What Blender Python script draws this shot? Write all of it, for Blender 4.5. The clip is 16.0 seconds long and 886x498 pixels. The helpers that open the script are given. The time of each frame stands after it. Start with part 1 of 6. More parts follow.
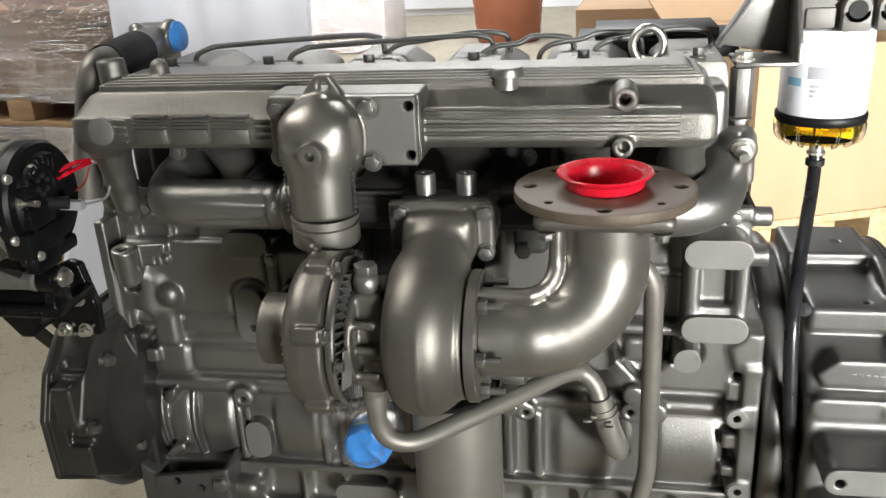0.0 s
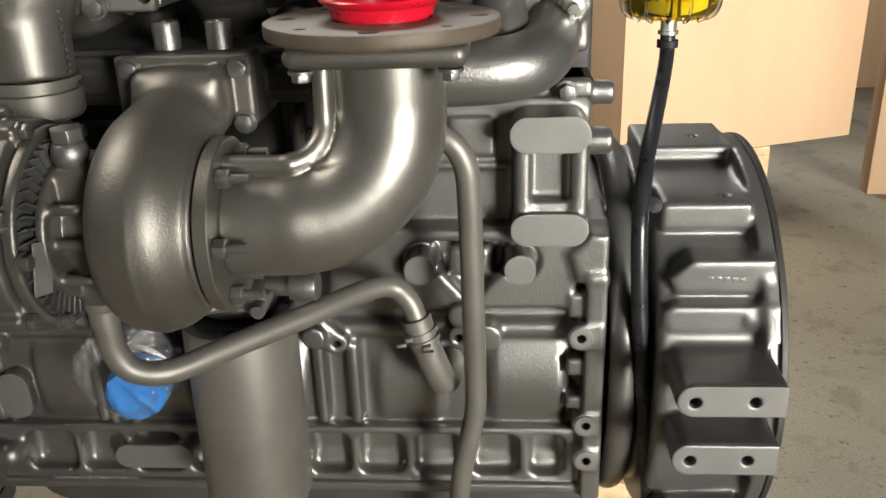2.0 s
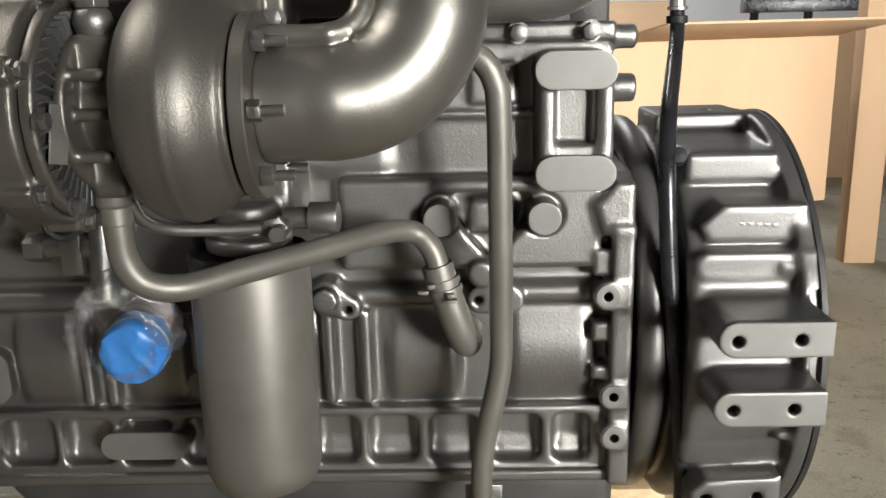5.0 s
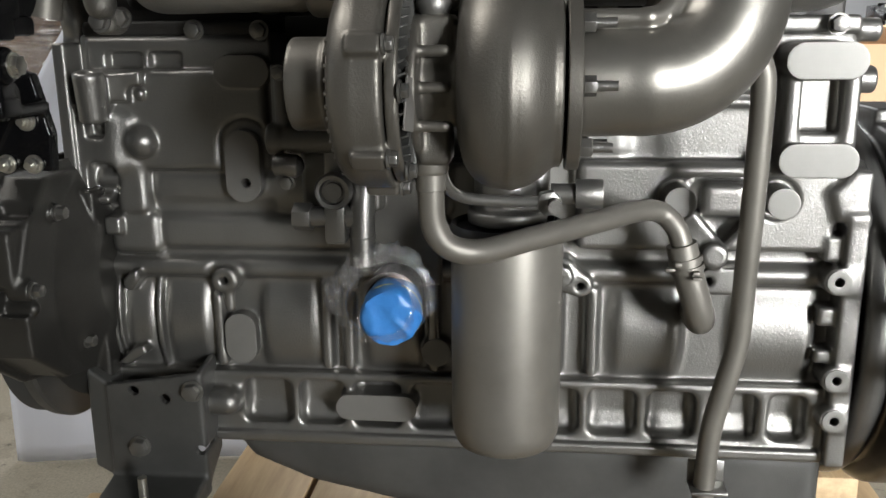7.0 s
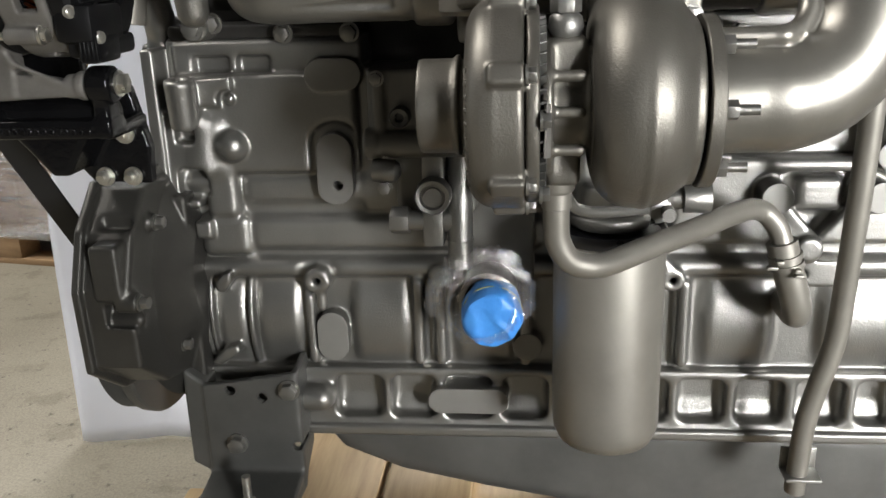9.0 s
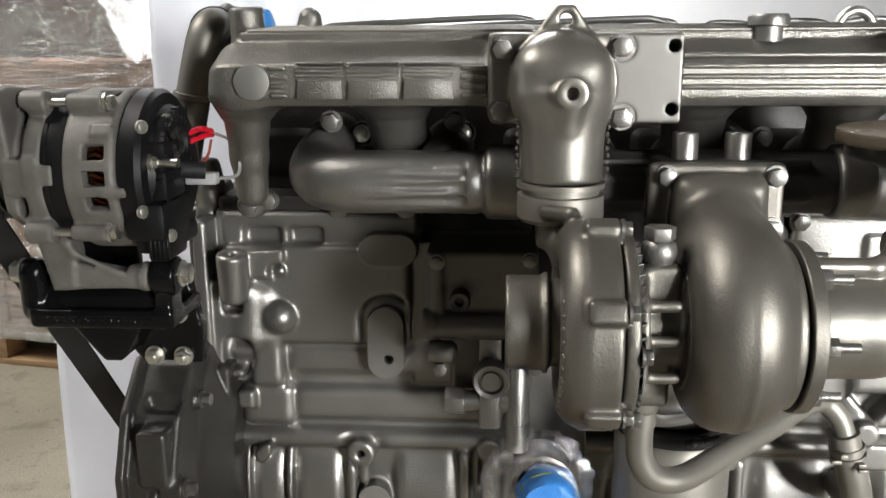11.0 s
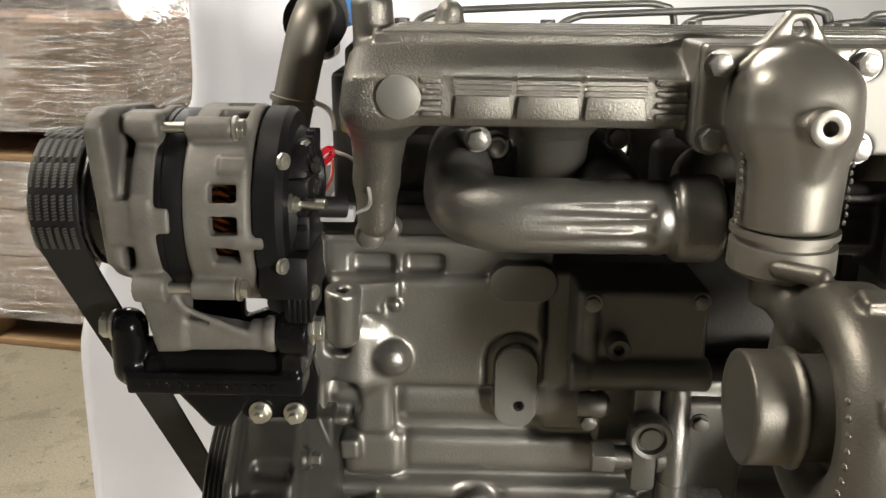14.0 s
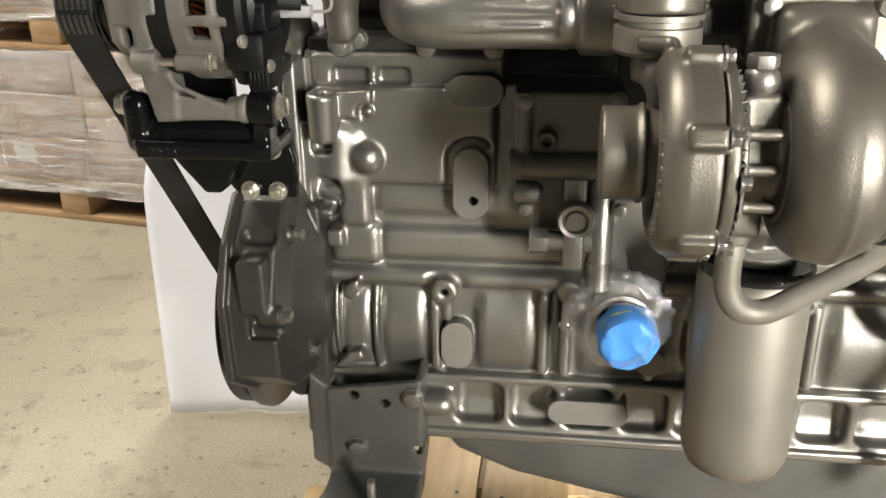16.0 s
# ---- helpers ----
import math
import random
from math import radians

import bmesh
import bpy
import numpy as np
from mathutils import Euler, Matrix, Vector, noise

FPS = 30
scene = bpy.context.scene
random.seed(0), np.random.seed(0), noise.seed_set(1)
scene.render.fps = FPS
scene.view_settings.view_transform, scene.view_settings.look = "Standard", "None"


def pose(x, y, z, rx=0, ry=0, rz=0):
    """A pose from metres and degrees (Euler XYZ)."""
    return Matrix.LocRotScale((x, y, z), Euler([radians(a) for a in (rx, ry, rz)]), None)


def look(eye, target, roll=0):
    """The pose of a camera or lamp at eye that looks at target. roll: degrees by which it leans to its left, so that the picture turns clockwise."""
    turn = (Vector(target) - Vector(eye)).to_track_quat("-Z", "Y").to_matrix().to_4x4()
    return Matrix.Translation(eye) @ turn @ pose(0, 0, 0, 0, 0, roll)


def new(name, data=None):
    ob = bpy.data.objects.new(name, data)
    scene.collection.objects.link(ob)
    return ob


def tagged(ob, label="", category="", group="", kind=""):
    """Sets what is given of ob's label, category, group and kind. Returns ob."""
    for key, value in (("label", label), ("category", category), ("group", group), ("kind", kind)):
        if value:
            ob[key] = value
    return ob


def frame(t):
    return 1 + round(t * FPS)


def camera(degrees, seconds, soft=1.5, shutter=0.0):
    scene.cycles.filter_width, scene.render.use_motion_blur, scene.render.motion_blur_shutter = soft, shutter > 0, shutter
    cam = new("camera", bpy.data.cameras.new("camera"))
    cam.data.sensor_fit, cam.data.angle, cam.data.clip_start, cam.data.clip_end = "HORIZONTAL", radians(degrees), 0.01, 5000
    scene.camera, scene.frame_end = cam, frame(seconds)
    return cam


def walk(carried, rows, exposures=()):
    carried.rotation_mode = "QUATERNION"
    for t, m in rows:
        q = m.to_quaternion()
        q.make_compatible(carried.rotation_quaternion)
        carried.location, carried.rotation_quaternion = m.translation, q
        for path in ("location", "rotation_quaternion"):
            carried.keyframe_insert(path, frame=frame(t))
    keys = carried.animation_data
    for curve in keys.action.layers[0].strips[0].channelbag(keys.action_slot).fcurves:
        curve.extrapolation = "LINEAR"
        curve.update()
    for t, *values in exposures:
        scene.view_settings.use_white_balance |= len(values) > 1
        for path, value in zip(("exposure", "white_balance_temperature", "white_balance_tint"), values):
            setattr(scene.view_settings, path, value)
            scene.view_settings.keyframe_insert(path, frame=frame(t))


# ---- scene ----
cam = camera(53.8, 16.0)
PATH = [
    (0, (0.1482, 0.1151, 1.316), (-0.2094, 1.9418, 0.585), -3),
    (0.5, (0.1798, 0.2232, 1.292), (-0.1091, 2.061, 0.559), -2.3),
    (1, (0.2141, 0.2773, 1.259), (-0.0227, 2.1137, 0.503), -2.6),
    (1.5, (0.2306, 0.2918, 1.209), (0.04, 2.1237, 0.43), -2.5),
    (2, (0.2455, 0.2963, 1.129), (0.1127, 2.136, 0.356), -1.9),
    (2.5, (0.2571, 0.3096, 1.079), (0.1677, 2.1677, 0.343), -1.7),
    (3, (0.2501, 0.3104, 1.033), (0.19, 2.1905, 0.35), -1.9),
    (5.5, (0.1326, 0.2597, 0.921), (0.0867, 2.1972, 0.425), -1.3),
    (6, (0.079, 0.246, 0.913), (-0.0158, 2.179, 0.406), -1.3),
    (6.5, (0.0314, 0.2325, 0.9), (-0.1113, 2.164, 0.4), -0.8),
    (7, (-0.0217, 0.2018, 0.915), (-0.2193, 2.1296, 0.422), -0.5),
    (7.5, (-0.0581, 0.1827, 0.923), (-0.3203, 2.0944, 0.398), -1.1),
    (8, (-0.0772, 0.1871, 0.934), (-0.3628, 2.078, 0.35), -1.8),
    (8.5, (-0.1035, 0.1953, 0.952), (-0.3497, 2.0764, 0.32), -2),
    (9, (-0.1368, 0.2032, 0.986), (-0.3333, 2.095, 0.367), -1.9),
    (9.5, (-0.1679, 0.2072, 1.009), (-0.3299, 2.1141, 0.428), -1.2),
    (10, (-0.1969, 0.2073, 1.044), (-0.3554, 2.1293, 0.512), -0.7),
    (12.5, (-0.3162, 0.4057, 1.155), (-0.3554, 2.3544, 0.704), -0.2),
    (13, (-0.3686, 0.4491, 1.156), (-0.3748, 2.3968, 0.702), -0.1),
    (13.5, (-0.4325, 0.445, 1.166), (-0.4133, 2.3816, 0.667), 0.4),
    (14, (-0.4362, 0.4049, 1.158), (-0.4753, 2.3166, 0.571), 0.6),
    (14.5, (-0.4091, 0.3357, 1.129), (-0.5527, 2.2321, 0.509), 0.9),
    (15, (-0.356, 0.2724, 1.107), (-0.5773, 2.1543, 0.469), 0.6),
    (15.5, (-0.3017, 0.229, 1.089), (-0.5554, 2.095, 0.414), -0.2),
    (16, (-0.2702, 0.216, 1.074), (-0.5232, 2.058, 0.336), -0.7),
]
walk(cam, [(t, look(Vector(eye) * 0.9, Vector(target) * 0.9, roll)) for t, eye, target, roll in PATH],
     [(0, -0.3, 6800, 10), (1, -0.45, 7250, 10), (2.5, -0.58, 7050, 10), (5.5, -0.6, 6850, 10), (7.5, -0.5, 6600, 10), (8.5, -0.18, 6650, 10), (10, 0.14, 6850, 10), (12.5, -0.12, 6650, 10), (14, 0.2, 7550, 10), (16, 0.6, 7550, 10)])

# ---------- light and world ----------
S = 0.9          # design units to metres
FLOOR = 0.015    # floor level in design units


def lamp(name, kind, eye, target, energy, colour, size=1.0, size_y=None):
    data = bpy.data.lights.new(name, kind)
    data.energy, data.color = energy, colour
    if kind == 'AREA':
        data.shape, data.size, data.size_y = 'RECTANGLE', size, size_y or size
    ob = new(name, data)
    ob.matrix_world = look(Vector(eye) * S, Vector(target) * S)
    return ob


world = bpy.data.worlds.new("hall_world")
scene.world = world
world.use_nodes = True
wn = world.node_tree
sky = wn.nodes.new("ShaderNodeTexSky")
sky.sky_type, sky.sun_disc = 'NISHITA', False
sky.sun_elevation, sky.sun_rotation = radians(38), radians(110)
wn.nodes["Background"].inputs["Strength"].default_value = 0.10
wn.links.new(sky.outputs[0], wn.nodes["Background"].inputs["Color"])

# daylight through the wide front gate and the added roof lamps
gate = lamp("front_gate_daylight", 'AREA', (3.5, -3.1, 1.45), (1.25, 1.4, 1.05), 100, (0.945, 0.974, 1.0), 1.9, 1.4)
gate.data.spread = radians(42)
# unseen roof lamps, added to brighten the far wall and the stacks
lamp("rear_wall_fill", 'AREA', (-1.4, 8.2, 5.45), (-1.4, 8.2, 0.0), 850, (0.93, 0.96, 1.0), 4.4, 2.4)
lamp("left_stack_fill", 'AREA', (-3.9, 1.3, 5.45), (-3.9, 1.3, 0.0), 345, (1.0, 0.985, 0.96), 2.2, 2.4)
lamp("left_gate_daylight", 'AREA', (-4.95, 1.7, 1.6), (0.0, 2.3, 0.9), 12, (1.0, 0.965, 0.91), 2.4, 3.0)

# ---------- geometry helpers ----------
rng = random.Random(4)


SHIFT = [0.0, 0.0, 0.0]     # set-off of the group being built


def obj(name, V, F, mat, parent=None, label="", angle=38, m=None):
    """One mesh object of design-unit vertices, under a thing or a part."""
    me = bpy.data.meshes.new(name)
    V = (np.asarray(V, dtype=float) + np.array(SHIFT if m is None else (0, 0, 0))) * S
    me.from_pydata(V.tolist(), [], F if isinstance(F, list) else F.tolist())
    me.materials.append(mat)
    me.polygons.foreach_set("use_smooth", [True] * len(me.polygons))
    if angle:
        me.set_sharp_from_angle(angle=radians(angle))
    return put(name, me, parent, label, m)


def put(name, me, parent=None, label="", m=None):
    ob = new(name, me)
    if parent is not None:
        ob.parent = parent
        if parent.type == 'EMPTY':
            ob.matrix_parent_inverse = Matrix.Translation(-parent.location)
        elif "moved" in parent:
            ob.matrix_parent_inverse = parent.matrix_basis.inverted()
    if m is not None:
        ob.matrix_basis = m
        ob["moved"] = True
    if label:
        ob["label"] = label
    return ob


def thing(name, base, label, category, group="", kind=""):
    e = new(name)
    e.empty_display_size = 0.05
    e.location = Vector(base) * S
    return tagged(e, label, category, group, kind)


def at(p, x=0, y=0, z=0):
    return pose(p[0] * S, p[1] * S, p[2] * S, x, y, z)


def join(*geos):
    V, F, n = [], [], 0
    for v, f in geos:
        V.append(np.asarray(v, dtype=float))
        F += [tuple(int(i) + n for i in q) for q in f]
        n += len(v)
    return np.concatenate(V), F


def turned(geo, m):
    M = np.array(m)
    V = np.asarray(geo[0], dtype=float)
    return V @ M[:3, :3].T + M[:3, 3], geo[1]


def axis_frame(axis):
    d = Vector(axis).normalized()
    return d.to_track_quat('Z', 'Y').to_matrix().to_4x4()


def lathe(profile, c=(0, 0, 0), axis=(0, 0, 1), seg=40):
    """Turned body: profile of (radius, height) from one end to the other."""
    n = len(profile)
    V, F = [], []
    for i in range(seg):
        a = 2 * math.pi * i / seg
        for r, h in profile:
            V.append((r * math.cos(a), r * math.sin(a), h))
    for i in range(seg):
        j = (i + 1) % seg
        for k in range(n - 1):
            F.append((i * n + k, j * n + k, j * n + k + 1, i * n + k + 1))
    return turned((np.array(V), F), Matrix.Translation(c) @ axis_frame(axis))


def smooth_line(pts, per=8):
    """Catmull-Rom through points."""
    P = [np.array(p, dtype=float) for p in pts]
    P = [2 * P[0] - P[1]] + P + [2 * P[-1] - P[-2]]
    out = []
    for i in range(1, len(P) - 2):
        for k in range(per):
            t = k / per
            a, b, c, d = P[i - 1:i + 3]
            out.append(0.5 * (2 * b + (c - a) * t + (2 * a - 5 * b + 4 * c - d) * t * t + (3 * b - a - 3 * c + d) * t ** 3))
    out.append(P[-2])
    return out


def tube(pts, r, seg=14, per=8, smooth=True):
    L = smooth_line(pts, per) if smooth else [np.array(p, dtype=float) for p in pts]
    n = len(L)
    R = r if callable(r) else (lambda t: r)
    V, F = [], []
    u = None
    for i, p in enumerate(L):
        d = L[min(i + 1, n - 1)] - L[max(i - 1, 0)]
        d = d / np.linalg.norm(d)
        if u is None:
            u = np.cross(d, (0, 0, 1) if abs(d[2]) < 0.9 else (1, 0, 0))
        u = u - d * (u @ d)
        u = u / np.linalg.norm(u)
        w = np.cross(d, u)
        rr = R(i / (n - 1))
        for k in range(seg):
            a = 2 * math.pi * k / seg
            V.append(p + rr * (math.cos(a) * u + math.sin(a) * w))
    for i in range(n - 1):
        for k in range(seg):
            l = (k + 1) % seg
            F.append((i * seg + k, i * seg + l, (i + 1) * seg + l, (i + 1) * seg + k))
    F.append(tuple(range(seg))[::-1])
    F.append(tuple((n - 1) * seg + k for k in range(seg)))
    return np.array(V), F


def bm_geo(bm):
    bm.verts.index_update()
    V = np.array([v.co[:] for v in bm.verts])
    F = [tuple(v.index for v in f.verts) for f in bm.faces]
    bm.free()
    return V, F


def rbox(lo, hi, b=0.003, seg=2):
    bm = bmesh.new()
    bmesh.ops.create_cube(bm, size=1)
    lo, hi = Vector(lo), Vector(hi)
    for v in bm.verts:
        v.co = Vector(((lo[i] + hi[i]) / 2 + v.co[i] * (hi[i] - lo[i]) for i in range(3)))
    if b:
        bmesh.ops.bevel(bm, geom=bm.edges[:], offset=b, segments=seg, affect='EDGES', profile=0.5)
    return bm_geo(bm)


def prism(poly, y0, y1, b=0.002, plane="xz"):
    """A polygon of (x, z) pushed from y0 to y1 (or another plane), with bevelled edges."""
    bm = bmesh.new()
    order = {"xz": lambda a, c, d: (a, d, c), "xy": lambda a, c, d: (a, c, d), "yz": lambda a, c, d: (d, a, c)}[plane]
    f = bm.faces.new([bm.verts.new(order(a, c, y0)) for a, c in poly])
    ext = bmesh.ops.extrude_face_region(bm, geom=[f])
    mv = [v for v in ext["geom"] if isinstance(v, bmesh.types.BMVert)]
    step = Vector(order(0, 0, y1)) - Vector(order(0, 0, y0))
    bmesh.ops.translate(bm, verts=mv, vec=step)
    bmesh.ops.recalc_face_normals(bm, faces=bm.faces[:])
    if b:
        bmesh.ops.bevel(bm, geom=bm.edges[:], offset=b, segments=2, affect='EDGES', profile=0.5)
    return bm_geo(bm)


# castings: smoothly blended solids turned into a surface
class Casting:
    def __init__(self, lo, hi, res=0.003):
        self.lo, self.res = np.array(lo, dtype=float), res
        n = np.ceil((np.array(hi) - self.lo) / res).astype(int) + 1
        self.g = [self.lo[i] + res * np.arange(n[i]) for i in range(3)]
        self.f = np.full(n, 9.0, dtype=np.float32)

    def _part(self, solid, k):
        fn, lo, hi = solid
        sl = []
        for i in range(3):
            a = int(np.floor((lo[i] - k - 3 * self.res - self.lo[i]) / self.res))
            b = int(np.ceil((hi[i] + k + 3 * self.res - self.lo[i]) / self.res)) + 1
            sl.append(slice(max(0, a), max(0, min(b, len(self.g[i])))))
        x, y, z = (self.g[i][sl[i]] for i in range(3))
        if not (len(x) and len(y) and len(z)):
            return None, None
        return tuple(sl), fn(x[:, None, None], y[None, :, None], z[None, None, :]).astype(np.float32)

    def add(self, solid, k=0.005):
        sl, d = self._part(solid, k)
        if sl is None:
            return self
        a = self.f[sl]
        h = np.clip(0.5 + 0.5 * (a - d) / k, 0, 1)
        self.f[sl] = a * (1 - h) + d * h - k * h * (1 - h)
        return self

    def cut(self, solid, k=0.004):
        sl, d = self._part(solid, k)
        if sl is None:
            return self
        a = self.f[sl]
        h = np.clip(0.5 - 0.5 * (a + d) / k, 0, 1)
        self.f[sl] = a * (1 - h) - d * h + k * h * (1 - h)
        return self

    def geo(self):
        f = self.f.copy()
        for ax in range(3):      # close at the edge of the volume
            idx = [slice(None)] * 3
            for e in (0, -1):
                idx[ax] = e
                f[tuple(idx)] = np.maximum(f[tuple(idx)], self.res * 0.5)
        s = f < 0
        shape = tuple(n - 1 for n in f.shape)
        acc = np.zeros(shape + (3,), dtype=np.float32)
        cnt = np.zeros(shape, dtype=np.float32)
        edges = []
        for ax in range(3):
            a = [slice(None)] * 3
            b = [slice(None)] * 3
            a[ax], b[ax] = slice(0, -1), slice(1, None)
            f0, f1, s0, s1 = f[tuple(a)], f[tuple(b)], s[tuple(a)], s[tuple(b)]
            I = np.argwhere(s0 != s1)
            i0, i1, i2 = I.T
            t = f0[i0, i1, i2] / (f0[i0, i1, i2] - f1[i0, i1, i2])
            p = I.astype(np.float32)
            p[:, ax] += t
            o1, o2 = [k for k in range(3) if k != ax]
            for d1 in (0, 1):
                for d2 in (0, 1):
                    J = I.copy()
                    J[:, o1] -= d1
                    J[:, o2] -= d2
                    ok = ((J >= 0) & (J < np.array(shape))).all(1)
                    np.add.at(acc, tuple(J[ok].T), p[ok])
                    np.add.at(cnt, tuple(J[ok].T), 1)
            edges.append((ax, o1, o2, I, s0[i0, i1, i2]))
        ids = np.full(shape, -1, dtype=np.int64)
        on = cnt > 0
        ids[on] = np.arange(on.sum())
        V = acc[on] / cnt[on][:, None] * self.res + self.lo
        Q = []
        for ax, o1, o2, I, inside in edges:
            ok = (I[:, o1] > 0) & (I[:, o2] > 0) & (I[:, o1] < shape[o1]) & (I[:, o2] < shape[o2])
            I, inside = I[ok], inside[ok]
            c = []
            for d1, d2 in ((0, 0), (1, 0), (1, 1), (0, 1)):
                J = I.copy()
                J[:, o1] -= d1
                J[:, o2] -= d2
                c.append(ids[tuple(J.T)])
            q = np.stack(c, 1)
            flip = inside if ax != 1 else ~inside
            q[flip] = q[flip][:, ::-1]
            Q.append(q[:, ::-1])
        return V, np.concatenate(Q)


def vec3(p):
    return np.array(p, dtype=float)


def s_box(lo, hi, r=0.004):
    c, h = (vec3(lo) + vec3(hi)) / 2, (vec3(hi) - vec3(lo)) / 2
    r = min(r, h.min() * 0.98)
    h2 = h - r

    def fn(x, y, z):
        qx, qy, qz = np.abs(x - c[0]) - h2[0], np.abs(y - c[1]) - h2[1], np.abs(z - c[2]) - h2[2]
        out = np.sqrt(np.maximum(qx, 0) ** 2 + np.maximum(qy, 0) ** 2 + np.maximum(qz, 0) ** 2)
        return out + np.minimum(np.maximum(np.maximum(qx, qy), qz), 0) - r
    return fn, vec3(lo), vec3(hi)


def s_cap(a, b, r1, r2=None):
    """A rod with round ends, thinning from r1 to r2."""
    a, b = vec3(a), vec3(b)
    r2 = r1 if r2 is None else r2
    d = b - a
    L = max(d @ d, 1e-9)

    def fn(x, y, z):
        t = np.clip(((x - a[0]) * d[0] + (y - a[1]) * d[1] + (z - a[2]) * d[2]) / L, 0, 1)
        return np.sqrt((x - a[0] - t * d[0]) ** 2 + (y - a[1] - t * d[1]) ** 2 + (z - a[2] - t * d[2]) ** 2) - (r1 + (r2 - r1) * t)
    m = max(r1, r2)
    return fn, np.minimum(a, b) - m, np.maximum(a, b) + m


def s_cyl(a, b, R, r=0.002, R2=None):
    """A cylinder (or cone) with flat ends and rounded edges."""
    a, b = vec3(a), vec3(b)
    R2 = R if R2 is None else R2
    d = b - a
    L = np.linalg.norm(d)
    d = d / L

    def fn(x, y, z):
        t = (x - a[0]) * d[0] + (y - a[1]) * d[1] + (z - a[2]) * d[2]
        rad = np.sqrt(np.maximum((x - a[0]) ** 2 + (y - a[1]) ** 2 + (z - a[2]) ** 2 - t * t, 0))
        q1 = rad - (R + (R2 - R) * np.clip(t / L, 0, 1)) + r
        q2 = np.abs(t - L / 2) - L / 2 + r
        return np.sqrt(np.maximum(q1, 0) ** 2 + np.maximum(q2, 0) ** 2) + np.minimum(np.maximum(q1, q2), 0) - r
    m = max(R, R2)
    return fn, np.minimum(a, b) - m, np.maximum(a, b) + m


def s_rot(solid, c, deg):
    """The solid turned about an axis along x through c."""
    fn, lo, hi = solid
    c = vec3(c)
    ca, sa = math.cos(radians(deg)), math.sin(radians(deg))

    def turned_fn(x, y, z):
        u, v = y - c[1], z - c[2]
        return fn(x, c[1] + u * ca + v * sa, c[2] - u * sa + v * ca)
    R = max(abs(lo - c).max(), abs(hi - c).max()) * 1.42
    return turned_fn, vec3((lo[0], c[1] - R, c[2] - R)), vec3((hi[0], c[1] + R, c[2] + R))


def s_ring(c, axis, R, r):
    c = vec3(c)
    k = "xyz".index(axis)

    def fn(x, y, z):
        p = [x - c[0], y - c[1], z - c[2]]
        h = p.pop(k)
        return np.sqrt((np.sqrt(p[0] ** 2 + p[1] ** 2) - R) ** 2 + h ** 2) - r
    return fn, c - R - r, c + R + r


def s_slot(x0, x1, z0, z1, y0, y1, r=0.002):
    """A pad with round ends (stadium), standing out along y."""
    R = min(x1 - x0, z1 - z0) / 2
    cx, cz, hx, hz = (x0 + x1) / 2, (z0 + z1) / 2, (x1 - x0) / 2 - R, (z1 - z0) / 2 - R
    cy, hy = (y0 + y1) / 2, (y1 - y0) / 2

    def fn(x, y, z):
        d2 = np.sqrt(np.maximum(np.abs(x - cx) - hx, 0) ** 2 + np.maximum(np.abs(z - cz) - hz, 0) ** 2) - R + r
        q = np.abs(y - cy) - hy + r
        return np.sqrt(np.maximum(d2, 0) ** 2 + np.maximum(q, 0) ** 2) + np.minimum(np.maximum(d2, q), 0) - r
    return fn, vec3((x0, y0, z0)), vec3((x1, y1, z1))


def s_poly(poly, y0, y1, r=0.004, plane="xz"):
    """A convex polygon (anticlockwise in the plane) pushed along the third axis."""
    P = [vec3(p) for p in poly]

    def fn(x, y, z):
        a, b, h = {"xz": (x, z, y), "xy": (x, y, z), "yz": (y, z, x)}[plane]
        d = None
        for i, p in enumerate(P):
            e = P[(i + 1) % len(P)] - p
            e = e / np.linalg.norm(e)
            g = (a - p[0]) * e[1] - (b - p[1]) * e[0]
            d = g if d is None else np.maximum(d, g)
        d = d + r
        q = np.abs(h - (y0 + y1) / 2) - (y1 - y0) / 2 + r
        return np.sqrt(np.maximum(d, 0) ** 2 + np.maximum(q, 0) ** 2) + np.minimum(np.maximum(d, q), 0) - r
    lo2, hi2 = np.min(P, 0), np.max(P, 0)
    pack = {"xz": lambda a, h: (a[0], h, a[1]), "xy": lambda a, h: (a[0], a[1], h), "yz": lambda a, h: (h, a[0], a[1])}[plane]
    return fn, vec3(pack(lo2, y0)), vec3(pack(hi2, y1))


# ---------- materials ----------
def nodes(name):
    m = bpy.data.materials.new(name)
    m.use_nodes = True
    nt = m.node_tree
    return m, nt, nt.nodes["Principled BSDF"]


def noise_node(nt, scale, detail=4, rough=0.6, coord="Object", stretch=None):
    tc = nt.nodes.new("ShaderNodeTexCoord")
    n = nt.nodes.new("ShaderNodeTexNoise")
    n.inputs["Scale"].default_value, n.inputs["Detail"].default_value, n.inputs["Roughness"].default_value = scale, detail, rough
    if stretch:
        mp = nt.nodes.new("ShaderNodeMapping")
        mp.inputs["Scale"].default_value = stretch
        nt.links.new(tc.outputs[coord], mp.inputs[0])
        nt.links.new(mp.outputs[0], n.inputs["Vector"])
    else:
        nt.links.new(tc.outputs[coord], n.inputs["Vector"])
    return n


def ramp(nt, src, lo, hi, c0, c1):
    r = nt.nodes.new("ShaderNodeValToRGB")
    r.color_ramp.elements[0].position, r.color_ramp.elements[1].position = lo, hi
    r.color_ramp.elements[0].color, r.color_ramp.elements[1].color = (*c0, 1), (*c1, 1)
    nt.links.new(src, r.inputs[0])
    return r.outputs[0]


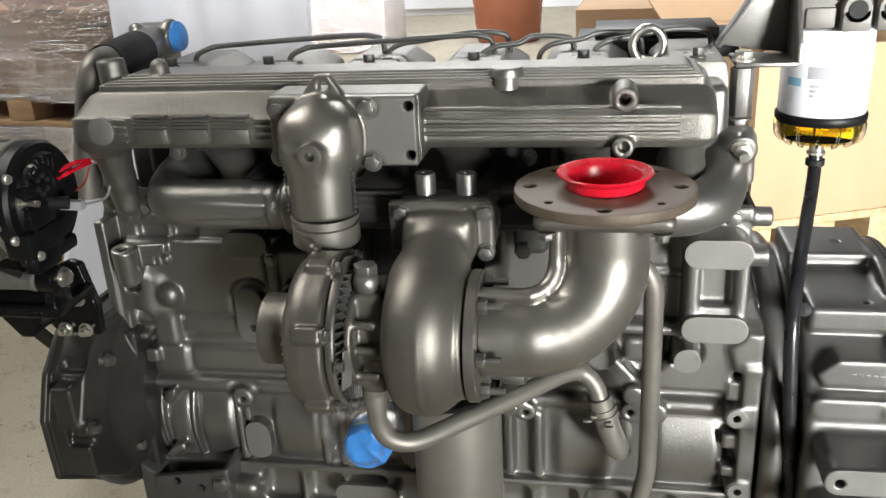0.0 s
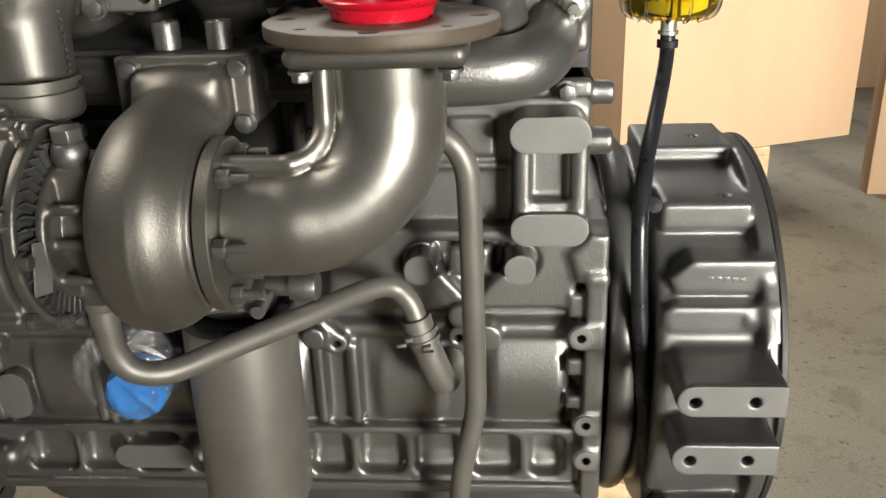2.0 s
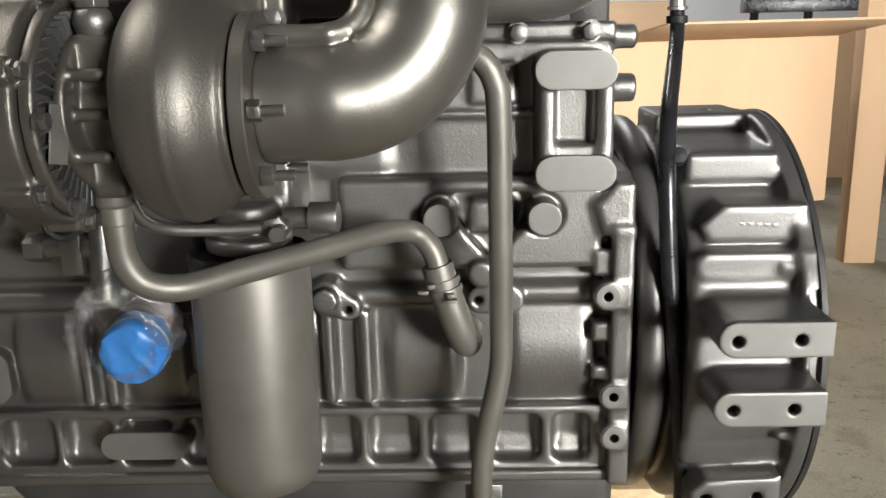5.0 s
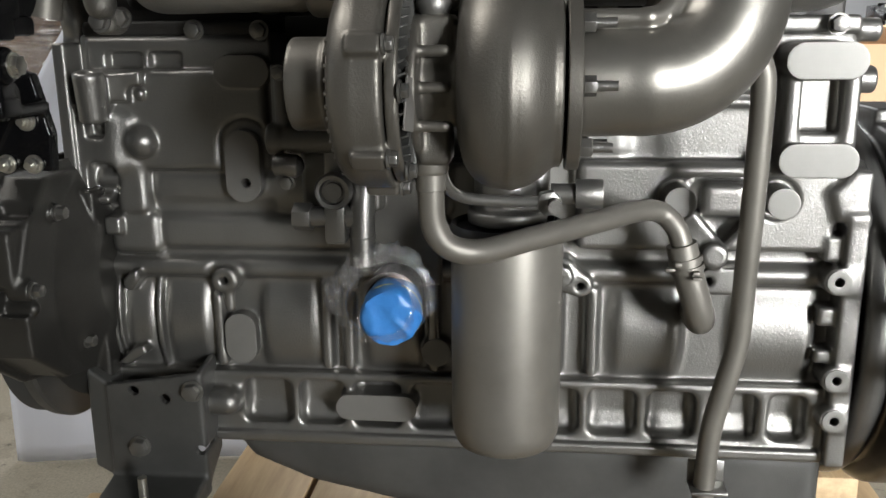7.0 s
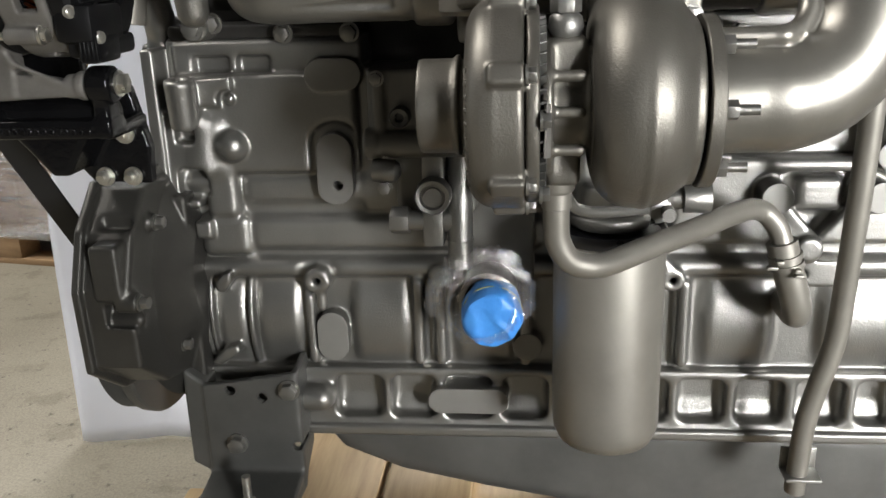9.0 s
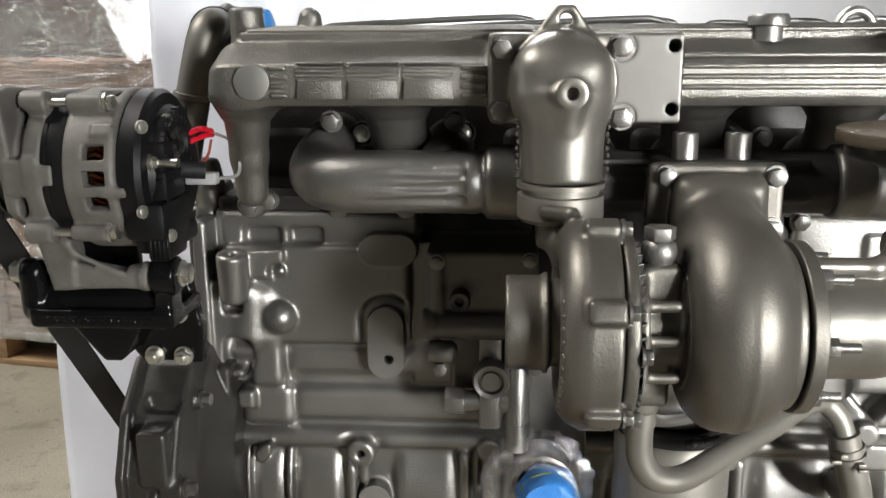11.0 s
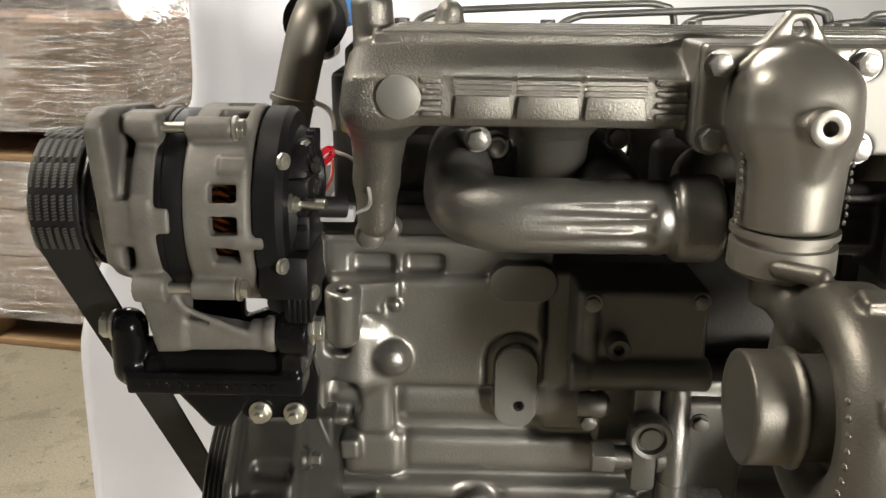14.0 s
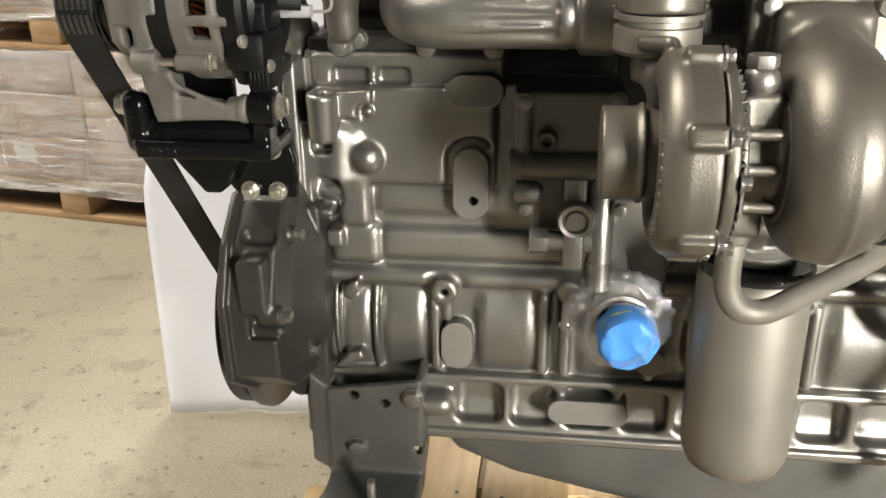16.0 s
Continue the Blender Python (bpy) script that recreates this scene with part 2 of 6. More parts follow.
def rough_range(nt, p, src, lo, hi):
    mr = nt.nodes.new("ShaderNodeMapRange")
    mr.inputs[1].default_value, mr.inputs[2].default_value = 0.3, 0.7
    mr.inputs[3].default_value, mr.inputs[4].default_value = lo, hi
    nt.links.new(src, mr.inputs[0])
    nt.links.new(mr.outputs[0], p.inputs["Roughness"])


def bump(nt, p, srcs):
    last = None
    for src, strength, dist in srcs:
        b = nt.nodes.new("ShaderNodeBump")
        b.inputs["Strength"].default_value, b.inputs["Distance"].default_value = strength, dist
        nt.links.new(src, b.inputs["Height"])
        if last:
            nt.links.new(last, b.inputs["Normal"])
        last = b.outputs[0]
    nt.links.new(last, p.inputs["Normal"])


def surface(name, c0, c1, rough=(0.4, 0.6), metal=0.0, grain=400, big=12, bumps=0.15, depth=0.001, coat=0.0, stretch=None):
    """Two-tone surface with coarse variation and fine relief."""
    m, nt, p = nodes(name)
    n1, n2 = noise_node(nt, big, 5, 0.65, stretch=stretch), noise_node(nt, grain, 3, 0.6, stretch=stretch)
    nt.links.new(ramp(nt, n1.outputs[0], 0.32, 0.68, c0, c1), p.inputs["Base Color"])
    p.inputs["Metallic"].default_value = metal
    p.inputs["Coat Weight"].default_value = coat
    p.inputs["Coat Roughness"].default_value = 0.15
    rough_range(nt, p, n1.outputs[0], *rough)
    if bumps:
        bump(nt, p, [(n2.outputs[0], bumps, depth)])
    return m


PAINT = surface("grey_engine_paint", (0.195, 0.190, 0.178), (0.235, 0.229, 0.215), (0.33, 0.42), 0.84, 420, 9, 0.36, 0.0011)
CAST = surface("grey_cast_paint", (0.155, 0.149, 0.134), (0.195, 0.187, 0.168), (0.30, 0.40), 0.78, 520, 10, 0.62, 0.0014)
TURBO = surface("warm_cast_paint", (0.125, 0.117, 0.102), (0.162, 0.152, 0.133), (0.37, 0.47), 0.74, 520, 12, 0.30, 0.0011)
ELBOW = surface("satin_elbow_paint", (0.185, 0.175, 0.154), (0.22, 0.208, 0.185), (0.32, 0.41), 0.78, 420, 12, 0.18, 0.0010)
SMOOTH = surface("grey_pipe_paint", (0.165, 0.155, 0.135), (0.195, 0.183, 0.160), (0.43, 0.52), 0.58, 700, 20, 0.06, 0.0006)
MACHINED = surface("painted_machined_face", (0.165, 0.160, 0.148), (0.195, 0.189, 0.175), (0.46, 0.54), 0.50, 900, 20, 0.06, 0.0004)
BELL = surface("satin_housing_paint", (0.130, 0.127, 0.120), (0.168, 0.164, 0.155), (0.34, 0.43), 0.74, 420, 10, 0.22, 0.0011)
ALLOY = surface("bare_cast_alloy", (0.115, 0.108, 0.098), (0.175, 0.166, 0.152), (0.50, 0.62), 0.35, 700, 30, 0.35, 0.0008)
STEEL = surface("zinc_steel", (0.55, 0.54, 0.50), (0.66, 0.64, 0.58), (0.25, 0.38), 0.95, 500, 60, 0.08, 0.0005)
BROWN_STEEL = surface("turned_brown_steel", (0.075, 0.056, 0.038), (0.115, 0.090, 0.065), (0.52, 0.62), 0.35, 260, 22, 0.12, 0.0005)
BLACK = surface("black_gloss_paint", (0.006, 0.006, 0.007), (0.011, 0.011, 0.012), (0.22, 0.34), 0.0, 200, 20, 0.6, 0.0016)
BRACKETBLACK = surface("thick_black_gloss_paint", (0.003, 0.003, 0.0035), (0.006, 0.006, 0.0065), (0.10, 0.20), 0.0, 160, 20, 0.35, 0.0012)
PLASTIC = surface("black_plastic", (0.004, 0.004, 0.0045), (0.007, 0.007, 0.0075), (0.36, 0.5), 0.0, 700, 30, 0.12, 0.0006)
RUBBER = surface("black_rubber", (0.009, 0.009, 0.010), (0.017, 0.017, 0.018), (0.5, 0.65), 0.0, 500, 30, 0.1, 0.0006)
HOSE = surface("black_hose_rubber", (0.010, 0.010, 0.012), (0.018, 0.018, 0.02), (0.25, 0.35), 0.0, 500, 30, 0.05, 0.0005)
DARKPAINT = surface("dark_grey_paint", (0.06, 0.06, 0.057), (0.085, 0.084, 0.079), (0.38, 0.48), 0.45, 700, 14, 0.25, 0.0008)
# engine grey darkened to carry the turbocharger's shadow on the coolant cover
COVER_SHADED = surface("shaded_grey_cover_paint", (0.130, 0.125, 0.113), (0.165, 0.159, 0.144), (0.38, 0.48), 0.55, 600, 14, 0.28, 0.0009)
GEARPAINT = surface("grey_gear_case_paint", (0.046, 0.044, 0.040), (0.064, 0.062, 0.056), (0.38, 0.47), 0.65, 420, 12, 0.25, 0.0010)
# dark iron for small parts; also paints shade on recessed engine parts
IRON_SHADE = surface("dark_iron_and_shade", (0.022, 0.021, 0.020), (0.045, 0.042, 0.039), (0.45, 0.6), 0.4, 300, 16, 0.5, 0.001)
HOLE = surface("shadowed_bore", (0.012, 0.012, 0.012), (0.02, 0.02, 0.02), (0.7, 0.8), 0.3, 500, 40, 0.0)
RED = surface("red_plastic", (0.50, 0.006, 0.018), (0.58, 0.010, 0.028), (0.22, 0.32), 0.0, 400, 20, 0.04, 0.0005)
BLUE = surface("blue_plastic", (0.028, 0.15, 0.43), (0.042, 0.21, 0.53), (0.3, 0.42), 0.0, 180, 30, 0.25, 0.002)
COPPER = surface("copper_winding", (0.30, 0.07, 0.025), (0.55, 0.15, 0.05), (0.3, 0.45), 0.9, 900, 300, 0.4, 0.001)
WHITE_CAN = surface("white_can_paint", (0.74, 0.76, 0.78), (0.80, 0.815, 0.83), (0.25, 0.34), 0.0, 400, 10, 0.02, 0.0004)
CARD = surface("brown_cardboard", (0.41, 0.265, 0.155), (0.475, 0.315, 0.19), (0.75, 0.88), 0.0, 160, 3, 0.12, 0.0008, stretch=(1, 1, 0.3))
WOOD = surface("pale_pine", (0.37, 0.255, 0.135), (0.56, 0.41, 0.235), (0.55, 0.7), 0.0, 90, 7, 0.25, 0.001, stretch=(7, 0.6, 7))
DARKWOOD = surface("old_pallet_wood", (0.24, 0.145, 0.075), (0.38, 0.25, 0.135), (0.65, 0.8), 0.0, 80, 5, 0.3, 0.001, stretch=(0.8, 6, 6))
TERRA = surface("terracotta_plastic", (0.36, 0.12, 0.06), (0.42, 0.15, 0.08), (0.5, 0.6), 0.0, 200, 4, 0.1)
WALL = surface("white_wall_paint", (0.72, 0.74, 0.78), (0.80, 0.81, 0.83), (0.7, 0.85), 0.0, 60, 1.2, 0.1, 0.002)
# walls and ceiling out of view are near-black to hold fill light down
UNSEEN_WALL = surface("near_black_unseen_wall", (0.05, 0.05, 0.048), (0.07, 0.069, 0.066), (0.7, 0.85), 0.0, 60, 1.2, 0.1, 0.002)
CEIL = surface("near_black_unseen_ceiling", (0.05, 0.05, 0.049), (0.07, 0.07, 0.068), (0.7, 0.8), 0.0, 40, 1, 0.1)
SHEET = surface("white_banner_vinyl", (0.74, 0.76, 0.82), (0.84, 0.85, 0.88), (0.35, 0.5), 0.0, 30, 2.0, 0.15, 0.004)
PAPER = surface("white_label_paper", (0.70, 0.70, 0.70), (0.78, 0.78, 0.77), (0.5, 0.6), 0.0, 300, 20, 0.05)
BELTINK = surface("faded_belt_print", (0.035, 0.035, 0.032), (0.065, 0.065, 0.060), (0.5, 0.6), 0.0, 300, 40, 0.0)
GREYINK = surface("grey_print", (0.28, 0.28, 0.30), (0.34, 0.34, 0.36), (0.5, 0.6), 0.0, 300, 40, 0.0)
BLUEINK = surface("blue_print", (0.18, 0.40, 0.55), (0.24, 0.46, 0.6), (0.4, 0.5), 0.0, 300, 40, 0.0)


def concrete():
    m, nt, p = nodes("worn_concrete")
    a, b, c = noise_node(nt, 1.3, 6, 0.65), noise_node(nt, 45, 5, 0.7), noise_node(nt, 9, 4, 0.6)
    base = ramp(nt, a.outputs[0], 0.3, 0.7, (0.200, 0.178, 0.140), (0.285, 0.259, 0.208))
    fleck = ramp(nt, b.outputs[0], 0.30, 0.40, (0.42, 0.41, 0.40), (1.06, 1.06, 1.04))
    stain = ramp(nt, c.outputs[0], 0.36, 0.44, (0.80, 0.79, 0.77), (1, 1, 1))
    g = noise_node(nt, 210, 3, 0.75)
    grit = ramp(nt, g.outputs[0], 0.36, 0.64, (0.82, 0.815, 0.80), (1.12, 1.12, 1.10))
    last = base
    for src in (fleck, stain, grit):
        mx = nt.nodes.new("ShaderNodeMix")
        mx.data_type, mx.blend_type = 'RGBA', 'MULTIPLY'
        mx.inputs[0].default_value = 1.0
        nt.links.new(last, mx.inputs[6])
        nt.links.new(src, mx.inputs[7])
        last = mx.outputs[2]
    nt.links.new(last, p.inputs["Base Color"])
    rough_range(nt, p, a.outputs[0], 0.68, 0.85)
    bump(nt, p, [(b.outputs[0], 0.2, 0.003)])
    return m


def clear(name, colour, rough=0.05, ior=1.45, wrinkle=0.0, scale=30):
    m, nt, p = nodes(name)
    p.inputs["Base Color"].default_value = (*colour, 1)
    p.inputs["Transmission Weight"].default_value = 1.0
    p.inputs["Roughness"].default_value = rough
    p.inputs["IOR"].default_value = ior
    n = noise_node(nt, scale, 5, 0.7)
    if wrinkle:
        bump(nt, p, [(n.outputs[0], wrinkle, 0.01)])
    return m


def film(name, clearness=0.6, scale=(3, 3, 24), wr=0.9, milk_glint=0.5, depth=0.02, gloss=0.10):
    """Thin stretch film: mostly see-through, with glossy creases and whitish streaks painted in for glints."""
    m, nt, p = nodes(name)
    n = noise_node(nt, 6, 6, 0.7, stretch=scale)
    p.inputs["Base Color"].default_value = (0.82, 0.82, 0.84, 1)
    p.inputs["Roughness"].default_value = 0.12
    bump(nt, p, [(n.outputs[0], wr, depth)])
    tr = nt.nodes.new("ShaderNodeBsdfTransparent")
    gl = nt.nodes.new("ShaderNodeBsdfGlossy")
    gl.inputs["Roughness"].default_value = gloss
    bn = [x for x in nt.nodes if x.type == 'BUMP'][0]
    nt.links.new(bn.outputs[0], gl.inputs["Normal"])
    # milky streaks, painted in where the creases would glint
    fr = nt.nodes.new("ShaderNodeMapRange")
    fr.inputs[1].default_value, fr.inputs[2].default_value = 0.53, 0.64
    fr.inputs[3].default_value, fr.inputs[4].default_value = 0.03, milk_glint
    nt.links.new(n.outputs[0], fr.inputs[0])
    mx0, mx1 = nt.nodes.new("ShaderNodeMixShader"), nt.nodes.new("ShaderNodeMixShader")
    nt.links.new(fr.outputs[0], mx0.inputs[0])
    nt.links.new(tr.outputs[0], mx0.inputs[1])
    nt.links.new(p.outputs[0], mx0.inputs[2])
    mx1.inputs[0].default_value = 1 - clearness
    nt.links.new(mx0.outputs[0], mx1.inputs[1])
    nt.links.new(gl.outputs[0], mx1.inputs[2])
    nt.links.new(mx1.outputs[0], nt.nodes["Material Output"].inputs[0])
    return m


tl = SHEET.node_tree.nodes.new("ShaderNodeBsdfTranslucent")
tl.inputs["Color"].default_value = (0.86, 0.87, 0.90, 1)
mixer = SHEET.node_tree.nodes.new("ShaderNodeMixShader")
mixer.inputs[0].default_value = 0.65
SHEET.node_tree.links.new(SHEET.node_tree.nodes["Principled BSDF"].outputs[0], mixer.inputs[1])
SHEET.node_tree.links.new(tl.outputs[0], mixer.inputs[2])
SHEET.node_tree.links.new(mixer.outputs[0], SHEET.node_tree.nodes["Material Output"].inputs[0])
for soft in (PLASTIC, RUBBER, BRACKETBLACK):
    soft.node_tree.nodes["Principled BSDF"].inputs["Specular IOR Level"].default_value = 0.2
CONCRETE = concrete()
AMBER = clear("amber_fuel_bowl", (0.95, 0.66, 0.02), 0.03)
CLEAR = clear("clear_plastic", (0.95, 0.95, 0.9), 0.03)
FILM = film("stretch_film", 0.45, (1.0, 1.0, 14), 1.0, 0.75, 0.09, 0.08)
CLING = film("crumpled_cling_film", 0.78, (6, 6, 6), 0.6, 0.05, 0.01, 0.04)

# ---------- hall ----------
def structure(name, geo, mat, label, category):
    return tagged(obj(name, *geo, mat), label, category, kind="structure")


structure("floor", rbox((-7, -6, -0.2), (7, 12, FLOOR), 0), CONCRETE, "worn speckled grey concrete hall floor", "floor")
structure("wall_north", rbox((-7, 12, -0.2), (7, 12.25, 2.6), 0), WALL, "white painted far wall of the hall", "wall")
# unseen dark band, added so upward faces reflect less light
structure("unseen_wall_top", rbox((-7, 12, 2.6), (7, 12.25, 5.6), 0), UNSEEN_WALL, "unseen dark band added above the far wall to cut reflections", "wall")
structure("wall_south", join(rbox((-7, -3.45, -0.2), (2.5, -3.2, 5.6), 0), rbox((4.5, -3.45, -0.2), (7, -3.2, 5.6), 0), rbox((2.5, -3.45, 2.2), (4.5, -3.2, 5.6), 0)), UNSEEN_WALL, "near-black unseen wall with an open gate", "wall")
structure("wall_west", join(rbox((-5.25, -3.2, -0.2), (-5.0, 0.4, 5.6), 0), rbox((-5.25, 3.0, -0.2), (-5.0, 12, 5.6), 0), rbox((-5.25, 0.4, 3.2), (-5.0, 3.0, 5.6), 0)), UNSEEN_WALL, "near-black unseen wall with an open gate", "wall")
structure("wall_east", rbox((7, -3.2, -0.2), (7.25, 12, 5.6), 0), UNSEEN_WALL, "near-black unseen side wall of the hall", "wall")
# ceiling out of view; its openings are added for the roof lamps
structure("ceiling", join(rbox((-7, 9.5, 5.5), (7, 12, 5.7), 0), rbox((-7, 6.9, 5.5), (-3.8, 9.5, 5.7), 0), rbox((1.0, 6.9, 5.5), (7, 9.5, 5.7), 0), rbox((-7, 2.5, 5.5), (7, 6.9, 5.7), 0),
                          rbox((-7, 0.1, 5.5), (-5.0, 2.5, 5.7), 0), rbox((-2.8, 0.1, 5.5), (7, 2.5, 5.7), 0), rbox((-7, -3.2, 5.5), (7, 0.1, 5.7), 0)), CEIL, "near-black unseen ceiling with two added roof openings", "ceiling")

# ---------- engine ----------
engine = thing("diesel_engine", (0.0, 1.45, 0.2), "grey-painted six-cylinder inline diesel engine standing on a wooden pallet", "engine")


def bolt_geo(r=0.008, h=0.007, washer=True, shank=0.0, flange=1.25):
    hexa = [(r * math.cos(a), r * math.sin(a)) for a in [math.pi / 3 * k for k in range(6)]]
    g = [prism(hexa, 0.0025 if washer else 0.0, h, 0.0008, "xy")]
    if washer:
        g.append(lathe([(0, 0), (r * flange, 0), (r * flange, 0.0025), (0, 0.0025)], seg=20))
    if shank:
        prof = [(0, h)]
        n = int(shank / 0.0022)
        for k in range(n):
            prof += [(r * 0.50, h + shank * k / n), (r * 0.47, h + shank * (k + 0.5) / n)]
        g.append(lathe(prof + [(r * 0.5, h + shank), (0, h + shank)], seg=16))
    return join(*g)


BOLTS = {}


def bolt(p, d, parent=None, r=0.008, h=0.007, mat=None, shank=0.0, name="bolt", washer=True, label=""):
    """A hexagon head at p, facing d."""
    mat = mat or PAINT
    key = (r, h, mat.name, shank, washer)
    if key not in BOLTS:
        V, F = bolt_geo(r, h, washer, shank)
        me = bpy.data.meshes.new("bolt")
        me.from_pydata((np.asarray(V) * S).tolist(), [], F)
        me.materials.append(mat)
        me.polygons.foreach_set("use_smooth", [True] * len(me.polygons))
        me.set_sharp_from_angle(angle=radians(30))
        BOLTS[key] = me
    m = Matrix.Translation((Vector(p) + Vector(SHIFT)) * S) @ axis_frame(d) @ pose(0, 0, 0, 0, 0, rng.uniform(0, 60))
    return put(name, BOLTS[key], parent or engine, label, m)


# --- cylinder block
YB = 1.34        # depth to which the cast relief reaches
B = Casting((-0.615, 1.195, 0.355), (0.405, YB, 0.935), 0.003)
B.add(s_box((-0.585, 1.268, 0.38), (0.372, 1.4, 0.91), 0.006))
# front half
B.add(s_box((-0.575, 1.250, 0.742), (-0.345, 1.4, 0.868), 0.010), 0.008)
B.add(s_box((-0.575, 1.262, 0.868), (-0.13, 1.4, 0.905), 0.006), 0.004)
for x0, x1 in ((-0.549, -0.503), (-0.494, -0.452)):
    B.cut(s_box((x0, 1.2, 0.868), (x1, 1.274, 0.888), 0.006), 0.006)
B.add(s_box((-0.498, 1.257, 0.638), (-0.12, 1.4, 0.686), 0.014), 0.006)
B.add(s_box((-0.508, 1.260, 0.697), (-0.12, 1.4, 0.7445), 0.018), 0.005)
B.add(s_box((-0.345, 1.262, 0.69), (-0.12, 1.4, 0.905), 0.006), 0.006)
B.add(s_cap((-0.575, 1.266, 0.614), (0.33, 1.266, 0.617), 0.013), 0.008)
# stepped corner below the dome
B.add(s_box((-0.563, 1.252, 0.632), (-0.494, 1.4, 0.689), 0.013), 0.006)
B.add(s_box((-0.548, 1.248, 0.684), (-0.505, 1.4, 0.752), 0.012), 0.006)
# upright column, dome, boss with its plate
B.add(s_cap((-0.5465, 1.259, 0.752), (-0.5455, 1.259, 0.808), 0.024, 0.021), 0.006)
B.add(s_box((-0.549, 1.243, 0.742), (-0.512, 1.4, 0.814), 0.014), 0.012)
B.add(s_cap((-0.508, 1.253, 0.779), (-0.506, 1.251, 0.779), 0.0205), 0.004)
B.add(s_box((-0.590, 1.241, 0.700), (-0.552, 1.4, 0.826), 0.006), 0.005)
B.cut(s_box((-0.5745, 1.2, 0.7835), (-0.5485, 1.262, 0.8125), 0.007), 0.004)
B.cut(s_box((-0.5765, 1.2, 0.7110), (-0.5400, 1.262, 0.7535), 0.009), 0.004)
B.add(s_cap((-0.560, 1.262, 0.797), (-0.548, 1.262, 0.797), 0.010), 0.006)
B.add(s_cap((-0.562, 1.266, 0.731), (-0.545, 1.266, 0.731), 0.013), 0.006)
B.add(s_cyl((-0.5535, 1.226, 0.806), (-0.5515, 1.218, 0.8665), 0.0165, 0.003, 0.0185), 0.004)
B.add(s_box((-0.566, 1.225, 0.815), (-0.539, 1.4, 0.862), 0.006), 0.005)
B.cut(s_cyl((-0.5515, 1.216, 0.850), (-0.5515, 1.216, 0.9), 0.0068), 0.002)
B.add(s_poly([(-0.540, 0.829), (-0.514, 0.829), (-0.497, 0.848), (-0.497, 0.8655), (-0.540, 0.8625)], 1.238, 1.4, 0.003), 0.004)
B.cut(s_cyl((-0.5045, 1.2, 0.838), (-0.5045, 1.252, 0.838), 0.0115, 0.003), 0.003)
B.add(s_cap((-0.5025, 1.256, 0.838), (-0.5025, 1.250, 0.838), 0.007), 0.003)
B.add(s_box((-0.604, 1.236, 0.38), (-0.588, 1.4, 0.90), 0.002), 0.004)
B.add(s_box((-0.563, 1.240, 0.660), (-0.541, 1.4, 0.684), 0.004), 0.004)
B.cut(s_box((-0.338, 1.1, 0.872), (-0.02, 1.36, 0.95), 0.004), 0.004)
# pockets added so the area behind the turbocharger stays dark
B.cut(s_box((-0.200, 1.1, 0.752), (-0.02, 1.36, 0.95), 0.006), 0.006)
B.cut(s_box((-0.03, 1.1, 0.830), (0.105, 1.36, 0.95), 0.006), 0.006)
# lower crankcase barrels and the ribs between them
for x0, x1 in ((-0.556, -0.508), (-0.500, -0.434), (-0.372, -0.288), (-0.235, -0.155), (-0.1, 0.0), (0.080, 0.172), (0.226, 0.330)):
    B.add(s_cyl((x0, 1.372, 0.538), (x1, 1.372, 0.538), 0.120, 0.016), 0.008)
for x in (-0.423, -0.281, -0.252, 0.014, 0.058, -0.142):
    B.add(s_box((x - 0.007, 1.247, 0.482), (x + 0.007, 1.4, 0.602), 0.006), 0.010)
for x, w in ((-0.5665, 0.0035), (-0.5575, 0.003)):
    B.add(s_cyl((x - w, 1.372, 0.545), (x + w, 1.372, 0.545), 0.128, 0.003), 0.004)
B.add(s_cyl((-0.508, 1.372, 0.540), (-0.500, 1.372, 0.540), 0.127, 0.004), 0.005)
B.add(s_poly([(-0.562, 0.487), (-0.548, 0.484), (-0.520, 0.502), (-0.524, 0.513), (-0.540, 0.508)], 1.236, 1.4, 0.003), 0.004)
B.add(s_poly([(-0.545, 0.590), (-0.534, 0.586), (-0.523, 0.602), (-0.524, 0.615), (-0.534, 0.612), (-0.544, 0.602)], 1.238, 1.4, 0.003), 0.004)
# pan rail with its pockets
B.add(s_box((-0.575, 1.250, 0.383), (0.362, 1.4, 0.476), 0.005), 0.004)
for x0, x1 in ((-0.398, -0.332), (-0.323, -0.260), (-0.251, -0.185), (-0.174, -0.112), (-0.103, -0.02), (-0.010, 0.045), (0.056, 0.118), (0.130, 0.192), (0.206, 0.268), (0.281, 0.328)):
    B.cut(s_box((x0, 1.2, 0.402), (x1, 1.277, 0.464), 0.013), 0.006)
    B.add(s_cap((x0 + 0.016, 1.288, 0.410), (x1 - 0.016, 1.290, 0.410), 0.014), 0.010)
B.add(s_box((-0.44, 1.243, 0.378), (0.365, 1.4, 0.393), 0.003), 0.003)
# pads and bosses of the front half
B.add(s_slot(-0.405, -0.337, 0.846, 0.884, 1.243, 1.4), 0.002)
B.cut(s_slot(-0.408, -0.343, 0.698, 0.806, 1.2, 1.256, 0.004), 0.008)
B.add(s_slot(-0.397, -0.354, 0.706, 0.794, 1.240, 1.4), 0.002)
B.cut(s_cyl((-0.372, 1.2, 0.730), (-0.372, 1.26, 0.730), 0.0058, 0.001), 0.001)
B.cut(s_cyl((-0.410, 1.2, 0.606), (-0.410, 1.258, 0.606), 0.026, 0.006), 0.008)
B.add(s_cyl((-0.410, 1.240, 0.602), (-0.410, 1.4, 0.602), 0.0175, 0.003), 0.003)
B.cut(s_cyl((-0.410, 1.2, 0.602), (-0.410, 1.26, 0.602), 0.005, 0.001), 0.001)
